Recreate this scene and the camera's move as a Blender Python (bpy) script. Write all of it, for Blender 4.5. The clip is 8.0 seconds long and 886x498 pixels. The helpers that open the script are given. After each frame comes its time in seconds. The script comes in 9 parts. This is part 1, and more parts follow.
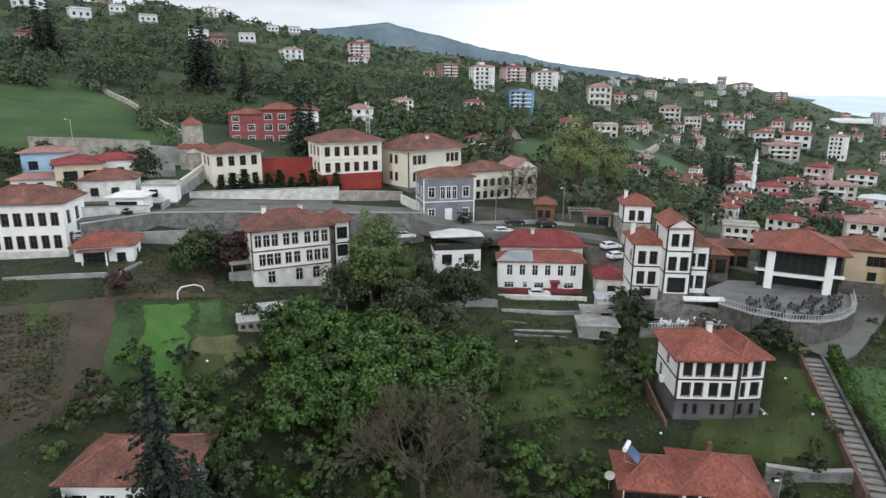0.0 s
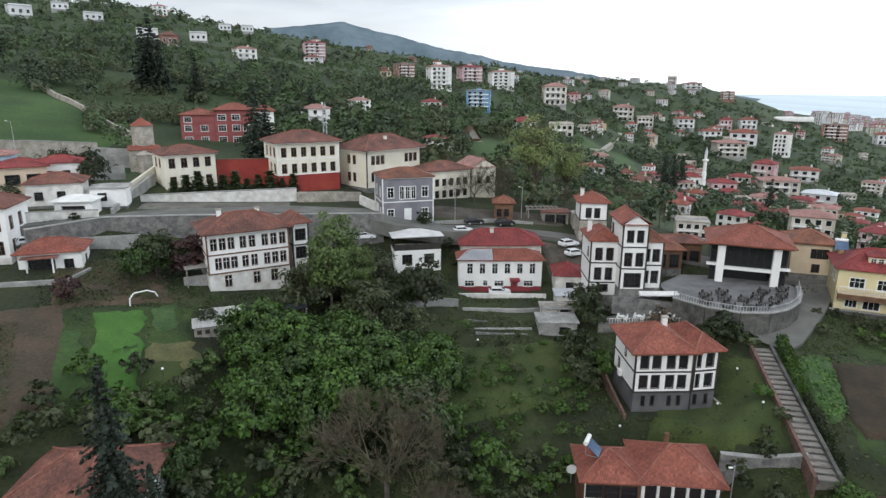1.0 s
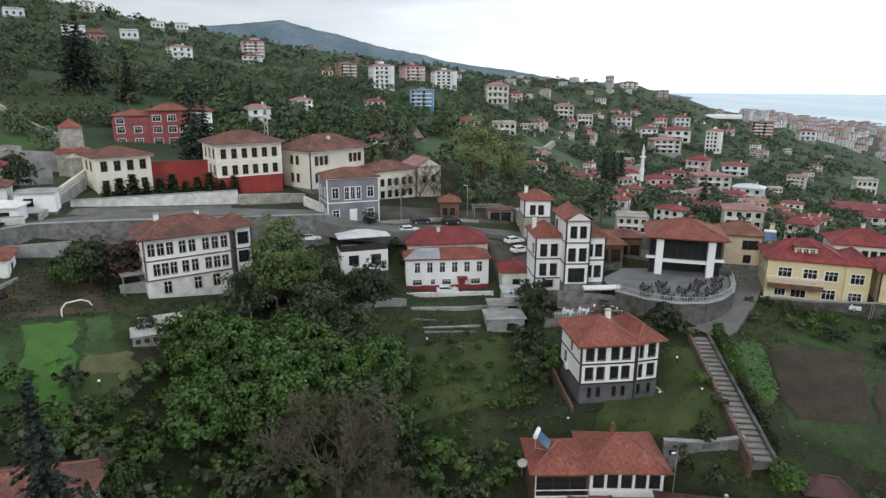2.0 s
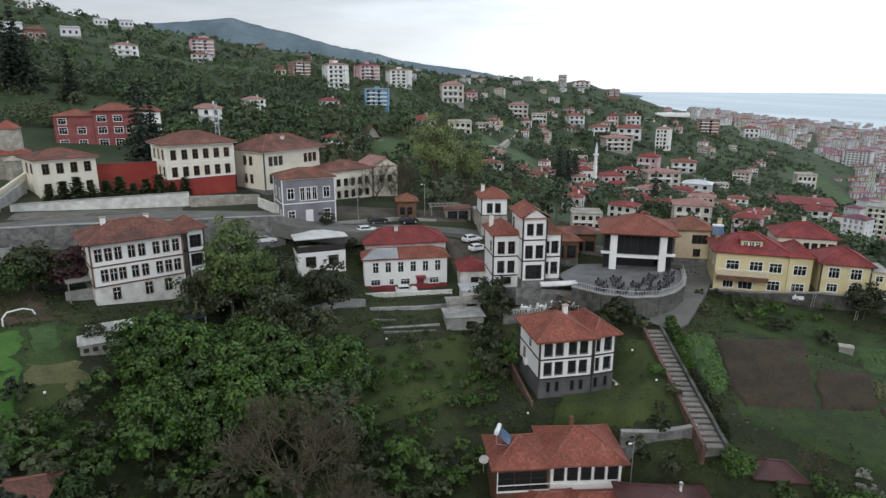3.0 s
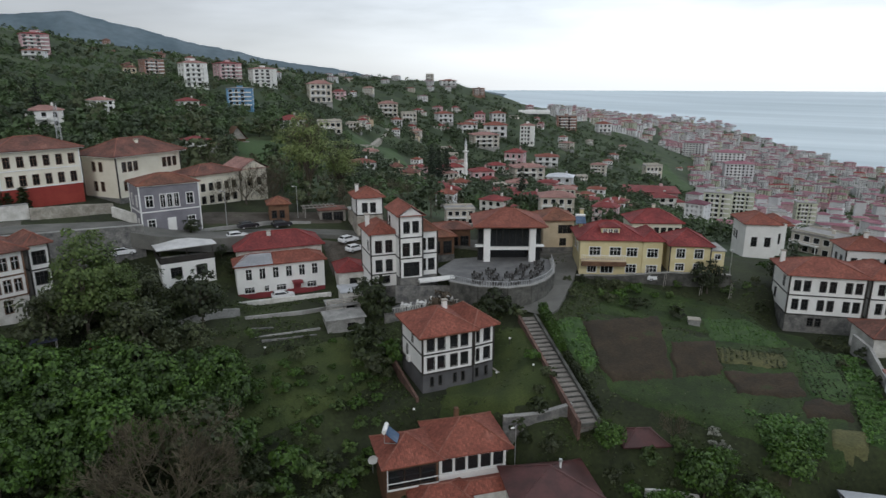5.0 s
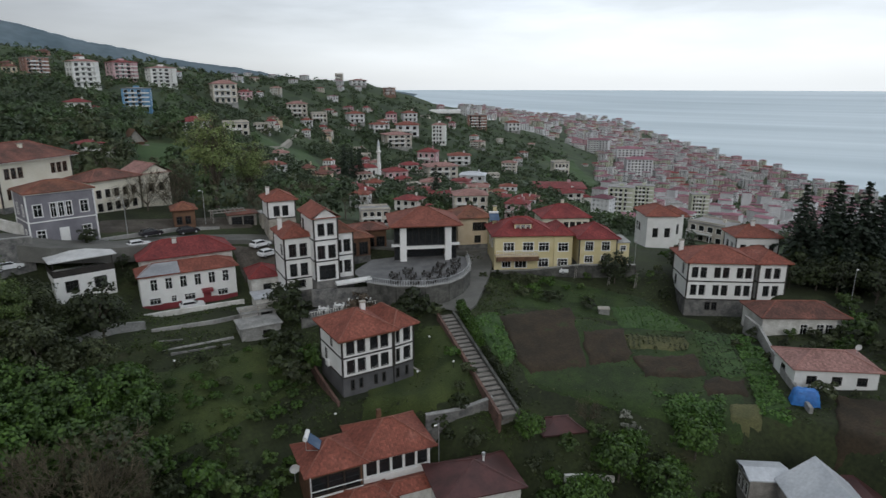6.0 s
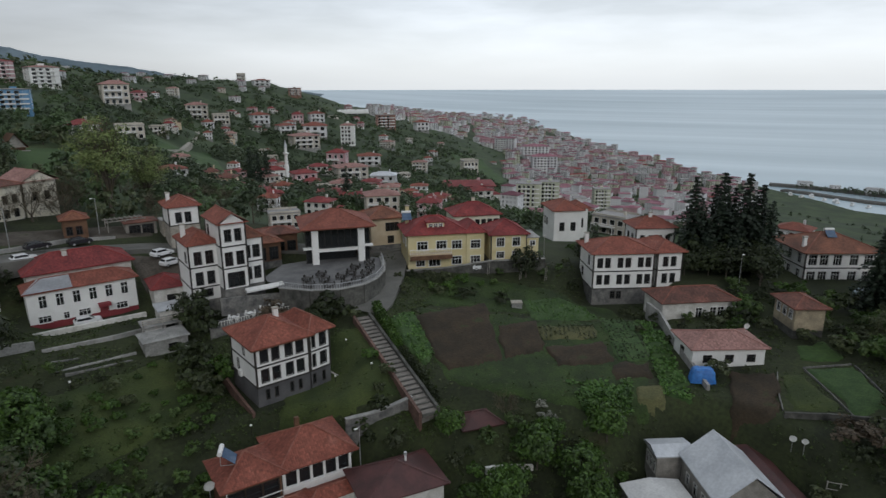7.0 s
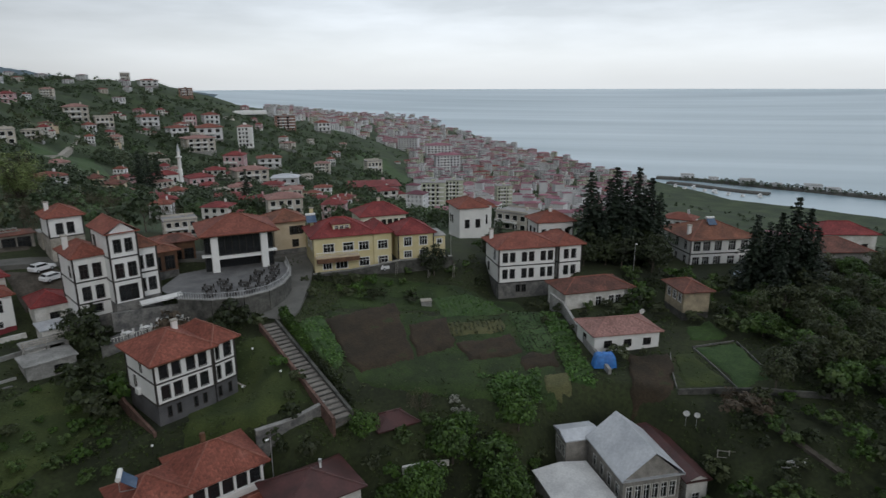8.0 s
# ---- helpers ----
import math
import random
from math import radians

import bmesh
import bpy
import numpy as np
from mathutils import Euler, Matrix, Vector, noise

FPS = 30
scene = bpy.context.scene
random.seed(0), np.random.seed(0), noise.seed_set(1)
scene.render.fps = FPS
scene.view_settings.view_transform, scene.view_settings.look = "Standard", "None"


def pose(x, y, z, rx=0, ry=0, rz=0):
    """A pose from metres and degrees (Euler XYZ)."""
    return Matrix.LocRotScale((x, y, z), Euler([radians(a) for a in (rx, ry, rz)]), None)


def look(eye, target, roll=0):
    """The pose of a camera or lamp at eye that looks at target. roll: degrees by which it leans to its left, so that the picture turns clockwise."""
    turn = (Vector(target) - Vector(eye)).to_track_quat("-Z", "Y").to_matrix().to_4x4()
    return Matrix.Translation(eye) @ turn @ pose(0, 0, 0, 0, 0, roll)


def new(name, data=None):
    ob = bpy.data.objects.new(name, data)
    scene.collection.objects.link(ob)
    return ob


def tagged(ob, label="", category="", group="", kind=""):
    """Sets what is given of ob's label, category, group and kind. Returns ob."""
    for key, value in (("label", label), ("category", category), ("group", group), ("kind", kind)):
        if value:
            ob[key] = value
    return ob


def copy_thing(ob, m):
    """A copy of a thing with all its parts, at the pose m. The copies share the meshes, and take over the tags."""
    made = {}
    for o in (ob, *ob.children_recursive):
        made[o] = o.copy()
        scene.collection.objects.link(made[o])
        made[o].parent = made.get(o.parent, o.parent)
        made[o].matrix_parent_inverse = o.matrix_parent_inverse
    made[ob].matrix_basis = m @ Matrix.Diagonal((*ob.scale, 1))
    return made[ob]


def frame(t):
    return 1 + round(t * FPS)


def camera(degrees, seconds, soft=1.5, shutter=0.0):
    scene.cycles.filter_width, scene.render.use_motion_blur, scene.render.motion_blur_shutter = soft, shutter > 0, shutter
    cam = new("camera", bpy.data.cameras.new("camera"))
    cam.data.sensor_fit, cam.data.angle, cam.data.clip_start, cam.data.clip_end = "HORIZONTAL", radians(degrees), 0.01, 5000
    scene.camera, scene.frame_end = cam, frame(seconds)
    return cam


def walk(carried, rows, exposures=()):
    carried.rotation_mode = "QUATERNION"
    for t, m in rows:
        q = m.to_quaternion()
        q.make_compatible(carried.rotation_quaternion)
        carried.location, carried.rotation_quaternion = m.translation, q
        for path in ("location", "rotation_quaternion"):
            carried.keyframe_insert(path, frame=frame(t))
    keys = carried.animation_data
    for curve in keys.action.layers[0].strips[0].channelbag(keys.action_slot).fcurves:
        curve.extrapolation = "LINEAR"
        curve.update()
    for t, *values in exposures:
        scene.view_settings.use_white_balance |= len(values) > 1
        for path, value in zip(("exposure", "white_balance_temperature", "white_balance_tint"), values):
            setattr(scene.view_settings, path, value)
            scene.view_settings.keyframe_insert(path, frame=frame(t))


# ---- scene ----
# camera: hovers and turns to the right
cam = camera(71.34, 8.0, 1.4, 0.25)
PATH = [
    (0, pose(0, 0, 170, 75.27, -0.00, -0.00) @ pose(0, 0, 0, 0, 0, 0.36)),
    (0.5, pose(0, 0, 170, 75.29, -0.00, -1.95) @ pose(0, 0, 0, 0, 0, 0.34)),
    (1, pose(0, 0, 170, 75.28, -0.00, -3.83) @ pose(0, 0, 0, 0, 0, 0.31)),
    (1.5, pose(0, 0, 170, 75.27, -0.00, -6.54) @ pose(0, 0, 0, 0, 0, 0.26)),
    (3, pose(0, 0, 170, 75.18, -0.00, -12.93) @ pose(0, 0, 0, 0, 0, 0.19)),
    (3.5, pose(0, 0, 170, 75.16, -0.00, -15.27) @ pose(0, 0, 0, 0, 0, 0.17)),
    (4, pose(0, 0, 170, 75.13, -0.00, -17.82) @ pose(0, 0, 0, 0, 0, 0.13)),
    (5.5, pose(0, 0, 170, 75.11, -0.00, -28.60) @ pose(0, 0, 0, 0, 0, 0.04)),
    (6, pose(0, 0, 170, 75.10, -0.00, -32.67) @ pose(0, 0, 0, 0, 0, 0.01)),
    (6.5, pose(0, 0, 170, 75.09, 0.00, -36.99) @ pose(0, 0, 0, 0, 0, -0.06)),
    (7, pose(0, 0, 170, 75.08, 0.00, -40.94) @ pose(0, 0, 0, 0, 0, -0.11)),
    (7.5, pose(0, 0, 170, 75.06, 0.00, -45.16) @ pose(0, 0, 0, 0, 0, -0.17)),
    (8, pose(0, 0, 170, 75.03, 0.00, -49.81) @ pose(0, 0, 0, 0, 0, -0.20)),
]
EXPOSURE = [(0.0, -0.18), (1.5, -0.33), (3.5, -0.66), (5.5, -1.02), (6.5, -1.16), (8.0, -1.30)]
walk(cam, PATH, EXPOSURE)

# ---- sky and light: thick overcast, brighter towards the sea ----
world = bpy.data.worlds.new("overcast")
scene.world = world
world.use_nodes = True
wn, wl = world.node_tree.nodes, world.node_tree.links
wn.clear()
w_out = wn.new("ShaderNodeOutputWorld")
w_bg = wn.new("ShaderNodeBackground")
w_bg.inputs["Strength"].default_value = 1.0
w_sky = wn.new("ShaderNodeTexSky")
w_sky.sky_type, w_sky.sun_disc = "NISHITA", False
w_sky.sun_elevation, w_sky.sun_rotation = radians(30), radians(213)
w_tc = wn.new("ShaderNodeTexCoord")
w_map = wn.new("ShaderNodeMapping")
w_map.inputs["Scale"].default_value = (1.6, 1.6, 9.0)
w_noise = wn.new("ShaderNodeTexNoise")
w_noise.inputs["Scale"].default_value, w_noise.inputs["Detail"].default_value = 1.7, 6.0
w_noise.inputs["Roughness"].default_value = 0.55
w_ramp = wn.new("ShaderNodeValToRGB")
w_ramp.color_ramp.elements[0].position, w_ramp.color_ramp.elements[0].color = 0.36, (0.62, 0.675, 0.735, 1)
w_ramp.color_ramp.elements[1].position, w_ramp.color_ramp.elements[1].color = 0.62, (0.90, 0.97, 1.06, 1)
# thinner cloud low down and over the sea lets more light through
w_sep = wn.new("ShaderNodeSeparateXYZ")
wl.new(w_tc.outputs["Generated"], w_sep.inputs[0])
w_low = wn.new("ShaderNodeMapRange")
w_low.inputs["From Min"].default_value, w_low.inputs["From Max"].default_value = 0.015, 0.14
w_low.inputs["To Min"].default_value, w_low.inputs["To Max"].default_value = 0.85, 0.0
wl.new(w_sep.outputs[2], w_low.inputs[0])
w_bright = wn.new("ShaderNodeMix")
w_bright.data_type = "RGBA"
w_bright.inputs[7].default_value = (0.93, 0.97, 1.0, 1)
wl.new(w_low.outputs[0], w_bright.inputs[0])
wl.new(w_ramp.outputs[0], w_bright.inputs[6])
w_side = wn.new("ShaderNodeMapRange")
w_side.interpolation_type = "SMOOTHSTEP"
w_side.inputs["From Min"].default_value, w_side.inputs["From Max"].default_value = -0.2, 0.75
w_side.inputs["To Min"].default_value, w_side.inputs["To Max"].default_value = 1.12, 2.5
wl.new(w_sep.outputs[0], w_side.inputs[0])
w_dim = wn.new("ShaderNodeMix")
w_dim.data_type, w_dim.blend_type = "RGBA", "MULTIPLY"
w_dim.inputs[0].default_value = 1.0
w_dim.inputs[7].default_value = (0.1, 0.1, 0.1, 1)
w_mix = wn.new("ShaderNodeMix")
w_mix.data_type = "RGBA"
w_mix.inputs[0].default_value = 0.92
wl.new(w_tc.outputs["Generated"], w_map.inputs[0])
wl.new(w_map.outputs[0], w_noise.inputs["Vector"])
wl.new(w_noise.outputs["Fac"], w_ramp.inputs[0])
wl.new(w_sky.outputs[0], w_dim.inputs[6])
wl.new(w_dim.outputs[2], w_mix.inputs[6])
wl.new(w_bright.outputs[2], w_mix.inputs[7])
# the air is thicker and greyer just above the horizon
w_haze = wn.new("ShaderNodeMapRange")
w_haze.interpolation_type = "SMOOTHSTEP"
w_haze.inputs["From Min"].default_value, w_haze.inputs["From Max"].default_value = -0.005, 0.05
w_haze.inputs["To Min"].default_value, w_haze.inputs["To Max"].default_value = 0.86, 1.0
wl.new(w_sep.outputs[2], w_haze.inputs[0])
w_str = wn.new("ShaderNodeMath")
w_str.operation = "MULTIPLY"
wl.new(w_side.outputs[0], w_str.inputs[0])
wl.new(w_haze.outputs[0], w_str.inputs[1])
wl.new(w_str.outputs[0], w_bg.inputs["Strength"])
wl.new(w_mix.outputs[2], w_bg.inputs[0])
wl.new(w_bg.outputs[0], w_out.inputs[0])

sun = new("sun", bpy.data.lights.new("sun", "SUN"))
sun.data.energy, sun.data.angle, sun.data.color = 1.35, radians(20), (1.0, 0.985, 0.97)
sun.matrix_world = look((-90, -140, 98), (0, 0, 0))

# ---- materials ----
def mat(name, c1, c2, rough=0.8, scale=0.6, bump=0.2, bscale=8.0, fine=0.25, metal=0.0, vary=0.0, c3=None, spread=0.5):
    """A surface of two tones mixed by a broad noise, a fine grain over it, and relief. vary: random change from object to object."""
    m = bpy.data.materials.new(name)
    m.use_nodes = True
    n, l = m.node_tree.nodes, m.node_tree.links
    b = n["Principled BSDF"]
    b.inputs["Roughness"].default_value, b.inputs["Metallic"].default_value = rough, metal
    geo = n.new("ShaderNodeNewGeometry")
    big = n.new("ShaderNodeTexNoise")
    big.inputs["Scale"].default_value, big.inputs["Detail"].default_value = scale, 5
    l.new(geo.outputs["Position"], big.inputs["Vector"])
    ramp = n.new("ShaderNodeValToRGB")
    e = ramp.color_ramp.elements
    e[0].position, e[0].color = 0.5 - spread * 0.3, (*c1, 1)
    e[1].position, e[1].color = 0.5 + spread * 0.3, (*c2, 1)
    if c3:
        x = e.new(0.5 + spread * 0.55)
        x.color = (*c3, 1)
    l.new(big.outputs["Fac"], ramp.inputs[0])
    grain = n.new("ShaderNodeTexNoise")
    grain.inputs["Scale"].default_value, grain.inputs["Detail"].default_value = bscale, 4
    l.new(geo.outputs["Position"], grain.inputs["Vector"])
    mr = n.new("ShaderNodeMapRange")
    mr.inputs["To Min"].default_value, mr.inputs["To Max"].default_value = 1 - fine, 1 + fine
    mr.inputs["From Min"].default_value, mr.inputs["From Max"].default_value = 0.25, 0.75
    l.new(grain.outputs["Fac"], mr.inputs[0])
    hsv = n.new("ShaderNodeHueSaturation")
    l.new(ramp.outputs[0], hsv.inputs["Color"])
    last = mr.outputs[0]
    if vary:
        info = n.new("ShaderNodeObjectInfo")
        rr = n.new("ShaderNodeMapRange")
        rr.inputs["To Min"].default_value, rr.inputs["To Max"].default_value = 1 - vary, 1 + vary
        l.new(info.outputs["Random"], rr.inputs[0])
        mu = n.new("ShaderNodeMath")
        mu.operation = "MULTIPLY"
        l.new(rr.outputs[0], mu.inputs[0])
        l.new(last, mu.inputs[1])
        last = mu.outputs[0]
    l.new(last, hsv.inputs["Value"])
    l.new(hsv.outputs[0], b.inputs["Base Color"])
    if bump:
        bp = n.new("ShaderNodeBump")
        bp.inputs["Strength"].default_value, bp.inputs["Distance"].default_value = bump, 0.1
        l.new(grain.outputs["Fac"], bp.inputs["Height"])
        l.new(bp.outputs[0], b.inputs["Normal"])
    return m


def tile_mat(name, c1, c2, c3, wear=0.5):
    """Clay pan tiles: courses and rolls from the roof's own coordinates in metres, weathered by two noises."""
    m = mat(name, c1, c2, 0.85, 0.35, 0.0, 5.0, 0.28, c3=c3, spread=wear, vary=0.08)
    n, l = m.node_tree.nodes, m.node_tree.links
    b = n["Principled BSDF"]
    uv = n.new("ShaderNodeUVMap")
    sep = n.new("ShaderNodeSeparateXYZ")
    l.new(uv.outputs[0], sep.inputs[0])

    def saw(out, step):
        a = n.new("ShaderNodeMath")
        a.operation = "DIVIDE"
        a.inputs[1].default_value = step
        l.new(out, a.inputs[0])
        f = n.new("ShaderNodeMath")
        f.operation = "FRACT"
        l.new(a.outputs[0], f.inputs[0])
        return f.outputs[0]
    course, roll = saw(sep.outputs[1], 0.36), saw(sep.outputs[0], 0.27)
    s = n.new("ShaderNodeMath")
    s.operation = "PINGPONG"
    s.inputs[1].default_value = 0.5
    l.new(roll, s.inputs[0])
    add = n.new("ShaderNodeMath")
    add.operation = "SUBTRACT"
    l.new(s.outputs[0], add.inputs[0])
    l.new(course, add.inputs[1])
    bp = n.new("ShaderNodeBump")
    bp.inputs["Strength"].default_value, bp.inputs["Distance"].default_value = 0.55, 0.07
    l.new(add.outputs[0], bp.inputs["Height"])
    l.new(bp.outputs[0], b.inputs["Normal"])
    # tile to tile tone
    wn_ = n.new("ShaderNodeTexWhiteNoise")
    wn_.noise_dimensions = "2D"
    sn = n.new("ShaderNodeVectorMath")
    sn.operation = "SNAP"
    sn.inputs[1].default_value = (0.27, 0.36, 1)
    l.new(uv.outputs[0], sn.inputs[0])
    l.new(sn.outputs[0], wn_.inputs["Vector"])
    hs = n.new("ShaderNodeHueSaturation")
    mr = n.new("ShaderNodeMapRange")
    mr.inputs["To Min"].default_value, mr.inputs["To Max"].default_value = 0.74, 1.2
    l.new(wn_.outputs["Value"], mr.inputs[0])
    l.new(mr.outputs[0], hs.inputs["Value"])
    old = b.inputs["Base Color"].links[0].from_socket
    l.new(old, hs.inputs["Color"])
    l.new(hs.outputs[0], b.inputs["Base Color"])
    return m


def leaf_mat(name, c1, c2, vary=0.18):
    """Leaves: each leaf's own tone, each tree's own tone, a little light through them."""
    m = bpy.data.materials.new(name)
    m.use_nodes = True
    n, l = m.node_tree.nodes, m.node_tree.links
    b = n["Principled BSDF"]
    b.inputs["Roughness"].default_value = 0.6
    geo, info = n.new("ShaderNodeNewGeometry"), n.new("ShaderNodeObjectInfo")
    ramp = n.new("ShaderNodeValToRGB")
    e = ramp.color_ramp.elements
    e[0].color, e[1].color = (*c1, 1), (*c2, 1)
    l.new(geo.outputs["Random Per Island"], ramp.inputs[0])
    mr = n.new("ShaderNodeMapRange")
    mr.inputs["To Min"].default_value, mr.inputs["To Max"].default_value = 1 - vary, 1 + vary
    l.new(info.outputs["Random"], mr.inputs[0])
    big = n.new("ShaderNodeTexNoise")
    big.inputs["Scale"].default_value = 0.35
    l.new(geo.outputs["Position"], big.inputs["Vector"])
    m2 = n.new("ShaderNodeMapRange")
    m2.inputs["From Min"].default_value, m2.inputs["From Max"].default_value = 0.3, 0.7
    m2.inputs["To Min"].default_value, m2.inputs["To Max"].default_value = 0.7, 1.3
    l.new(big.outputs["Fac"], m2.inputs[0])
    mu = n.new("ShaderNodeMath")
    mu.operation = "MULTIPLY"
    l.new(mr.outputs[0], mu.inputs[0])
    l.new(m2.outputs[0], mu.inputs[1])
    hs = n.new("ShaderNodeHueSaturation")
    l.new(mu.outputs[0], hs.inputs["Value"])
    l.new(ramp.outputs[0], hs.inputs["Color"])
    l.new(hs.outputs[0], b.inputs["Base Color"])
    tr = n.new("ShaderNodeBsdfTranslucent")
    l.new(hs.outputs[0], tr.inputs[0])
    mx = n.new("ShaderNodeMixShader")
    mx.inputs[0].default_value = 0.18
    l.new(b.outputs[0], mx.inputs[1])
    l.new(tr.outputs[0], mx.inputs[2])
    l.new(mx.outputs[0], n["Material Output"].inputs[0])
    return m


WHITE = mat("white_plaster", (0.76, 0.76, 0.74), (0.84, 0.84, 0.82), 0.8, 0.5, 0.1, 6, 0.06, vary=0.03)
OLDWHITE = mat("old_white_plaster", (0.50, 0.49, 0.45), (0.72, 0.71, 0.68), 0.9, 0.7, 0.2, 5, 0.12)
CREAM = mat("cream_plaster", (0.70, 0.655, 0.54), (0.79, 0.75, 0.645), 0.85, 0.4, 0.1, 6, 0.07)
OCHRE = mat("ochre_plaster", (0.54, 0.44, 0.30), (0.63, 0.53, 0.385), 0.85, 0.5, 0.1, 6, 0.08)
YELLOW = mat("yellow_plaster", (0.62, 0.53, 0.29), (0.70, 0.62, 0.38), 0.85, 0.4, 0.1, 6, 0.07)
PEACH = mat("peach_plaster", (0.62, 0.49, 0.36), (0.70, 0.58, 0.45), 0.85, 0.4, 0.1, 6, 0.07)
GREYBLUE = mat("grey_paint", (0.17, 0.165, 0.19), (0.23, 0.225, 0.25), 0.8, 0.5, 0.1, 5, 0.1)
SKYBLUE = mat("pale_blue_plaster", (0.30, 0.48, 0.62), (0.40, 0.57, 0.68), 0.85, 0.4, 0.1, 6, 0.08)
REDWALL = mat("red_plaster", (0.27, 0.036, 0.028), (0.345, 0.058, 0.042), 0.85, 0.3, 0.1, 5, 0.12)
CRIMSON = mat("crimson_paint", (0.19, 0.028, 0.036), (0.25, 0.045, 0.052), 0.85, 0.4, 0.1, 5, 0.12)
ROSE = mat("rose_brick_paint", (0.22, 0.055, 0.055), (0.29, 0.09, 0.09), 0.85, 0.5, 0.1, 5, 0.1)
STONE = mat("grey_stone", (0.10, 0.10, 0.10), (0.22, 0.215, 0.20), 0.9, 0.9, 0.6, 3.5, 0.3)
PALESTONE = mat("pale_stone", (0.26, 0.24, 0.20), (0.42, 0.39, 0.34), 0.9, 0.8, 0.5, 3, 0.25)
CONCRETE = mat("concrete", (0.22, 0.22, 0.21), (0.36, 0.355, 0.34), 0.9, 0.5, 0.25, 4, 0.2)
DARKWALL = mat("weathered_retaining_stone", (0.050, 0.050, 0.046), (0.122, 0.120, 0.108), 0.95, 0.6, 0.6, 2.5, 0.3)
ASPHALT = mat("asphalt", (0.098, 0.098, 0.089), (0.150, 0.148, 0.134), 0.9, 0.3, 0.2, 6, 0.15)
PAVING = mat("grey_paving", (0.115, 0.115, 0.118), (0.18, 0.18, 0.178), 0.85, 0.5, 0.2, 4, 0.15)
DARKTRIM = mat("black_brown_timber", (0.02, 0.018, 0.016), (0.035, 0.03, 0.026), 0.6, 1.0, 0.1, 8, 0.15)
WHITETRIM = mat("white_painted_wood", (0.74, 0.74, 0.73), (0.82, 0.82, 0.80), 0.6, 1.0, 0.05, 8, 0.05)
BROWNWOOD = mat("brown_wood", (0.10, 0.05, 0.028), (0.17, 0.09, 0.05), 0.7, 1.0, 0.2, 8, 0.2)
OLDWOOD = mat("grey_weathered_wood", (0.22, 0.21, 0.19), (0.33, 0.31, 0.28), 0.9, 1.2, 0.3, 8, 0.2)
BARK = mat("bark", (0.06, 0.048, 0.038), (0.13, 0.11, 0.09), 0.95, 2.0, 0.6, 9, 0.3)
METALROOF = mat("zinc_sheet", (0.47, 0.49, 0.52), (0.60, 0.62, 0.645), 0.5, 0.4, 0.1, 3, 0.12, metal=0.25)
CARDARK = mat("dark_grey_car_paint", (0.02, 0.022, 0.026), (0.03, 0.032, 0.038), 0.25, 0.5, 0.0, 5, 0.02)
RUSTROOF = mat("maroon_sheet", (0.055, 0.022, 0.021), (0.095, 0.034, 0.032), 0.55, 0.5, 0.1, 3, 0.15)
STEEL = mat("galvanised_steel", (0.45, 0.46, 0.47), (0.58, 0.59, 0.60), 0.45, 1.0, 0.05, 9, 0.1, metal=0.7)
BLUETARP = mat("blue_tarpaulin", (0.02, 0.13, 0.42), (0.04, 0.20, 0.55), 0.5, 1.2, 0.5, 2.5, 0.2)
CARWHITE = mat("white_car_paint", (0.72, 0.73, 0.74), (0.78, 0.79, 0.80), 0.25, 0.5, 0.0, 5, 0.02)
CARBLUE = mat("pale_blue_car_paint", (0.36, 0.45, 0.52), (0.40, 0.49, 0.56), 0.25, 0.5, 0.0, 5, 0.02)
RUBBER = mat("black_rubber", (0.015, 0.015, 0.015), (0.03, 0.03, 0.03), 0.8, 2, 0.1, 9, 0.1)
CANVAS = mat("white_canvas", (0.62, 0.62, 0.60), (0.74, 0.74, 0.72), 0.8, 0.6, 0.2, 3, 0.08)
TILE = tile_mat("orange_clay_tiles", (0.175, 0.050, 0.033), (0.245, 0.076, 0.050), (0.30, 0.115, 0.083))
RIDGE = mat("mortared_ridge_tiles", (0.185, 0.063, 0.044), (0.275, 0.115, 0.084), 0.9, 1.2, 0.2, 6, 0.2)
TILEOLD = tile_mat("weathered_clay_tiles", (0.09, 0.04, 0.03), (0.20, 0.078, 0.055), (0.29, 0.135, 0.10))
TILERED = tile_mat("red_clay_tiles", (0.155, 0.026, 0.026), (0.245, 0.042, 0.040), (0.31, 0.075, 0.068))
TILEBROWN = tile_mat("brown_clay_tiles", (0.11, 0.045, 0.028), (0.22, 0.085, 0.048), (0.30, 0.13, 0.08))
TILEPALE = tile_mat("faded_pink_tiles", (0.26, 0.135, 0.115), (0.35, 0.19, 0.165), (0.41, 0.25, 0.22))
LEAF = leaf_mat("fresh_leaves", (0.017, 0.043, 0.005), (0.070, 0.138, 0.019), 0.28)
LEAFDARK = leaf_mat("dark_leaves", (0.012, 0.020, 0.005), (0.040, 0.057, 0.015), 0.25)
LEAFLIME = leaf_mat("spring_leaves", (0.034, 0.072, 0.014), (0.098, 0.150, 0.038))
LEAFOLIVE = leaf_mat("olive_leaves", (0.030, 0.042, 0.015), (0.078, 0.094, 0.036))
LEAFRED = leaf_mat("dark_red_leaves", (0.035, 0.016, 0.016), (0.07, 0.028, 0.026))
NEEDLE = leaf_mat("conifer_needles", (0.010, 0.020, 0.012), (0.026, 0.042, 0.022))
TWIG = leaf_mat("grey_brown_twigs", (0.080, 0.066, 0.042), (0.145, 0.122, 0.080))
GRASSBLADE = leaf_mat("grass_blades", (0.030, 0.055, 0.010), (0.062, 0.092, 0.020), 0.1)
CROP = leaf_mat("crop_leaves", (0.040, 0.105, 0.018), (0.095, 0.185, 0.036), 0.1)
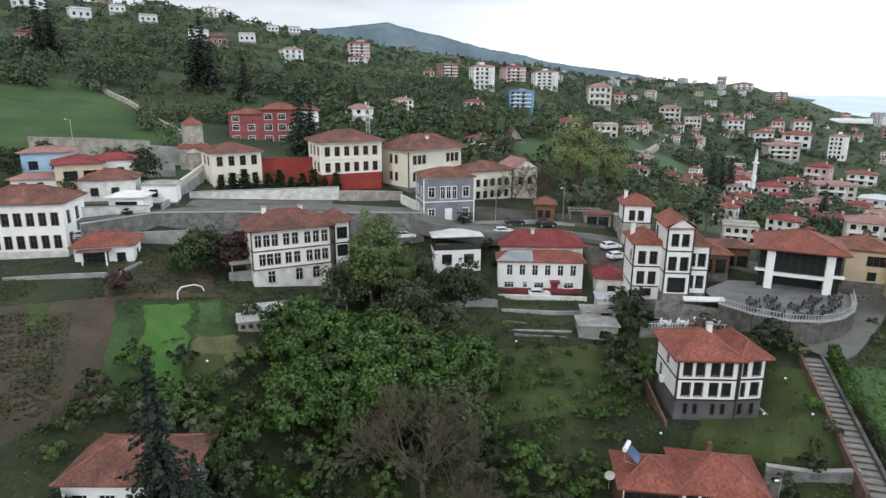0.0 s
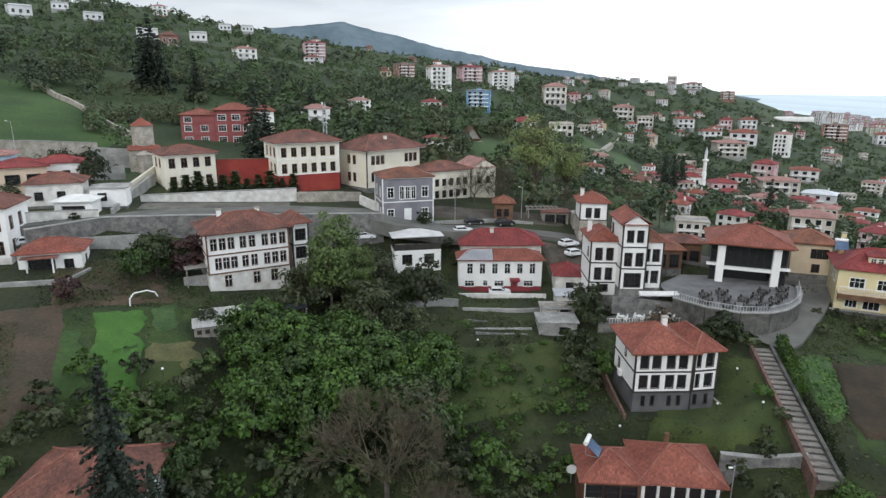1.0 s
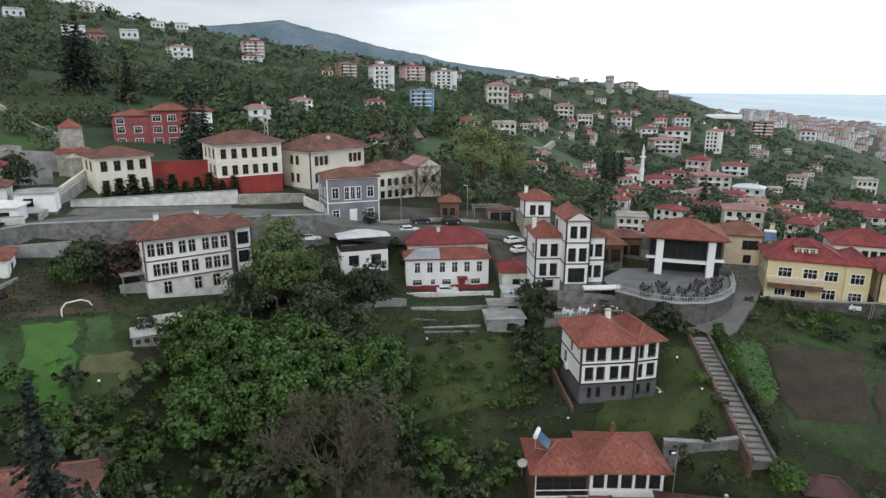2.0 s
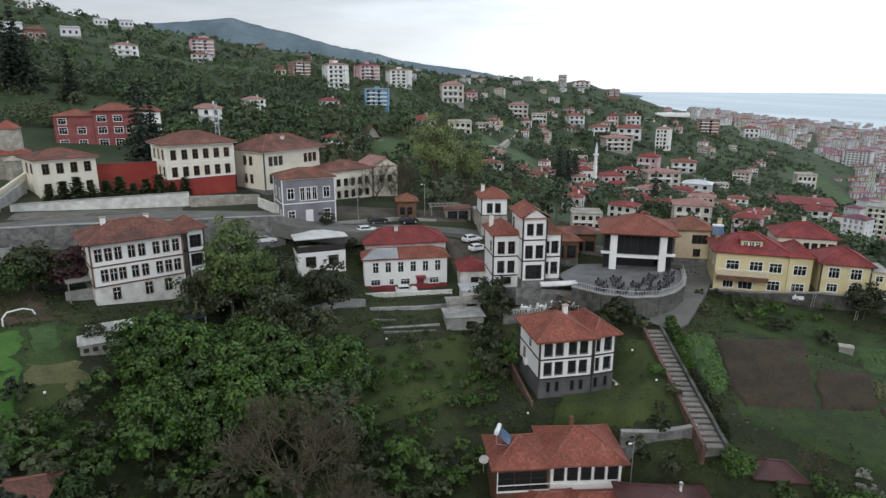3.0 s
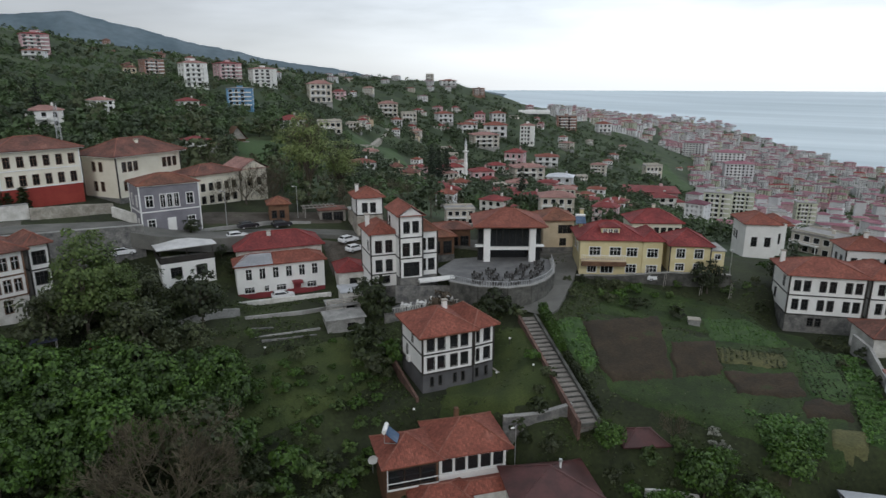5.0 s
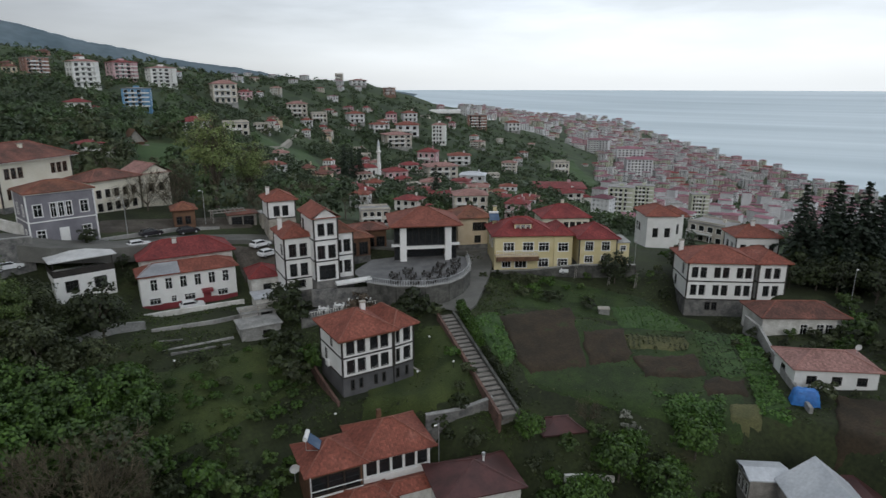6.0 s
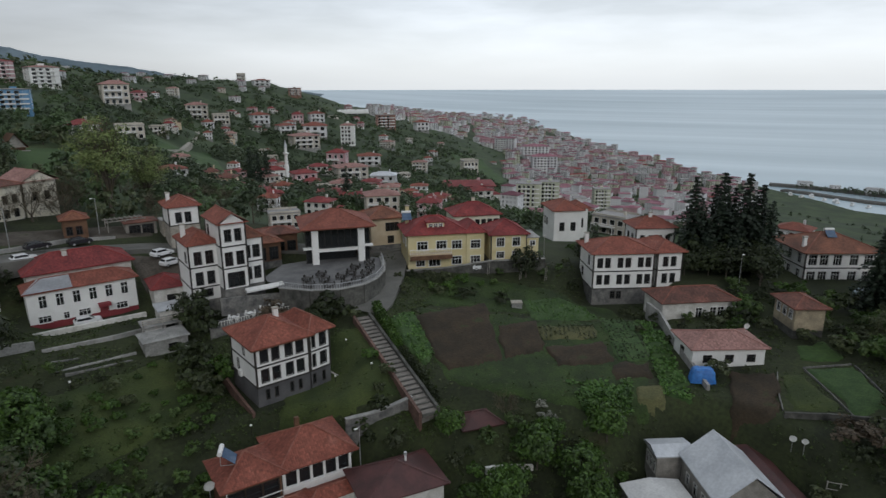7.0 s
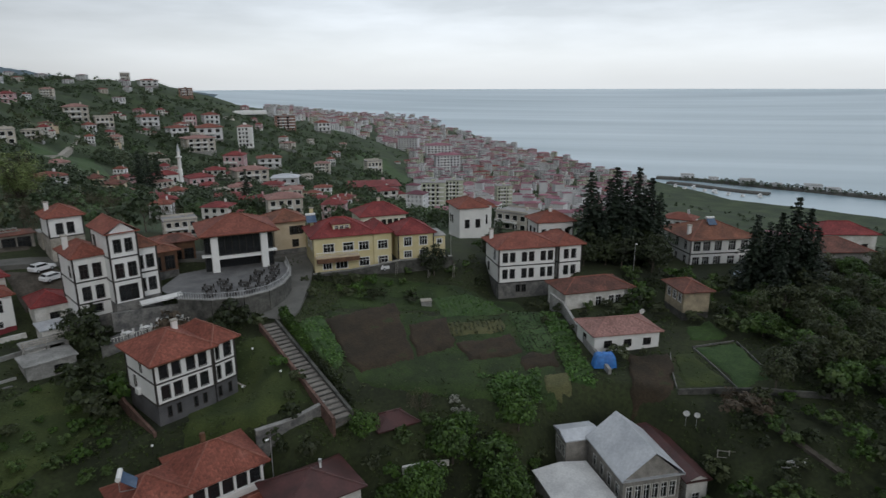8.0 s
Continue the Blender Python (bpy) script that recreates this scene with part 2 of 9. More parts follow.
BROWNSLOPE = mat("brown_earth_slope", (0.044, 0.036, 0.021), (0.078, 0.054, 0.036), 0.95, 0.22, 0.8, 3, 0.35)
SOIL = mat("brown_soil", (0.025, 0.019, 0.010), (0.046, 0.031, 0.017), 0.95, 0.35, 0.8, 3, 0.3, c3=(0.034, 0.042, 0.014), spread=0.4)
LAWN = mat("lawn", (0.026, 0.042, 0.009), (0.053, 0.072, 0.017), 0.95, 0.25, 0.7, 5, 0.35, c3=(0.066, 0.068, 0.030))
MEADOW = mat("bright_meadow", (0.038, 0.104, 0.015), (0.056, 0.140, 0.022), 0.95, 0.3, 0.6, 4, 0.25)
HILLGRASS = mat("hill_grass", (0.024, 0.056, 0.012), (0.046, 0.088, 0.020), 0.95, 0.08, 0.5, 1.5, 0.3)
DRYGRASS = mat("dry_grass", (0.07, 0.075, 0.028), (0.115, 0.11, 0.045), 0.95, 0.4, 0.6, 4, 0.3)
EARTH = mat("overgrown_earth", (0.015, 0.020, 0.007), (0.031, 0.042, 0.012), 0.95, 0.13, 0.8, 2.0, 0.42, c3=(0.056, 0.045, 0.026))
HILLSIDE = mat("green_hillside", (0.021, 0.038, 0.013), (0.042, 0.068, 0.022), 0.95, 0.035, 0.7, 0.9, 0.4, c3=(0.07, 0.078, 0.034), spread=0.42)
LEAFHILL = leaf_mat("hillside_leaves", (0.050, 0.088, 0.032), (0.085, 0.130, 0.050))
LEAFWOOD = leaf_mat("woodland_leaves", (0.038, 0.062, 0.029), (0.064, 0.092, 0.042))
LEAFSCRUB = leaf_mat("scrub_leaves", (0.062, 0.082, 0.036), (0.100, 0.120, 0.054))
PLOTGRASS = mat("garden_grass", (0.018, 0.033, 0.008), (0.036, 0.065, 0.013), 0.95, 0.28, 0.8, 4, 0.45, c3=(0.046, 0.062, 0.020))
DIRT = mat("trodden_dirt", (0.048, 0.040, 0.031), (0.095, 0.083, 0.068), 0.95, 0.4, 0.6, 3, 0.35, c3=(0.05, 0.06, 0.025))
GRAVEL = mat("grey_gravel_bank", (0.085, 0.080, 0.068), (0.150, 0.142, 0.122), 0.95, 0.35, 0.6, 3, 0.3, c3=(0.06, 0.075, 0.03))
GREYBASE = mat("dark_grey_render", (0.078, 0.078, 0.082), (0.115, 0.115, 0.118), 0.9, 0.5, 0.2, 5, 0.12)
PALESHEET = mat("pale_roof_sheet", (0.46, 0.46, 0.46), (0.60, 0.60, 0.59), 0.6, 0.5, 0.1, 4, 0.12)
STAINED = mat("stained_ochre_plaster", (0.22, 0.19, 0.14), (0.42, 0.35, 0.24), 0.9, 0.6, 0.2, 4, 0.2)
LEAFPALE = leaf_mat("pale_spring_leaves", (0.120, 0.165, 0.050), (0.215, 0.262, 0.092))
LEAFSPRING = leaf_mat("tall_tree_leaves", (0.055, 0.10, 0.02), (0.15, 0.21, 0.055))
SEA = mat("sea_water", (0.21, 0.32, 0.375), (0.42, 0.53, 0.585), 0.3, 1.0, 0.0, 0.02, 0.02, spread=0.5)
sea_n, sea_l = SEA.node_tree.nodes, SEA.node_tree.links
# sky sheen on ruffled and smooth water, painted as long bands along the coast
sea_m = sea_n.new("ShaderNodeMapping")
sea_m.vector_type = "TEXTURE"
sea_m.inputs["Rotation"].default_value = (0, 0, radians(25))
sea_m.inputs["Scale"].default_value = (260, 2600, 1000)
for sea_k in [k for k in sea_l if k.to_node.type == "TEX_NOISE" and abs(k.to_node.inputs["Scale"].default_value - 1.0) < 1e-6]:
    sea_l.new(sea_k.from_socket, sea_m.inputs["Vector"])
    sea_l.new(sea_m.outputs[0], sea_k.to_node.inputs["Vector"])
# blue-grey instead of forest green: the haze of distance is in the base colour
MOUNTAIN = mat("hazed_mountain", (0.085, 0.125, 0.15), (0.135, 0.18, 0.21), 1.0, 0.004, 0.0, 0.02, 0.15)


def glass_mat():
    m = bpy.data.materials.new("window_glass")
    m.use_nodes = True
    b = m.node_tree.nodes["Principled BSDF"]
    b.inputs["Base Color"].default_value = (0.03, 0.033, 0.036, 1)
    b.inputs["Roughness"].default_value = 0.06
    b.inputs["Transmission Weight"].default_value = 0.35
    return m


GLASS = glass_mat()

# ---- building helpers ----
def part(name, bm, material, parent=None, label=""):
    """Links a bmesh as one mesh object, under a thing or a part."""
    me = bpy.data.meshes.new(name)
    bm.to_mesh(me)
    bm.free()
    me.materials.append(material)
    ob = new(name, me)
    ob.parent = parent
    return tagged(ob, label) if label else ob




def mesh_np(name, verts, faces, material, smooth=False):
    me = bpy.data.meshes.new(name)
    nv, nf, k = len(verts), len(faces), faces.shape[1]
    me.vertices.add(nv)
    me.vertices.foreach_set("co", np.asarray(verts, np.float32).ravel())
    me.loops.add(nf * k)
    me.loops.foreach_set("vertex_index", np.asarray(faces, np.int32).ravel())
    me.polygons.add(nf)
    me.polygons.foreach_set("loop_start", np.arange(0, nf * k, k, dtype=np.int32))
    if smooth:
        me.polygons.foreach_set("use_smooth", np.ones(nf, bool))
    me.materials.append(material)
    me.update(calc_edges=True)
    return me


def box(bm, x0, y0, z0, x1, y1, z1, bevel=0.0):
    v = [bm.verts.new(c) for c in ((x0, y0, z0), (x1, y0, z0), (x1, y1, z0), (x0, y1, z0), (x0, y0, z1), (x1, y0, z1), (x1, y1, z1), (x0, y1, z1))]
    f = [bm.faces.new([v[i] for i in q]) for q in ((3, 2, 1, 0), (4, 5, 6, 7), (0, 1, 5, 4), (1, 2, 6, 5), (2, 3, 7, 6), (3, 0, 4, 7))]
    if bevel:
        es = {e for a in f for e in a.edges}
        bmesh.ops.bevel(bm, geom=list(es), offset=bevel, segments=1, affect="EDGES")
    return bm


def boxed(*a, bevel=0.0):
    return box(bmesh.new(), *a, bevel=bevel)


def tube(bm, a, b, r0, r1, n=7):
    a, b = Vector(a), Vector(b)
    q = (b - a).to_track_quat("Z", "Y")
    rings = []
    for p, r in ((a, r0), (b, r1)):
        rings.append([bm.verts.new(p + q @ Vector((r * math.cos(6.2832 * i / n), r * math.sin(6.2832 * i / n), 0))) for i in range(n)])
    for i in range(n):
        bm.faces.new((rings[0][i], rings[0][(i + 1) % n], rings[1][(i + 1) % n], rings[1][i]))
    bm.faces.new(rings[1])
    bm.faces.new(rings[0][::-1])
    return bm


# ---- ground: a valley side that falls from the hill to the sea ----
NEAR_AZ = [-45, -25, -5, 15, 35, 55, 75]
NEAR_D = [0, 40, 60, 78, 95, 113, 121, 140]
NEAR_Z = [
    [112, 112, 112, 112, 112, 112, 112],
    [121, 119, 117, 115, 115, 113, 113],
    [129, 127.5, 125, 121, 123, 121, 121],
    [138, 136, 132, 128.5, 130.5, 129.5, 129.5],
    [142, 140, 136, 132, 134, 130.5, 131],
    [146, 143.5, 136.5, 134, 135, 131, 132],
    [148, 147.5, 145, 139, 136, 134, 132.5],
    [150, 149, 147, 142, 136, 134, 133]]
FAR_AZ = [-40, -20, -5, 10, 25, 35, 50, 58, 75, 120, 240]
FAR_D = [140, 190, 280, 400, 600, 900, 1300, 2000, 3500]
FAR_Z = [
    [150, 149, 147, 143, 139, 136, 134, 133.7, 133, 128, 120],
    [159, 152.5, 151, 145, 133, 130, 128, 127.4, 126, 118, 118],
    [178, 172, 163, 152, 122, 120, 105, 104.4, 103, 92, 115],
    [200, 192, 177, 162, 110, 105, 85, 80, 70, 58, 112],
    [238, 228, 195, 178, 120, 92, 52, 45, 30, 20, 110],
    [280, 255, 217, 194, 150, 100, 26, 19, 4, -4, 105],
    [310, 270, 222, 190, 176, 110, 13, 5, -10, -10, 100],
    [300, 260, 190, 150, 124, 95, 4.5, -6, -12, -12, 95],
    [200, 150, 100, 60, 20, 20, -5, -12, -12, -12, 60]]


def table(az, d, cols, rows, z):
    """Height by bearing and distance, straight between the rows and columns."""
    j = sum(az >= c for c in cols) - 1
    a0, a1 = cols[j] if j >= 0 else cols[-1] - 360, cols[j + 1] if j + 1 < len(cols) else cols[0] + 360
    u = (az - a0) / (a1 - a0)
    j0, j1 = j % len(cols), (j + 1) % len(cols)
    i = min(max(sum(d > r for r in rows) - 1, 0), len(rows) - 2)
    f = min(max((d - rows[i]) / (rows[i + 1] - rows[i]), 0), 1)
    return (z[i][j0] * (1 - u) + z[i][j1] * u) * (1 - f) + (z[i + 1][j0] * (1 - u) + z[i + 1][j1] * u) * f


PADS = [(17.5, 106, 9, 133.5), (35, 75, 12, 128.3), (97, 61, 12, 129.2), (-66, 96, 10, 142.8), (63, 25, 14, 120.8), (28, 59, 12, 121.2), (37, 50, 8, 121.2)]


def ground_z(x, y):
    d, az = math.hypot(x, y), math.degrees(math.atan2(x, y))
    az = az + 360 if az < -60 else az
    if d < 140:
        z = table(az, d, NEAR_AZ, NEAR_D, NEAR_Z)
        rough = 0.25
    else:
        z = table(az, d, FAR_AZ, FAR_D, FAR_Z)
        rough = min(0.25 + (d - 140) * 0.012, 6)
    for px, py, pr, pz in PADS:
        q = math.hypot(x - px, y - py)
        if q < pr:
            w = min((pr - q) / (0.45 * pr), 1)
            z += (pz - z) * w * w * (3 - 2 * w)
    rough *= min(max((z - 2) / 40, 0.03), 1)
    n = noise.noise((x * 0.035, y * 0.035, 0.3)) * rough
    if d > 250:
        n += noise.noise((x * 0.006, y * 0.006, 5.3)) * min((d - 250) * 0.02, 10) * min(max((z - 4) / 60, 0), 1)
    return z + n


def ground_mesh():
    ds = np.concatenate([np.arange(2, 60, 4.0), np.arange(60, 150, 1.8), np.geomspace(150, 4850, 95)])
    az = np.radians(np.concatenate([np.arange(-52, 92, 0.6), np.arange(92, 308, 4.0)]))
    n, k = len(az), len(ds)
    v = np.array([(d * math.sin(a), d * math.cos(a), ground_z(d * math.sin(a), d * math.cos(a))) for d in ds for a in az])
    i, j = np.meshgrid(np.arange(k - 1), np.arange(n), indexing="ij")
    f = np.stack([i * n + j, (i + 1) * n + j, (i + 1) * n + (j + 1) % n, i * n + (j + 1) % n], -1).reshape(-1, 4)[:, ::-1]
    me = mesh_np("ground", v, f, EARTH, True)
    me.materials.append(HILLSIDE)
    me.polygons.foreach_set("material_index", (np.repeat(ds[:-1], n) > 147).astype(np.int32))
    bm = bmesh.new()
    bm.from_mesh(me)
    bm.verts.ensure_lookup_table()
    bm.faces.new([bm.verts[q] for q in range(n)][::-1])
    bm.to_mesh(me)
    bm.free()
    return me


ground = tagged(new("ground", ground_mesh()), "overgrown green hillside of grass, earth and scrub", "ground", kind="structure")

# the sea, which lifts with the far horizon
sd = np.concatenate([np.linspace(500, 2200, 12), np.linspace(2300, 4880, 40)])
sa = np.radians(np.arange(-60, 200, 2.0))
sv = np.array([(d * math.sin(a), d * math.cos(a), 131 * (max(d - 2200, 0) / 2680) ** 2) for d in sd for a in sa])
si, sj = np.meshgrid(np.arange(len(sd) - 1), np.arange(len(sa) - 1), indexing="ij")
sf = np.stack([si * len(sa) + sj, si * len(sa) + sj + 1, (si + 1) * len(sa) + sj + 1, (si + 1) * len(sa) + sj], -1).reshape(-1, 4)
sf = sf[:, ::-1]
tagged(new("water", mesh_np("water", sv, sf, SEA, True)), "calm grey-blue sea under an overcast sky", "sea", kind="structure")


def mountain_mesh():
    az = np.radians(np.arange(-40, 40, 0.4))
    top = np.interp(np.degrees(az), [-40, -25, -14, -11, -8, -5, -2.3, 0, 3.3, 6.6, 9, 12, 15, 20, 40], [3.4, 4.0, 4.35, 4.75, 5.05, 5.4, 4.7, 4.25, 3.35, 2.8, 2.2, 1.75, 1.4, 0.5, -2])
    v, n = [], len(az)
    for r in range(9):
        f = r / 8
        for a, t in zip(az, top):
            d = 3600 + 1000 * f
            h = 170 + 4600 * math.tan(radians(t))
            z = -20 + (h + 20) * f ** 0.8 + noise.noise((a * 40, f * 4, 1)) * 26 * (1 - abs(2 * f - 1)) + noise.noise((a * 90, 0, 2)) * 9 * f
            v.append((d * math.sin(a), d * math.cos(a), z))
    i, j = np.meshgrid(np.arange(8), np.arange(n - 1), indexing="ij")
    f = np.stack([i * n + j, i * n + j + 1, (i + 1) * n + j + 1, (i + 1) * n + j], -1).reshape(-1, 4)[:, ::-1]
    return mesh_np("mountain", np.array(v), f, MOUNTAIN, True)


tagged(new("backdrop", mountain_mesh()), "far wooded mountain ridge, tinted blue-grey for haze", "mountain", kind="structure")


BEDS = []


def in_bed(x, y):
    for c in BEDS:
        if all((c[i][0] - c[i - 1][0]) * (y - c[i - 1][1]) - (c[i][1] - c[i - 1][1]) * (x - c[i - 1][0]) > 0 for i in range(4)):
            return True
    return False


def drape(name, corners, material, nx=14, ny=14, lift=0.12, ridge=0.0, label="", cat="", rows=6, kind=""):
    """A bed laid on the ground between four corners (x, y), near pair first; ridge: height of its furrows."""
    c = [Vector((*p, 0)) for p in corners]
    if name.endswith("_plot"):
        mid = sum(c, Vector()) / 4
        c = [mid + (p - mid) * 1.12 for p in c]
    if name != "lawn":
        BEDS.append(corners)
    v = []
    for j in range(ny + 1):
        for i in range(nx + 1):
            u, w = i / nx, j / ny
            p = (c[0] * (1 - u) + c[1] * u) * (1 - w) + (c[3] * (1 - u) + c[2] * u) * w
            wob = 1.7 if name in ("bright_meadow", "meadow_strip") else 0.9 if name.endswith("_plot") or name == "lawn" else 0.45
            x, y = p.x + noise.noise((p.x * 0.45, p.y * 0.45, 7)) * wob, p.y + noise.noise((p.x * 0.45, p.y * 0.45, 9)) * wob
            e = lift - (0.5 if i in (0, nx) or j in (0, ny) else 0)
            v.append((x, y, ground_z(x, y) + e + (ridge if i % 2 else 0)))
    f = np.array([(j * (nx + 1) + i, j * (nx + 1) + i + 1, (j + 1) * (nx + 1) + i + 1, (j + 1) * (nx + 1) + i) for j in range(ny) for i in range(nx)])
    ob = new(name, mesh_np(name, np.array(v), f, material, not ridge))
    return tagged(ob, label, cat, kind=kind)

# ---- houses ----
WIN = {}


def window_meshes(w, h, frame_mat, style):
    """Shared meshes of one window size: surround, sash bars, pane and sill, about the opening's centre, facing -y."""
    key = (round(w, 2), round(h, 2), frame_mat.name, style)
    if key in WIN:
        return WIN[key]
    b, s = bmesh.new(), (0.14 if style == "wide" else 0.09)
    for x0, x1, z0, z1 in ((-w / 2 - s, -w / 2, -h / 2 - s, h / 2 + s), (w / 2, w / 2 + s, -h / 2 - s, h / 2 + s), (-w / 2, w / 2, h / 2, h / 2 + s), (-w / 2, w / 2, -h / 2 - s, -h / 2)):
        box(b, x0, -0.05, z0, x1, 0.16, z1)
    fr = bpy.data.meshes.new("window_frame")
    b.to_mesh(fr)
    b.free()
    fr.materials.append(frame_mat)
    b = bmesh.new()
    bars = WHITETRIM if style in ("white", "wide") else frame_mat
    if style == "plain":
        box(b, -w / 2, 0.07, -h / 2, w / 2, 0.11, -h / 2 + 0.07)
    else:
        for x in ((0,) if w < 1.3 else (-w / 6, w / 6)):
            box(b, x - 0.03, 0.07, -h / 2, x + 0.03, 0.11, h / 2)
        box(b, -w / 2, 0.068, h * 0.16 - 0.03, w / 2, 0.112, h * 0.16 + 0.03)
    sa = bpy.data.meshes.new("sash")
    b.to_mesh(sa)
    b.free()
    sa.materials.append(bars)
    b = boxed(-w / 2, 0.12, -h / 2, w / 2, 0.14, h / 2)
    pa = bpy.data.meshes.new("pane")
    b.to_mesh(pa)
    b.free()
    pa.materials.append(GLASS)
    WIN[key] = (fr, sa, pa)
    return WIN[key]


def add_window(parent, m, w, h, frame_mat, style="dark"):
    fr, sa, pa = window_meshes(w, h, frame_mat, style)
    o = new("window", fr)
    o.parent, o.matrix_basis = parent, m
    for n, me in (("sash", sa), ("pane", pa)):
        c = new(n, me)
        c.parent = o
    return o


def wall_panel(bm, w, z0, z1, holes, m, t=0.3):
    """One wall of w by z0..z1 facing -y, with openings cut through (cx, cz, ww, hh) and their reveals."""
    xs = sorted({0, w, *[c - a / 2 for c, _, a, _ in holes], *[c + a / 2 for c, _, a, _ in holes]})
    zs = sorted({z0, z1, *[c - a / 2 for _, c, _, a in holes], *[c + a / 2 for _, c, _, a in holes]})
    V = {}

    def vert(x, y, z):
        k = (round(x, 4), y, round(z, 4))
        if k not in V:
            V[k] = bm.verts.new(m @ Vector((x, y, z)))
        return V[k]

    def hole(x, z):
        return any(abs(x - c) < a / 2 and abs(z - d) < e / 2 for c, d, a, e in holes)
    for i in range(len(xs) - 1):
        for j in range(len(zs) - 1):
            x0, x1, a, b = xs[i], xs[i + 1], zs[j], zs[j + 1]
            if x1 - x0 < 1e-4 or b - a < 1e-4:
                continue
            if not hole((x0 + x1) / 2, (a + b) / 2):
                bm.faces.new((vert(x0, 0, a), vert(x1, 0, a), vert(x1, 0, b), vert(x0, 0, b)))
    for c, d, a, e in holes:
        x0, x1, p, q = c - a / 2, c + a / 2, d - e / 2, d + e / 2
        for k in (((x0, p), (x0, q)), ((x0, q), (x1, q)), ((x1, q), (x1, p)), ((x1, p), (x0, p))):
            (ax, az_), (bx, bz) = k
            bm.faces.new([bm.verts.new(m @ Vector(v)) for v in ((ax, 0, az_), (bx, 0, bz), (bx, t, bz), (ax, t, az_))])


def roof_mesh(bm, x0, y0, x1, y1, z, h, over, hip=1.0, axis=None, thick=0.16, uv=True):
    """A hipped (hip 1) or gabled (hip 0) tile roof, with an overhang and an edge of some thickness. axis: 'x' or 'y', the way of its ridge."""
    x0, y0, x1, y1 = x0 - over, y0 - over, x1 + over, y1 + over
    w, d = x1 - x0, y1 - y0
    axis = axis or ("x" if w >= d else "y")
    lay = bm.loops.layers.uv.verify()
    if axis == "x":
        s = min(d / 2 * hip, w / 2 - 0.05) if hip else 0
        ra, rb = (x0 + s, (y0 + y1) / 2), (x1 - s, (y0 + y1) / 2)
        quads = [((x0, y0), (x1, y0), rb, ra), ((x1, y1), (x0, y1), ra, rb)]
        ends = [((x0, y1), (x0, y0), ra), ((x1, y0), (x1, y1), rb)]
    else:
        s = min(w / 2 * hip, d / 2 - 0.05) if hip else 0
        ra, rb = ((x0 + x1) / 2, y0 + s), ((x0 + x1) / 2, y1 - s)
        quads = [((x1, y0), (x1, y1), rb, ra), ((x0, y1), (x0, y0), ra, rb)]
        ends = [((x0, y0), (x1, y0), ra), ((x1, y1), (x0, y1), rb)]
    for q in quads + (ends if hip else []):
        pts = [Vector((*p, z + (h if p in (ra, rb) else 0))) for p in q]
        f = bm.faces.new([bm.verts.new(p) for p in pts])
        ex = (pts[1] - pts[0]).normalized()
        nrm = (pts[1] - pts[0]).cross(pts[2] - pts[0]).normalized()
        ey = nrm.cross(ex)
        for lo in f.loops:
            r = lo.vert.co - pts[0]
            lo[lay].uv = (r.dot(ex), r.dot(ey))
    e = [(x0, y0), (x1, y0), (x1, y1), (x0, y1)]
    for i in range(4):
        a, b = e[i], e[(i + 1) % 4]
        f = bm.faces.new([bm.verts.new(v) for v in ((*a, z - thick), (*b, z - thick), (*b, z), (*a, z))])
    f = bm.faces.new([bm.verts.new((*p, z - thick)) for p in e[::-1]])
    return ra, rb, e


def add_roof(parent, x0, y0, x1, y1, z, h, over, material, hip=1.0, axis=None, caps=True, cap_mat=None, name="roof", label=""):
    bm = bmesh.new()
    ra, rb, e = roof_mesh(bm, x0, y0, x1, y1, z, h, over, hip, axis)
    r = part(name, bm, material, parent, label)
    if caps:
        bm = bmesh.new()
        A, B = Vector((*ra, z + h)), Vector((*rb, z + h))
        tube(bm, A, B, 0.13, 0.13, 6) if (A - B).length > 0.2 else None
        if hip:
            for c in e:
                c = Vector((*c, z))
                tube(bm, c, A if (c - A).length < (c - B).length else B, 0.12, 0.12, 6)
        part("ridge_tiles", bm, cap_mat or (RIDGE if material in (TILE, TILEOLD, TILEBROWN) else material), r)
    return r


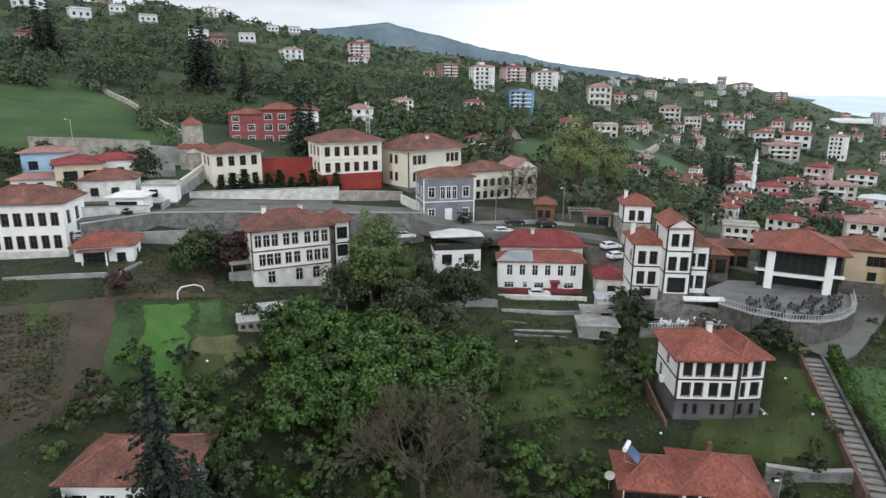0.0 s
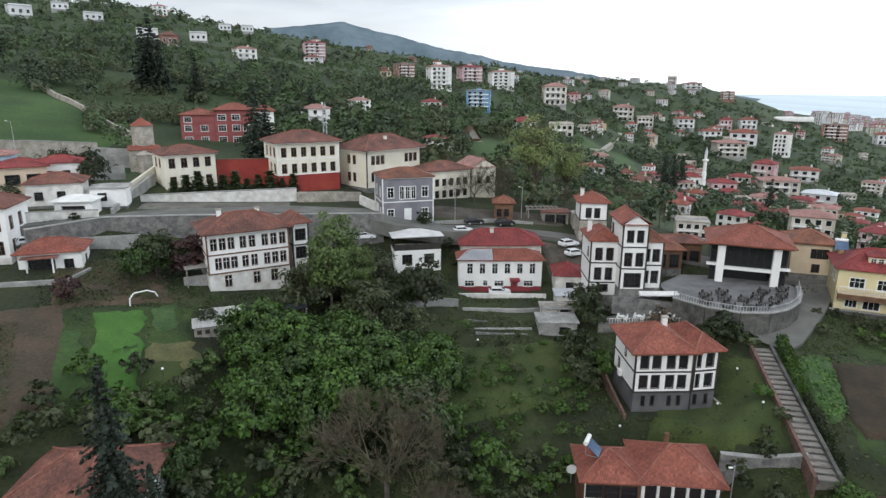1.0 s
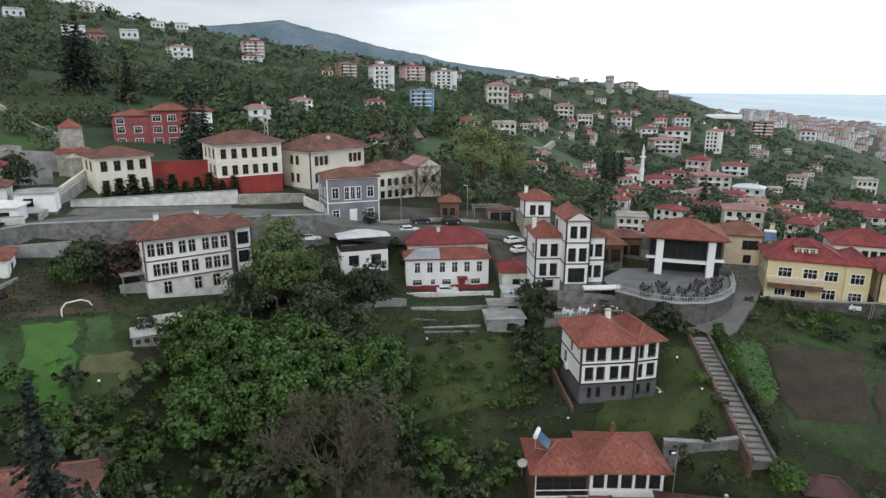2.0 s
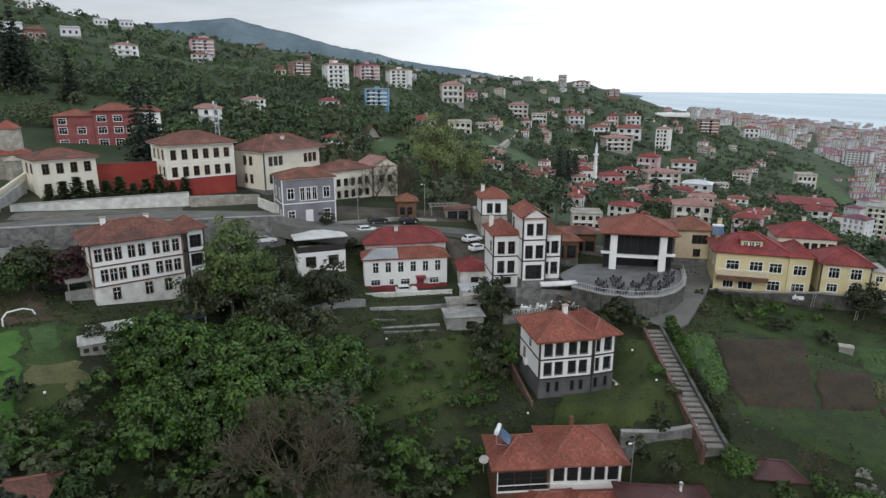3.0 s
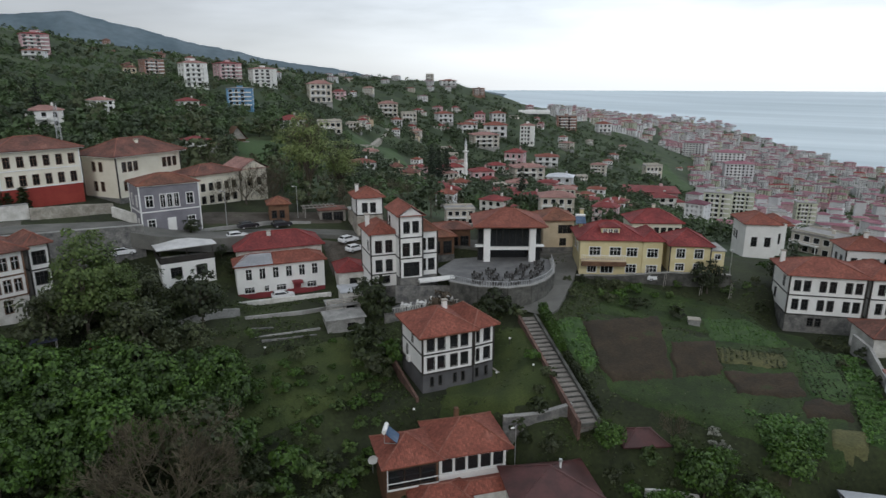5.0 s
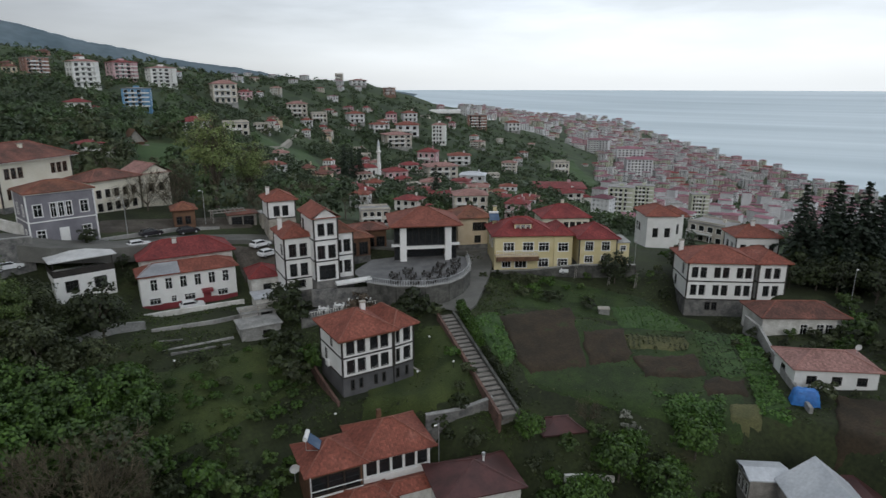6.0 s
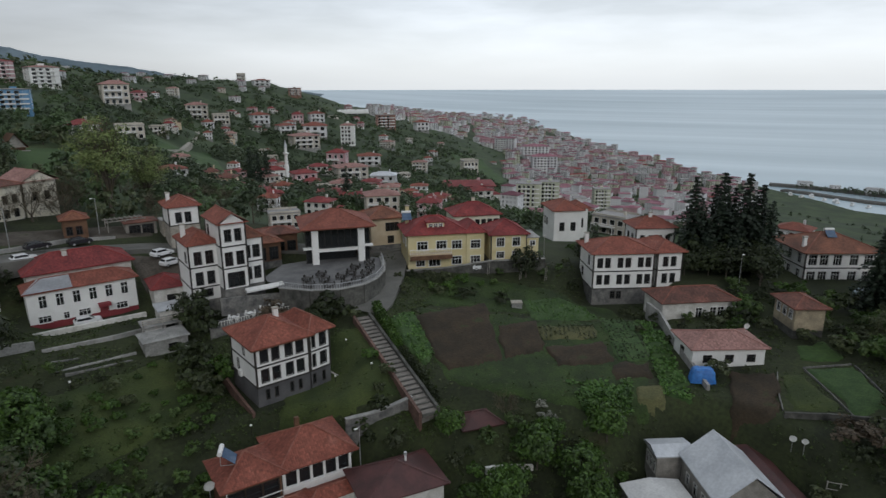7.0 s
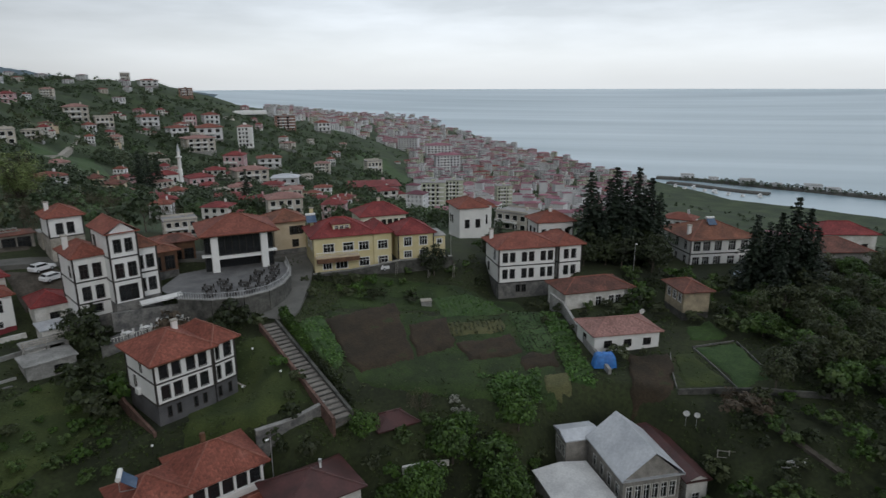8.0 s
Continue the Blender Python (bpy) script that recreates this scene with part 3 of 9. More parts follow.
def house(name, fl, yaw, w, d, z0, z1, wall=None, label="", roof=None, rh=2.2, over=0.7, hip=1.0, axis=None, base=0.0, base_mat=None, front=(), left=(), right=(), back=(),
          win=None, style="dark", trim=None, bands=(), chimney=(), group="", roof_label="", deep=4.0, cat="house", caps=True, door=None, cornice=None):
    """A house whose front left corner stands at fl, turned by yaw, w wide and d deep, its walls from z0 to z1 above the sea.
    base: height of a plinth of base_mat; front, left, right: rows of windows (sill above z0, height, width, centres)."""
    wall, roof, win, base_mat = wall or WHITE, roof or TILE, win or DARKTRIM, base_mat or STONE
    H = z1 - z0
    th = new(name)
    th.matrix_basis = pose(fl[0], fl[1], z0, 0, 0, yaw)
    tagged(th, label, cat, group)
    sides = [(w, pose(0, 0, 0), front), (d, pose(0, d, 0, 0, 0, -90), left), (d, pose(w, 0, 0, 0, 0, 90), right), (w, pose(w, d, 0, 0, 0, 180), back)]
    bm, pb = bmesh.new(), bmesh.new()
    for ln, m, rows in sides:
        holes = [(x, s + hh / 2, ww, hh) for s, hh, ww, xs in rows for x in xs]
        wall_panel(bm, ln, base, H, [q for q in holes if q[1] - q[3] / 2 >= base - 0.01], m)
        wall_panel(pb, ln, -deep, base, [q for q in holes if q[1] + q[3] / 2 <= base + 0.01], m)
    top = bm.faces.new([bm.verts.new(v) for v in ((0, 0, H), (w, 0, H), (w, d, H), (0, d, H))])
    part("wall", bm, wall, th)
    part("plinth", pb, base_mat, th)
    for ln, m, rows in sides:
        for s, hh, ww, xs in rows:
            for x in xs:
                add_window(th, m @ pose(x, 0, s + hh / 2), ww, hh, win, style)
    if trim:
        for x, y in ((0, 0), (w, 0), (0, d), (w, d)):
            part("corner_board", boxed(x - 0.11, y - 0.11, base, x + 0.11, y + 0.11, H), trim, th)
        for z in bands:
            part("belt_beam", box(box(box(boxed(-0.08, -0.08, z - 0.1, w + 0.08, 0.02, z + 0.1), -0.08, d - 0.02, z - 0.1, w + 0.08, d + 0.08, z + 0.1), -0.08, 0.02, z - 0.1, 0.02, d - 0.02, z + 0.1), w - 0.02, 0.02, z - 0.1, w + 0.08, d - 0.02, z + 0.1), trim, th)
    if cornice:
        part("cornice", boxed(-over + 0.15, -over + 0.15, H - 0.14, w + over - 0.15, d + over - 0.15, H + 0.1), cornice, th)
    if rh:
        add_roof(th, 0, 0, w, d, H + 0.16, rh, over, roof, hip, axis, caps, label=roof_label)
    if not hip and rh:
        ax = axis or ("x" if w >= d else "y")
        if ax == "x":
            ends = [((x, 0, H), (x, d, H), (x, d / 2, H + rh)) for x in (0.0, w)]
        else:
            ends = [((0, y, H), (w, y, H), (w / 2, y, H + rh)) for y in (0.0, d)]
        for tri in ends:
            g = bmesh.new()
            g.faces.new([g.verts.new(v) for v in tri])
            part("gable", g, wall, th)
    for cx, cy, ch in chimney:
        c = part("chimney", boxed(cx - 0.35, cy - 0.3, H - 0.3, cx + 0.35, cy + 0.3, H + ch, bevel=0.03), wall, th)
        part("chimney_cap", boxed(cx - 0.45, cy - 0.4, H + ch, cx + 0.45, cy + 0.4, H + ch + 0.15), PALESTONE, c)
    if door:
        dx, dw, dh, dm = door
        o = part("door", boxed(dx - dw / 2, -0.1, 0, dx + dw / 2, 0.03, dh, bevel=0.02), dm, th)
        part("door_handle", boxed(dx + dw / 2 - 0.16, -0.17, dh * 0.45, dx + dw / 2 - 0.1, -0.1, dh * 0.45 + 0.14), STEEL, o)
    return th


def even(n, a, b):
    """n window centres spread evenly from a to b."""
    return [a + (b - a) * (i + 0.5) / n for i in range(n)]


def pairs(centres, gap):
    return [x + s * gap / 2 for x in centres for s in (-1, 1)]

# ---- the old quarter: timbered mansions and their neighbours ----
# white mansion on a grey stone base, in its lawn
ms_ = house("mansion", (30.0, 72.0), -1.7, 7.6, 8.4, 128.5, 136.9, WHITE, "white timbered mansion on a grey stone base, red tiles", TILE, 2.3, 0.8, base=2.75, base_mat=GREYBASE,
      front=[(0.8, 1.35, 0.4, pairs([2.0, 5.5], 1.25)), (3.3, 1.8, 1.0, pairs([2.0, 5.5], 1.6)), (6.1, 1.85, 1.0, pairs([2.0, 5.5], 1.6))],
      left=[(3.4, 1.5, 0.55, [2.2]), (6.2, 1.3, 0.5, [4.5])], style="plain", trim=DARKTRIM, bands=[2.75, 5.6], chimney=[(5.6, 5.6, 2.7)])
part("eave_soffit", boxed(-0.7, -0.7, 8.22, 8.3, 9.1, 8.38), BROWNWOOD, ms_)
ac_ = part("air_conditioner", boxed(-0.5, 4.4, 2.9, -0.1, 5.4, 3.7, bevel=0.03), WHITETRIM, ms_, "white air conditioner box on the side wall")
part("bracket", boxed(-0.5, 4.5, 2.8, 0.0, 5.3, 2.9), STEEL, ac_)
wg_ = house("mansion", (37.9, 71.9), 6.0, 3.3, 7.4, 128.5, 136.9, WHITE, "white side wing of a timbered mansion with a red tile roof", TILE, 1.7, 0.7, base=2.75, base_mat=GREYBASE,
      front=[(0.8, 1.35, 0.4, [0.5, 2.1]), (3.3, 1.8, 1.0, [2.15]), (3.3, 1.8, 0.45, [0.6]), (6.1, 1.85, 1.0, [2.15]), (6.1, 1.85, 0.45, [0.6])], style="plain", trim=DARKTRIM, bands=[2.75, 5.6])
part("cellar_hatch", tube(bmesh.new(), (3.5, 1.0, 1.3), (4.9, -0.6, 0.1), 0.14, 0.14, 4), OLDWOOD, wg_, "pale board leaning on the base")

# tile-roofed house below it, with a glazed gallery
gh_ = house("gallery_house", (26.3, 58.3), -9.7, 8.4, 7.2, 121.4, 127.7, WHITE, "house with a row of wide gallery windows, orange tiles", TILE, 2.5, 0.75, base=0.3,
      front=[(3.85, 1.95, 1.3, even(5, 0.2, 8.2)), (0.8, 1.8, 1.0, [5.0, 6.4, 7.6])], right=[(3.85, 1.95, 1.2, [1.2, 3.2])], win=WHITETRIM, style="plain")
part("chimney", boxed(3.2, 4.6, 6.2, 3.75, 5.1, 9.6, bevel=0.03), BROWNWOOD, gh_, "small brown brick chimney")
part("sill_band", boxed(-0.06, -0.1, 3.45, 8.46, 0.0, 3.72), WHITETRIM, gh_)
gw_ = house("gallery_house", (19.9, 58.9), -7.5, 6.2, 6.0, 121.4, 127.7, BROWNWOOD, "brown porch wing of a house with an orange hipped tile roof", TILE, 2.0, 0.7, base=0.3,
      front=[(3.4, 2.2, 1.7, even(3, 0.2, 6.0))], win=DARKTRIM, style="plain")
part("porch_rail", box(box(boxed(0.0, -0.5, 3.3, 6.2, -0.4, 3.5), 0.0, -0.5, 4.2, 6.2, -0.42, 4.3), 0.0, -0.5, 3.5, 0.1, -0.4, 6.2), WHITETRIM, gw_)

lean = new("lean_to_roof")
lean.matrix_basis = pose(21.5, 55.3, 121.4, 0, 0, -9.7)
tagged(lean, "lower orange tile lean-to before a gallery house", "roof")
add_roof(lean, 0.6, 0, 7.0, 4.0, 2.6, 1.3, 0.5, TILE)
add_roof(lean, 6.2, 0.6, 12.6, 3.2, 3.0, 0.7, 0.3, TILE)
part("wall", box(boxed(0.8, 0.2, -4, 6.8, 3.8, 2.45), 6.9, 0.8, -4, 12.4, 3.0, 2.85), OLDWHITE, lean)

# tower mansion
house("tower_mansion", (31.1, 97.1), -5.5, 4.5, 7.5, 136.2, 145.5, WHITE, "white wing of a black-trimmed tower mansion, red tile roof", TILE, 1.7, 0.45,
      front=[(0.6, 1.2, 1.7, [2.3]), (2.7, 2.0, 1.05, [1.35, 3.15]), (6.1, 2.0, 1.05, [1.35, 3.15])], left=[(6.2, 1.6, 0.8, [5.5])], trim=DARKTRIM, bands=[2.2, 5.6], chimney=[(0.5, 4.6, 2.6)])
house("tower_mansion", (35.2, 94.0), -5.5, 4.0, 8.0, 138.2, 148.9, WHITE, "white central tower of a black-trimmed mansion, red tile gable roof", TILE, 1.5, 0.5, hip=0.0, axis="y",
      front=[(0.3, 2.3, 2.6, [2.0]), (3.9, 2.1, 1.1, [1.1, 2.9]), (7.8, 1.9, 0.95, [1.2, 2.8])], left=[(4.0, 2.0, 0.8, [1.4]), (7.9, 1.7, 0.8, [1.4])], trim=DARKTRIM, bands=[3.4, 7.0])
house("tower_mansion", (39.2, 96.2), -5.5, 3.7, 7.5, 137.6, 145.5, WHITE, "white wing of a black-trimmed tower mansion, brown tile roof", TILEBROWN, 1.6, 0.45,
      front=[(0.9, 2.0, 1.05, [1.0, 2.6]), (4.6, 2.0, 1.05, [1.0, 2.6])], trim=DARKTRIM, bands=[3.9])

# white house with an upper storey, behind the tower
house("cottage", (35.6, 119.8), -8.0, 5.4, 6.5, 141.5, 147.7, WHITE, "white upper-storey cottage with black trim and red roof", TILE, 1.7, 0.6, base=2.6, base_mat=PALESTONE,
      front=[(3.2, 1.9, 1.0, [1.7, 3.4])], right=[(3.2, 1.9, 1.0, [1.5, 3.2])], trim=DARKTRIM, bands=[2.7], chimney=[(0.8, 4, 2.2)])

# restaurant pavilion under a broad hipped roof
pav = new("pavilion")
pav.matrix_basis = pose(51.9, 99.3, 137.4, 0, 0, -24.4)
tagged(pav, "restaurant pavilion with white pillars, dark glazing and broad tile roof", "pavilion")
add_roof(pav, 0.6, 0.6, 13.2, 11.5, 7.1, 2.5, 0.7, TILE, label="broad hipped clay tile roof")
part("eave_board", boxed(0.3, 0.3, 6.72, 13.5, 11.8, 6.92), BROWNWOOD, pav)
for x in (2.0, 10.6):
    part("pillar", boxed(x, 0.9, -1.5, x + 1.2, 2.1, 6.72), WHITE, pav)
part("slab", boxed(1.0, 2.2, 3.0, 12.9, 11.0, 3.3), CONCRETE, pav)
part("beam", boxed(3.2, 1.2, 2.35, 10.6, 1.8, 2.9), WHITE, pav)
part("glazing", boxed(3.2, 1.9, 2.9, 10.6, 1.96, 6.7), GLASS, pav, "dark upper glazing")
part("glazing", boxed(0.9, 2.15, 3.3, 0.96, 10.8, 6.7), GLASS, pav)
part("glazing", boxed(12.9, 2.15, 0.0, 12.96, 10.8, 6.7), GLASS, pav)
part("glazing", boxed(3.2, 4.0, 0.0, 10.6, 4.06, 3.0), GLASS, pav, "dark ground floor glazing")
for x in (4.4, 5.6, 6.85, 8.1, 9.3):
    part("mullion", boxed(x, 1.8, 3.3, x + 0.1, 1.88, 6.7), DARKTRIM, pav)
for x in (0.9, 1.9, 11.9, 12.8):
    part("mullion", boxed(x, 2.0, 0.0, x + 0.12, 2.12, 6.7), DARKTRIM, pav)
for x in (1.0, 11.9):
    part("glazing", boxed(x, 2.12, 0.0, x + 1.0, 2.16, 6.7), GLASS, pav)
part("core", boxed(2.0, 5.5, -1.5, 12.0, 11.0, 6.7), BROWNWOOD, pav)
part("balcony", boxed(0.4, 0.9, 3.0, 2.0, 2.2, 3.25), WHITE, pav)
part("balcony", boxed(11.8, 0.9, 3.0, 13.4, 2.2, 3.25), WHITE, pav)

house("ochre_house", (70.1, 103.5), -21.0, 6.4, 7, 137.6, 143.3, OCHRE, "ochre two-storey house under a hipped tile roof", TILEBROWN, 1.8, 0.9, front=[(3.0, 1.6, 0.8, [3.6, 4.6, 5.5]), (0.4, 1.4, 1.2, [4.2])], left=[(3.0, 1.5, 0.8, [2, 5])])
# yellow houses by the road
house("yellow_house", (70.8, 91.9), -28.4, 11.6, 9, 134.6, 141.8, YELLOW, "yellow house with white-framed windows and a bright red roof", TILERED, 2.7, 0.7,
      front=[(0.8, 1.9, 2.2, [5.2]), (0.9, 1.6, 1.9, [9.7]), (0.9, 1.7, 1.6, [2.4]), (4.1, 1.7, 2.0, [2.8, 6.6]), (4.1, 1.6, 1.9, [9.7])], win=WHITETRIM, style="wide", left=[(4.4, 1.6, 1.2, [3.0, 6.0])], chimney=[(1.0, 7.0, 4.5)])
house("yellow_house", (84.2, 82.6), -31.7, 7.2, 8, 136.2, 141.4, YELLOW, "small yellow two-storey house under a hipped red tile roof", TILERED, 2.3, 0.6,
      front=[(0.5, 1.3, 1.5, [1.9, 5.1]), (2.9, 1.7, 1.5, [1.9, 5.1])], win=WHITETRIM, style="wide", trim=DARKTRIM, bands=[])
house("yellow_house", (90.4, 78.8), -31.7, 2.4, 6, 136.2, 140.6, YELLOW, "flat-roofed yellow annexe with one upper window", CONCRETE, 0.3, 0.2, front=[(2.9, 0.9, 1.0, [1.2])], win=WHITETRIM, style="wide", caps=False)
house("pink_roof_house", (100.5, 111.3), -28, 11.6, 9, 131.5, 138.4, CREAM, "cream house with a faded red metal hipped roof", TILERED, 2.6, 0.6, front=[(4.4, 1.4, 1.0, even(4, 5, 11.4)), (1.2, 1.4, 1.0, even(4, 5, 11.4))], chimney=[(6, 5, 3.6)])
house("white_house", (117.2, 93.6), -34, 6.9, 9.4, 131.0, 140.2, WHITE, "tall white house with dark-framed windows and red roof", TILE, 1.9, 0.7,
      front=[(4.2, 2.0, 1.1, [2.0, 4.8])], left=[(4.6, 1.8, 0.8, [1.6, 3.4])], trim=None)
house("white_house", (123.4, 92.5), -34, 3.6, 6, 131.0, 140.2, WHITE, "white side bay of a tall house, red roof", TILE, 1.2, 0.5, front=[(4.4, 2.2, 1.1, [1.9])])
house("white_house", (115.5, 70.0), -37, 8.4, 6.4, 133.5, 140.2, WHITE, "white timbered house with an orange-red hipped roof", TILE, 1.9, 0.6, front=[(3.6, 1.5, 0.9, even(4, 0.5, 8)), (0.8, 1.5, 0.9, even(4, 0.5, 8))], left=[(3.6, 1.5, 0.8, [2, 4.4])], trim=DARKTRIM, chimney=[(4, 3, 2.8)])
# long white mansion above the vegetable plots
house("long_mansion", (94.4, 65.6), -37.0, 11.6, 8.8, 129.4, 139.3, WHITE, "long white mansion with paired windows on a stone base", TILE, 2.0, 0.8, base=3.0,
      front=[(1.0, 1.4, 0.8, [4.0, 5.2]), (3.9, 1.75, 0.9, pairs([2.0, 5.9, 9.8], 1.5)), (7.2, 1.75, 0.9, pairs([2.0, 5.9, 9.8], 1.5))], left=[(3.9, 1.7, 0.8, [2.2]), (7.2, 1.7, 0.8, [6.0])], trim=DARKTRIM, bands=[3.0, 6.4], chimney=[(0.4, 6.5, 2.5)])
house("long_mansion", (104.3, 58.2), -34.0, 4.9, 8.6, 129.4, 139.3, WHITE, "white end wing of a long mansion, red tile roof", TILE, 1.7, 0.75, base=3.0,
      front=[(3.9, 1.75, 0.9, pairs([2.4], 1.6)), (7.2, 1.75, 0.9, pairs([2.4], 1.6))], trim=DARKTRIM, bands=[3.0, 6.4])
house("old_house", (93.0, 50.2), -34.0, 13.4, 7, 130.2, 134.0, OLDWHITE, "run-down white house with a weathered tile roof", TILEOLD, 1.6, 0.5, front=[(1.0, 1.7, 1.1, [6.6, 9.2, 10.6, 12.2])], win=WHITETRIM, style="white")
house("pink_house", (80.5, 38.2), -38.9, 10.6, 6.5, 130.4, 133.3, WHITE, "low white house with a faded pink tile roof", TILEPALE, 1.4, 0.5, front=[(0.9, 1.0, 1.1, [2.2, 5.4, 8.6])], left=[(0.9, 1.0, 1.0, [3])], win=DARKTRIM)
house("hut", (100.0, 32.0), -41.5, 4.6, 6.2, 131.0, 136.4, STAINED, "small plastered hut with an old tile roof", TILEOLD, 1.2, 0.6, base=1.8, base_mat=DARKWALL, left=[(3.4, 1.4, 1.0, even(3, 0.4, 5.8))], win=WHITETRIM, style="white")
house("white_mansion", (128.7, 40.9), -41, 14, 11.6, 132.2, 138.4, WHITE, "white mansion with black trim and a broad brown roof", TILEBROWN, 2.7, 1.0,
      front=[(0.4, 2.0, 1.6, [1.4, 3.6, 6.2, 9.4, 12.2]), (3.7, 2.0, 1.6, [1.4, 3.6, 6.2, 9.4, 12.2])], left=[(0.5, 1.9, 1.2, [2.5, 6, 9.5]), (3.7, 1.9, 1.2, [2.5, 6, 9.5])], win=WHITETRIM, style="wide", trim=DARKTRIM, bands=[3.1], chimney=[(0.6, 2.2, 2.6)])
# zinc-roofed timber house
house("zinc_roof_house", (59.1, 23.4), -37.7, 6.9, 8.6, 120.6, 126.9, OLDWOOD, "weathered timber house under a grey zinc gable roof", METALROOF, 3.1, 0.5, hip=0.0, axis="y",
      front=[(3.4, 1.9, 0.7, even(6, 0.2, 6.7))], left=[(3.4, 1.5, 0.8, even(4, 0.5, 8.2))], win=OLDWHITE, style="white", caps=False, trim=OLDWOOD)
house("zinc_annexe", (52.9, 27.9), -34.6, 6.6, 6.8, 119.8, 124.7, OLDWOOD, "grey timber annexe with a shallow pale sheet roof", PALESHEET, 0.5, 0.3, hip=0.0, axis="y", front=[(1.6, 1.4, 0.8, [1.5, 3.5])], caps=False)
house("zinc_annexe", (62.2, 32.4), -37.5, 4.4, 3.4, 120.8, 126.7, OLDWOOD, "grey timber lean-to with a zinc roof", METALROOF, 0.5, 0.3, hip=0.0, axis="x", left=[(3.4, 1.6, 0.6, [0.7, 1.7, 2.7])], win=OLDWHITE, style="white", caps=False)
house("maroon_annexe", (65.9, 18.6), -37.5, 2.7, 12.4, 119.5, 125.2, OLDWHITE, "narrow annexe with a maroon sheet roof", RUSTROOF, 0.7, 0.4, hip=0.0, axis="y", front=[(2.4, 1.6, 0.9, [1.3])], win=WHITETRIM, style="white", caps=False)
# maroon roof close below
house("maroon_house", (31.8, 49.6), -16, 9.4, 6.4, 120.4, 125.4, OLDWHITE, "house with a dark maroon sheet roof", RUSTROOF, 2.2, 0.6, axis="y")
mv_ = tagged(new("roof_vent"), "slim pale vent pipe on a maroon roof", "vent")
mv_.matrix_basis = pose(38.5, 51.2, 125.6)
part("pipe", tube(bmesh.new(), (0, 0, 0), (0, 0, 2.4), 0.14, 0.14, 8), WHITETRIM, mv_)
part("cowl", tube(bmesh.new(), (0, 0, 2.4), (0, 0, 2.7), 0.24, 0.2, 8), STEEL, mv_)
house("tile_shed", (48.3, 51.4), -22, 5.0, 3.4, 124.6, 127.2, OLDWHITE, "little shed with a dull maroon roof among bushes", RUSTROOF, 1.3, 0.5)

# red-roofed white house with a red plinth
rr = house("red_roof_house", (10.1, 107.5), -2.8, 15.2, 5, 133.7, 139.5, WHITE, "white two-storey house with a dark red plinth, red tiles", TILE, 1.4, 0.5, base=0.9, base_mat=CRIMSON,
      front=[(0.95, 1.0, 1.6, [2.0, 7.4]), (1.0, 1.0, 0.7, [4.9]), (0.95, 1.0, 1.6, [12.8]), (3.3, 1.9, 0.95, even(6, 0.9, 14.6))], win=WHITETRIM, style="wide", door=(10.2, 1.3, 2.3, CRIMSON))
b_ = bmesh.new()
f_ = b_.faces.new([b_.verts.new(v_) for v_ in ((-0.55, -0.58, 6.04), (6.2, -0.58, 6.04), (6.2, 2.3, 7.36), (1.9, 2.3, 7.36))])
bmesh.ops.solidify(b_, geom=[f_], thickness=-0.05)
part("awning", box(boxed(9.3, -1.2, 2.35, 11.1, 0.0, 2.5), 9.3, -1.2, 2.05, 11.1, -1.1, 2.35), CRIMSON, rr, "small crimson door awning")
part("sheet_roof", b_, METALROOF, rr, "pale blue-grey metal sheets over part of the tiles")
house("red_roof_house", (11.1, 112.8), -1.7, 15.2, 8, 133.7, 141.0, OLDWHITE, "rear block of a house under a bright red tile roof", TILERED, 2.2, 0.6, chimney=[(6, 3, 2.6)])
house("small_red_house", (27.3, 104.5), -8, 4.6, 6, 133.0, 137.3, OLDWHITE, "small house with a bright red hipped roof", TILERED, 1.5, 0.5, front=[(1.8, 1.2, 1.2, [2.6])])
# long white mansion by the dark trees
house("timbered_mansion", (-29.9, 93.3), 25.7, 12.6, 8.5, 139.1, 148.0, WHITE, "white timbered mansion, rows of brown windows, weathered tile roof", TILEOLD, 2.3, 0.8, base=2.6, base_mat=OLDWHITE, win=BROWNWOOD, style="white",
      front=[(0.4, 1.7, 0.9, [2.8, 7.2, 10.0]), (3.3, 1.7, 0.8, [1.5, 2.7, 3.9, 5.6, 7.0, 9.0, 10.3, 11.6]), (6.4, 1.7, 0.8, [1.0, 2.3, 3.6, 5.4, 6.8, 8.8, 10.2, 11.6])], trim=BROWNWOOD, bands=[2.6, 5.6], chimney=[(3, 5, 2.8), (9, 5, 2.6)])
house("timbered_mansion", (-18.0, 99.5), 25.7, 2.6, 6.0, 139.1, 148.3, WHITE, "side bay of a white timbered mansion", TILEOLD, 1.3, 0.6, front=[(3.4, 1.8, 1.6, [1.3]), (6.4, 1.8, 1.6, [1.3])], trim=DARKTRIM, bands=[5.6])
shed = new("porch_roof")
shed.matrix_basis = pose(-33.4, 93.0, 139.2, 0, 0, 25)
tagged(shed, "pale lean-to porch on posts beside a mansion", "porch")
part("roof", boxed(0, 0, 3.4, 4.0, 3.6, 3.55), OLDWOOD, shed)
for x in (0.2, 3.6):
    part("post", boxed(x, 0.2, -1, x + 0.15, 0.35, 3.4), OLDWOOD, shed)
part("wall", boxed(-0.2, 1.0, -3, 4.0, 1.3, 2.0), CONCRETE, shed)

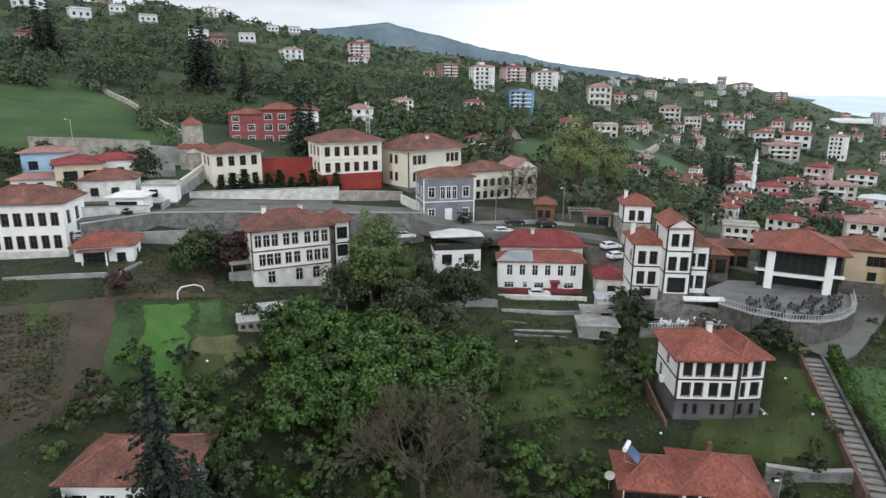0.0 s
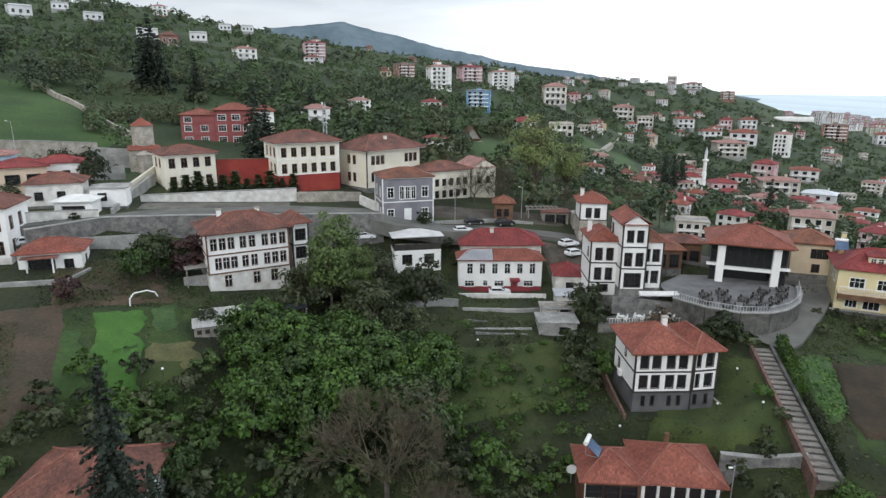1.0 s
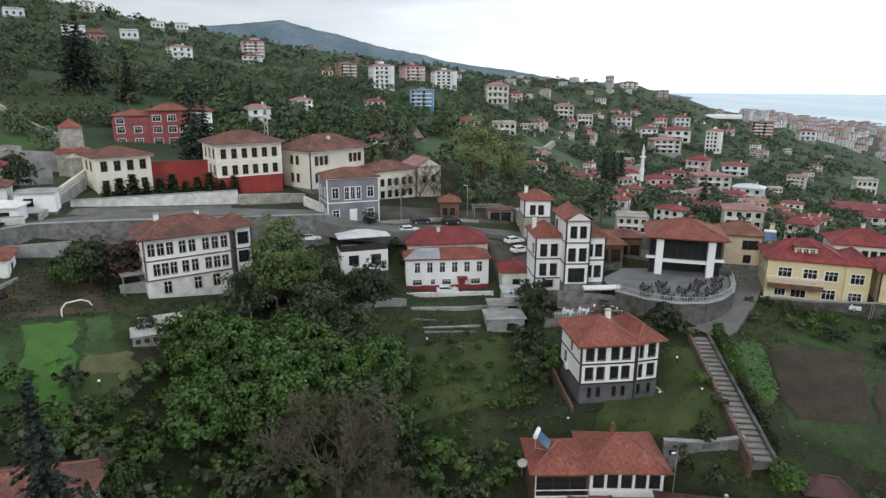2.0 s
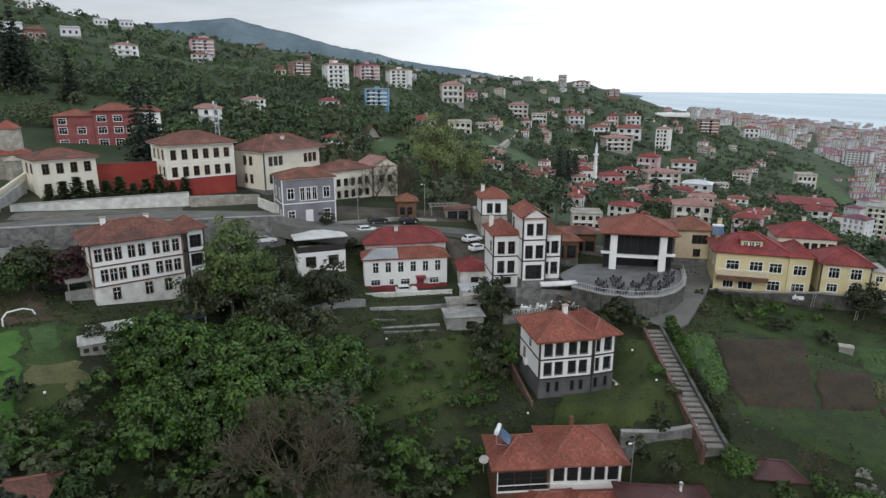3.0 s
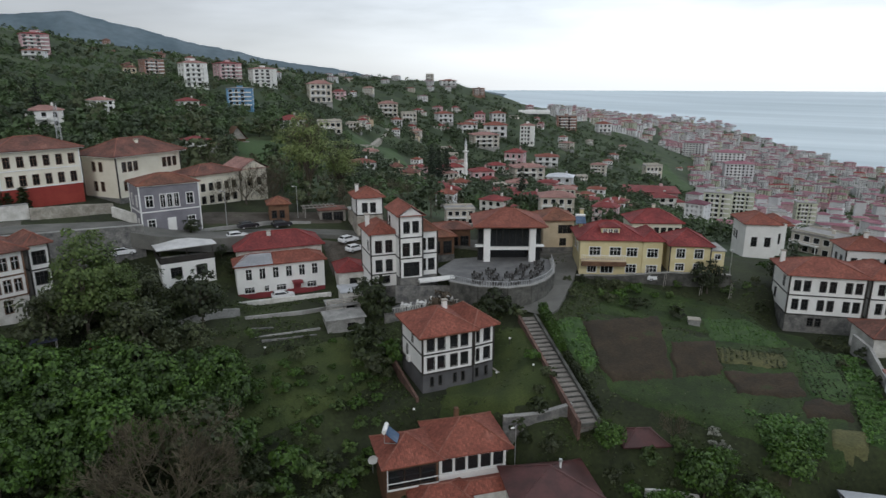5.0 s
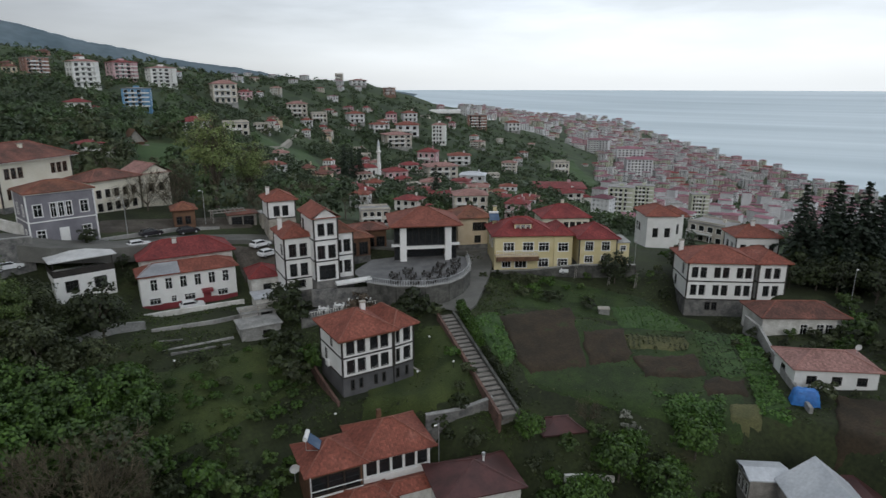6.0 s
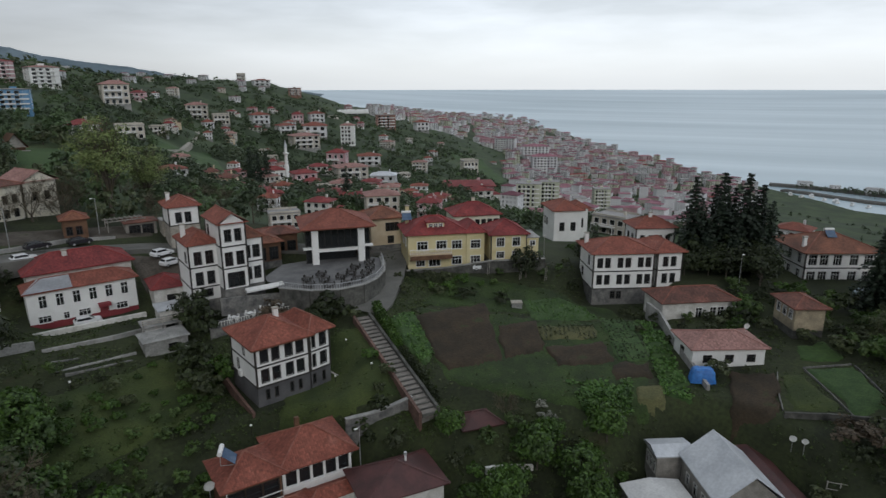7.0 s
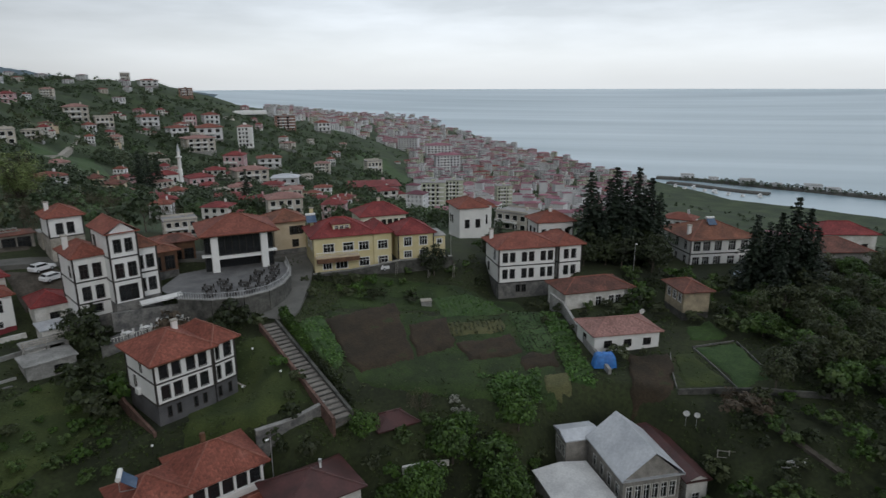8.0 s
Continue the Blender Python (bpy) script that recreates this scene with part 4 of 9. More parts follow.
# house with a canopied roof terrace
gz = house("terrace_house", (-1.6, 112.0), 8.7, 8.9, 7.5, 134.6, 140.2, WHITE, "white house with a roof terrace under a pale canopy", METALROOF, 0, 0.3,
           front=[(0.2, 1.5, 1.6, [2.4, 6.6]), (3.0, 1.7, 1.7, [2.4, 6.6])], left=[(3, 1.6, 1.2, [3.5])])
for x in (0.1, 4.4, 8.7):
    for y in (0.1, 7.3):
        part("post", boxed(x - 0.07, y - 0.07, 5.6, x + 0.07, y + 0.07, 8.2), DARKTRIM, gz)
part("railing", box(boxed(0, 0, 5.6, 8.9, 0.06, 6.7), 0, 0.06, 5.6, 0.06, 7.4, 6.7), DARKTRIM, gz)
add_roof(gz, 0, 0, 8.9, 7.5, 8.3, 0.8, 0.5, PALESHEET, caps=False, name="canopy", label="pale sheet canopy")

# grey town house with white surrounds
house("grey_house", (-3.9, 121.9), 13.1, 10.4, 8, 143.2, 152.4, GREYBLUE, "grey town house with white window surrounds and cornice", TILEBROWN, 1.5, 0.35, cornice=WHITETRIM,
      front=[(1.0, 1.9, 1.2, [1.6, 8.7]), (5.3, 2.0, 1.2, [1.6, 8.7]), (5.0, 2.4, 0.8, [3.9, 5.1, 6.3])], left=[(5.3, 1.9, 0.9, [2, 5.6]), (1.0, 1.9, 0.9, [5.6])], right=[(5.3, 1.9, 0.9, [2, 5.6])], win=WHITETRIM, style="wide", trim=WHITETRIM, bands=[4.4], door=(5.1, 1.5, 3.0, WHITETRIM))
house("cream_house", (6.7, 139.8), 30, 10.8, 8, 144.5, 151.3, CREAM, "cream house with an old tile roof behind a grey house", TILEOLD, 1.7, 0.6, front=[(3.4, 1.5, 0.9, even(5, 0.5, 10.3)), (0.7, 1.5, 0.9, even(5, 0.5, 10.3))])
house("cream_house", (16.6, 146.0), 20, 6.4, 8, 144.0, 151.4, CREAM, "pale cream gabled house beside a leafless tree", TILEPALE, 1.9, 0.5, hip=0.0, axis="y", front=[(3.6, 1.6, 0.9, [2, 4.4])])
# yellow villas above the terrace wall
house("cream_villa", (-26.8, 135.4), 26.3, 14, 10, 148.6, 158.1, CREAM, "cream villa with a red base storey and old tile roof", TILEOLD, 2.2, 0.9, base=2.6, base_mat=REDWALL, cornice=WHITETRIM,
      front=[(3.0, 1.9, 1.0, even(6, 0.4, 13.6)), (6.5, 1.9, 1.0, even(6, 0.4, 13.6))], left=[(3.0, 1.9, 0.9, [2, 5, 8]), (6.5, 1.9, 0.9, [2, 5, 8])], right=[(6.5, 1.8, 0.9, [3, 6])], win=BROWNWOOD, bands=[2.6, 5.9], trim=WHITETRIM)
house("cream_villa", (-7.9, 139.8), 42, 16.5, 10, 147.6, 156.0, CREAM, "cream villa with a broad reddish tile roof", TILEOLD, 3.0, 1.2, cornice=WHITETRIM,
      front=[(1.4, 1.9, 0.9, [1.8, 3.2, 4.6, 12, 13.4, 14.8]), (5.2, 1.9, 0.9, [1.8, 3.2, 4.6, 12, 13.4, 14.8])], left=[(1.2, 1.9, 0.9, [3.5, 5.5]), (5.2, 1.9, 0.9, [3.5, 5.5])], win=BROWNWOOD, trim=DARKTRIM, chimney=[(8, 3.0, 2.8)])
house("cream_villa", (-49.1, 131.1), 34, 10.6, 9, 148.8, 156.0, CREAM, "cream villa with brown shutters above a terrace", TILEOLD, 1.6, 0.7, cornice=WHITETRIM,
      front=[(0.7, 1.9, 1.1, even(4, 0.4, 10.2)), (4.5, 1.9, 1.1, even(4, 0.4, 10.2))], win=BROWNWOOD, left=[(4.5, 1.8, 0.9, [3, 6])])
rw = tagged(new("garden_wall"), "tall red plastered garden wall between villas", "wall")
rw.matrix_basis = pose(-41.0, 139.6, 148.5, 0, 0, 12)
part("wall", boxed(0, 0, -2, 15, 0.5, 5.6), REDWALL, rw)
part("coping", boxed(-0.1, -0.1, 5.6, 15.1, 0.6, 5.8), TILEOLD, rw)

# round-towered chapel
ch = tagged(new("chapel"), "stone chapel with an octagonal drum and tile roofs", "chapel")
ch.matrix_basis = pose(-60.2, 150.0, 150.4, 0, 0, 22)
part("nave", boxed(-3.3, -3.4, -3, 3.3, 5, 5.4), PALESTONE, ch)
add_roof(ch, -3.3, -3.4, 3.3, 5, 5.4, 1.5, 0.3, TILE)
bm = bmesh.new()
tube(bm, (0, 0, 5), (0, 0, 10.6), 2.35, 2.3, 8)
part("drum", bm, PALESTONE, ch)
bm = bmesh.new()
tube(bm, (0, 0, 10.6), (0, 0, 12.4), 2.65, 0.12, 8)
part("drum_roof", bm, TILE, ch)
bm = bmesh.new()
tube(bm, (0, -3.3, -3), (0, -3.3, 4.2), 1.8, 1.8, 10)
tube(bm, (0, -3.3, 4.2), (0, -3.3, 5.2), 2.0, 0.2, 10)
part("apse", bm, PALESTONE, ch)

house("red_house", (-64.7, 189.2), 8, 9.5, 9, 152.5, 161.6, ROSE, "red apartment house with white balconies", TILE, 1.6, 0.5, front=[(1.0, 1.7, 1.9, [2, 6.5]), (4.4, 1.7, 1.9, [2, 6.5]), (7.0, 1.5, 1.9, [2])], win=WHITETRIM, style="wide")
house("red_house", (-55.2, 190.5), 12, 11, 9, 152.5, 163.0, ROSE, "red apartment block with white window bands", TILE, 1.8, 0.6, front=[(1.0, 1.7, 2.1, [2, 6, 9]), (4.4, 1.7, 2.1, [2, 6, 9]), (7.6, 1.6, 2.1, [2, 6])], win=WHITETRIM, style="wide")
house("white_apartment", (-44.5, 193.0), 12, 6, 10, 152.5, 162.5, WHITE, "white gable end of an apartment house, red roof", TILE, 1.8, 0.5)

# upper left group
house("big_white_house", (-74.2, 94.7), 10, 13.4, 9, 142.5, 151.6, WHITE, "big white house with rows of tall windows, dull red roof", TILEOLD, 2.3, 0.6,
      front=[(1.9, 2.0, 1.0, even(7, 0.3, 13)), (5.6, 2.0, 1.0, even(7, 0.3, 13))], right=[(1.9, 2.0, 1.0, [2, 5.5]), (5.6, 2.0, 1.0, [2, 5.5])], win=BROWNWOOD, base=1.4, base_mat=OLDWHITE)
sr_ = house("small_red_house", (-57.0, 91.9), 16, 8.4, 6, 141.2, 145.6, WHITE, "small white house with a red hipped roof and porch", TILE, 1.6, 0.6, front=[(1.4, 2.0, 3.4, [3.0]), (1.8, 1.4, 1.1, [6.6])], right=[(1.8, 1.3, 0.8, [3])])
for x_ in (1.3, 4.7):
    part("porch_post", boxed(x_ - 0.1, -1.3, -1.5, x_ + 0.1, -1.1, 3.9), WHITETRIM, sr_)
part("porch_roof", boxed(0.6, -1.6, 3.9, 5.4, 0.0, 4.05), TILEOLD, sr_)
part("porch_floor", boxed(0.6, -1.6, -2.0, 8.2, -0.01, 0.5), CONCRETE, sr_)
house("blue_house", (-84.6, 123.8), 22, 8.6, 7, 151.5, 156.6, SKYBLUE, "pale blue house with a shallow tile roof", TILEPALE, 0.9, 0.6, front=[(1.8, 1.6, 1.5, [2, 6])])
house("peach_house", (-74.8, 118.4), 30, 8.2, 7, 150.0, 155.0, PEACH, "peach house with a dusky red roof", TILERED, 1.3, 0.6, front=[(1.8, 1.8, 2.2, [2.6, 6.0])])
house("low_house", (-66.5, 112.5), 18, 9.0, 7, 149.0, 152.9, OLDWHITE, "low whitewashed house with red roof among walls", TILEOLD, 1.5, 0.5, front=[(1.0, 1.4, 1.2, [2, 5.5])])
house("low_house", (-56.5, 114.5), 14, 6.0, 5, 148.4, 151.8, WHITE, "low white house with a grey sheet roof", CONCRETE, 0.5, 0.4, front=[(1.2, 1.3, 1.3, [2.0])], caps=False)
house("low_house", (-60.0, 109.0), 6, 6.0, 4.5, 147.5, 150.4, WHITE, "white kiosk with a wide window and pale roof", CANVAS, 0.9, 0.6, front=[(1.0, 1.1, 3.6, [3.0])], caps=False)
house("low_house", (-70.5, 124.0), 22, 7.6, 6, 150.5, 155.2, WHITE, "white house with a plum red roof", TILERED, 1.2, 0.5, front=[(1.8, 1.4, 1.1, [2, 5])])
house("low_house", (-83.0, 117.5), 16, 8.0, 5, 149.5, 152.2, WHITE, "low white house with a rose sheet roof", TILEPALE, 0.9, 0.5, front=[(0.8, 1.2, 1.0, [2, 5])])
# house behind the fir, close to the camera's foot
house("cottage", (-37.1, 52.1), 0.6, 11.8, 8.2, 127.0, 132.5, WHITE, "white cottage with an old mottled tile roof", TILEOLD, 2.4, 0.6,
      front=[(2.2, 2.0, 1.5, [1.7, 4.4, 8.0])], right=[(2.2, 1.8, 1.2, [4])], win=WHITETRIM, style="white")

house("brown_roof_house", (139.5, 20.5), -50, 12, 9, 131.0, 137.0, CONCRETE, "grey rendered house with a dull brown roof", TILEOLD, 2.0, 0.7, front=[(3.0, 1.5, 1.2, [3, 8])])
house("red_roof_house", (166, 24), -52, 14, 9, 128.0, 135.2, OLDWHITE, "white house with a long red roof", TILERED, 2.2, 0.6, front=[(3.4, 1.5, 1.2, even(4, 0.5, 13))])

# ---- the town: houses on the hill, the mosque, blocks along the coast ----
PINKISH = mat("rose_plaster", (0.48, 0.30, 0.32), (0.60, 0.42, 0.43), 0.85, 0.3, 0.1, 4, 0.08, vary=0.08)
BEIGE = mat("beige_plaster", (0.46, 0.42, 0.36), (0.60, 0.56, 0.49), 0.85, 0.3, 0.1, 4, 0.1, vary=0.16)
PALEGREEN = mat("pale_green_plaster", (0.46, 0.48, 0.36), (0.56, 0.58, 0.46), 0.85, 0.3, 0.1, 4, 0.08)
BRICKRED = mat("bare_brick", (0.25, 0.135, 0.105), (0.33, 0.19, 0.15), 0.9, 0.3, 0.2, 3, 0.15)
TOWNWHITE = mat("town_white_plaster", (0.56, 0.565, 0.58), (0.76, 0.76, 0.77), 0.85, 0.04, 0.1, 3, 0.1, vary=0.14)
TOWNROSE = mat("rose_sheet_roof", (0.17, 0.058, 0.080), (0.31, 0.145, 0.175), 0.8, 0.03, 0.1, 2, 0.15, vary=0.2)
FLATROOF = mat("grey_roof_felt", (0.24, 0.235, 0.23), (0.36, 0.35, 0.34), 0.9, 0.3, 0.1, 2, 0.2, vary=0.1)
TOWN = []
FARWIN = {}


def far_window(parent, m, w, h, frame_mat):
    key = (w, h, frame_mat.name)
    if key not in FARWIN:
        b = boxed(-w / 2, 0.12, -h / 2, w / 2, 0.15, h / 2)
        for x0, x1, z0, z1 in ((-w / 2 - 0.1, -w / 2, -h / 2 - 0.1, h / 2 + 0.1), (w / 2, w / 2 + 0.1, -h / 2 - 0.1, h / 2 + 0.1), (-w / 2, w / 2, h / 2, h / 2 + 0.1), (-w / 2, w / 2, -h / 2 - 0.1, -h / 2)):
            box(b, x0, -0.05, z0, x1, 0.1, z1)
        a = bpy.data.meshes.new("window")
        b.to_mesh(a)
        b.free()
        a.materials.append(GLASS)
        a.materials.append(frame_mat)
        for f in a.polygons[6:]:
            f.material_index = 1
        FARWIN[key] = a
    o = new("window", FARWIN[key])
    o.parent, o.matrix_basis = parent, m


def small_house(name, w, d, h, wall, roof, label, rh=1.7, hip=1.0, storeys=2, bays=3, win=WHITETRIM, balcony=(), wing=0.0, base_mat=None, chimney=True):
    """A house, its base centre at its origin, its front to -y. balcony: the storeys that have one; wing: width of a lower side wing."""
    th = tagged(new(name), label, "house")
    bm = bmesh.new()
    st = h / storeys
    for ln, m, nb in ((w, pose(-w / 2, -d / 2, 0), bays), (d, pose(-w / 2, d / 2, 0, 0, 0, -90), 1), (d, pose(w / 2, -d / 2, 0, 0, 0, 90), 1), (w, pose(w / 2, d / 2, 0, 0, 0, 180), 0)):
        holes = [(x, st * k + st * 0.5, 1.55, min(1.7, st * 0.62)) for k in range(storeys) for x in even(nb, 0.3, ln - 0.3)] if nb else []
        wall_panel(bm, ln, 0, h, holes, m)
        for x, z, ww, hh in holes:
            far_window(th, m @ pose(x, 0, z), ww, hh, win)
    part("wall", bm, wall, th)
    part("plinth", boxed(-w / 2 - 0.06, -d / 2 - 0.06, -7, w / 2 + 0.06, d / 2 + 0.06, 0.35), base_mat or CONCRETE, th)
    for k in balcony:
        b = boxed(-w / 2 + 0.4, -d / 2 - 1.5, st * k - 0.1, w * 0.2, -d / 2, st * k + 0.12)
        box(b, -w / 2 + 0.4, -d / 2 - 1.5, st * k + 0.12, w * 0.2, -d / 2 - 1.4, st * k + 0.55)
        box(b, -w / 2 + 0.4, -d / 2 - 1.5, st * k + 0.85, w * 0.2, -d / 2 - 1.42, st * k + 1.0)
        for x in (-w / 2 + 0.4, w * 0.2 - 0.2):
            box(b, x, -d / 2 - 1.48, st * (k - 1), x + 0.2, -d / 2 - 1.3, st * k - 0.1)
        part("balcony", b, WHITETRIM, th)
    if wing:
        x0 = w / 2 + 0.01
        part("wing", boxed(x0, -d / 2 + 1.2, -7, x0 + wing, d / 2 - 0.5, st), wall, th)
        add_roof(th, x0, -d / 2 + 1.2, x0 + wing, d / 2 - 0.5, st + 0.16, rh * 0.5, 0.3, roof, hip, caps=False)
    if rh:
        add_roof(th, -w / 2, -d / 2, w / 2, d / 2, h + 0.16, rh, 0.6, roof, hip, caps=False)
    else:
        part("roof", boxed(-w / 2 - 0.3, -d / 2 - 0.3, h, w / 2 + 0.3, d / 2 + 0.3, h + 0.3), roof, th)
        part("parapet", box(boxed(-w / 2, -d / 2, h + 0.3, w / 2, -d / 2 + 0.2, h + 0.9), -w / 2, d / 2 - 0.2, h + 0.3, w / 2, d / 2, h + 0.9), wall, th)
    if chimney:
        part("chimney", boxed(w * 0.2, d * 0.1, h + 0.3, w * 0.2 + 0.7, d * 0.1 + 0.7, h + rh * 0.7 + 1.4), wall, th)
    return th


def block(name, w, d, floors, wall, roof, label, rh=1.8, bays=4, balcony=True, single=False):
    """An apartment block: walls with openings, dark rooms behind them, a balcony slab at each floor, a low roof."""
    th = tagged(new(name), label, "apartment block")
    h = floors * 3.0 + 0.6
    bm = bmesh.new()
    for ln, m, nb in ((w, pose(-w / 2, -d / 2, 0), bays), (d, pose(-w / 2, d / 2, 0, 0, 0, -90), 2), (d, pose(w / 2, -d / 2, 0, 0, 0, 90), 2), (w, pose(w / 2, d / 2, 0, 0, 0, 180), 0)):
        holes = [(x, 3.0 * k + 1.75, (2.1 if single else 1.7) if i % 2 == 0 else 1.5, 1.9 if single else 1.6) for k in range(floors) for i, x in enumerate(even(nb, 0.6, ln - 0.6))] if nb else []
        wall_panel(bm, ln, -9, h, holes, m)
        if single:
            for x, z, ww, hh in holes:
                far_window(th, m @ pose(x, 0, z), ww, hh, WHITETRIM)
    bm.faces.new([bm.verts.new(v) for v in ((-w / 2, -d / 2, h), (w / 2, -d / 2, h), (w / 2, d / 2, h), (-w / 2, d / 2, h))])
    part("wall", bm, wall, th)
    if not single and balcony:
        part("glazing", boxed(-w / 2 + 0.28, -d / 2 + 0.28, 0, w / 2 - 0.28, d / 2 - 0.28, h - 0.3), GLASS, th)
    if balcony:
        for k in range(1, floors):
            b = boxed(-w * 0.32, -d / 2 - 1.2, 3.0 * k + 0.1, w * 0.05, -d / 2, 3.0 * k + 0.26)
            box(b, -w * 0.32, -d / 2 - 1.2, 3.0 * k + 0.26, w * 0.05, -d / 2 - 1.1, 3.0 * k + 1.1)
            part("balcony", b, WHITETRIM, th)
            if single:
                part("balcony", box(boxed(w * 0.16, -d / 2 - 1.3, 3.0 * k + 0.1, w * 0.46, -d / 2, 3.0 * k + 0.26), w * 0.16, -d / 2 - 1.3, 3.0 * k + 0.26, w * 0.46, -d / 2 - 1.2, 3.0 * k + 1.0), WHITETRIM, th)
    if rh:
        add_roof(th, -w / 2, -d / 2, w / 2, d / 2, h + 0.16, rh, 0.7, roof, 1.0, caps=False)
    else:
        part("roof", boxed(-w / 2 - 0.4, -d / 2 - 0.4, h + 0.01, w / 2 + 0.4, d / 2 + 0.4, h + 0.4), roof, th)
    if single:
        part("balcony", boxed(w * 0.3, -d / 2 - 0.9, 3.0, w * 0.46, -d / 2, h - 0.6), wall, th)
        part("stairhead", boxed(-1.5, -1.5, h, 1.5, 1.5, h + (rh or 0.4) + 1.2), wall, th)
    return th


KIND = {
    "white": (small_house("hill_house", 10, 8, 6.4, TOWNWHITE, TILE, "white hillside house with a red hipped roof", balcony=(1,)), 10, 6.4),
    "redroof": (small_house("hill_house", 10, 8, 5.6, OLDWHITE, TILERED, "white hillside house under a bright red roof", wing=4.0), 10, 5.6),
    "pink": (small_house("hill_house", 11, 9, 7.0, PINKISH, TILERED, "rose-coloured hillside house with a red roof", balcony=(1,), base_mat=WHITE), 11, 7.0),
    "beige": (small_house("hill_house", 12, 9, 9.0, BEIGE, TILEPALE, "beige three-storey house with a faded roof", storeys=3, bays=4, balcony=(1, 2)), 12, 9.0),
    "ochre": (small_house("hill_house", 9, 8, 6.2, OCHRE, TILEOLD, "ochre hillside house with an old tile roof", wing=3.4), 9, 6.2),
    "old": (small_house("hill_house", 9, 7, 4.6, BRICKRED, TILEOLD, "bare brick farmhouse with an old tile roof", storeys=1), 9, 4.6),
    "low": (small_house("hill_house", 11, 7, 4.6, TOWNWHITE, FLATROOF, "low white flat-roofed house on the hill", 0, storeys=1), 11, 4.6),
    "flat": (small_house("hill_house", 11, 8, 6.2, BEIGE, FLATROOF, "flat-roofed grey-beige hillside house", 0, bays=4, balcony=(1,)), 11, 6.2),
    "greenroof": (small_house("hill_house", 12, 9, 6.4, TOWNWHITE, METALROOF, "white house with a grey-green sheet roof", balcony=(1,)), 12, 6.4),
    "villa": (small_house("hill_house", 12, 9, 8.6, WHITE, TILEPALE, "white three-storey hillside villa, faded roof", storeys=3, balcony=(1, 2), base_mat=BRICKRED), 12, 8.6),
    "whiteapt": (block("apartment_house", 15, 12, 5, WHITE, TILEPALE, "white five-storey apartment house with balconies", single=True), 15, 15.6),
    "pinkapt": (block("apartment_house", 15, 12, 5, PINKISH, TILERED, "rose five-storey apartment house with white balconies", single=True), 15, 15.6),
    "blueapt": (block("apartment_house", 15, 12, 5, mat("blue_plaster", (0.12, 0.28, 0.46), (0.20, 0.36, 0.54), 0.85, 0.4, 0.1, 5, 0.08), FLATROOF, "blue five-storey apartment house with white balconies", 0.6, single=True), 15, 15.6),
    "brownapt": (block("apartment_house", 15, 12, 5, BRICKRED, FLATROOF, "unplastered red brick apartment house", 0, single=True), 15, 15.6),
    "tall": (block("apartment_block", 18, 13, 7, PALEGREEN, FLATROOF, "pale green apartment block with white balconies", 0, 5, single=True), 18, 21.6),
    "pinkblock": (block("apartment_block", 26, 14, 7, TOWNWHITE, TOWNROSE, "long white apartment block with a rose roof", 2.4, 7), 26, 21.6),
}
CITY = [block("apartment_block", 16, 13, 5, TOWNWHITE, TOWNROSE, "white coastal apartment block with a rose roof", 2.0, 4, False),
        block("apartment_block", 19, 13, 6, PINKISH, TOWNROSE, "rose coastal apartment block with a red roof", 2.0, 5, False),
        block("apartment_block", 15, 14, 7, TOWNWHITE, FLATROOF, "tall white coastal apartment block, flat roof", 0, 4, False),
        block("apartment_block", 22, 13, 4, BEIGE, TOWNROSE, "beige coastal apartment block with a dull red roof", 2.2, 5, False),
        block("apartment_block", 17, 14, 8, TOWNWHITE, TOWNROSE, "high white apartment block near the shore", 1.6, 4, False)]
def far_block(name, w, d, floors, wall, roof, label, rh):
    """A distant block: walls, a shallow dark window pane at each bay of each floor, balcony ledges and a low roof."""
    th = tagged(new(name), label, "apartment block")
    h = floors * 3.0 + 0.5
    part("wall", boxed(-w / 2, -d / 2, -9, w / 2, d / 2, h), wall, th)
    bm, lb = bmesh.new(), bmesh.new()
    for ln, m, nb in ((w, pose(-w / 2, -d / 2, 0), 4), (d, pose(-w / 2, d / 2, 0, 0, 0, -90), 3), (d, pose(w / 2, -d / 2, 0, 0, 0, 90), 3)):
        for k in range(floors):
            for i, x in enumerate(even(nb, 0.4, ln - 0.4)):
                a, z = (1.15, 0.9) if i % 2 == 0 else (0.75, 0.8), 3.0 * k + 1.8
                bm.faces.new([bm.verts.new(m @ Vector(v)) for v in ((x - a[0], -0.06, z - a[1]), (x + a[0], -0.06, z - a[1]), (x + a[0], -0.06, z + a[1]), (x - a[0], -0.06, z + a[1]))])
    part("glazing", bm, GLASS, th)
    for k in range(1, floors):
        box(lb, -w * 0.34, -d / 2 - 1.1, 3.0 * k + 0.1, -w * 0.02, -d / 2 - 0.07, 3.0 * k + 0.75)
    part("balcony", lb, WHITETRIM, th)
    if rh:
        add_roof(th, -w / 2, -d / 2, w / 2, d / 2, h + 0.16, rh, 0.7, roof, 1.0, caps=False)
    else:
        part("roof", boxed(-w / 2 - 0.3, -d / 2 - 0.3, h + 0.01, w / 2 + 0.3, d / 2 + 0.3, h + 0.5), roof, th)
    return th


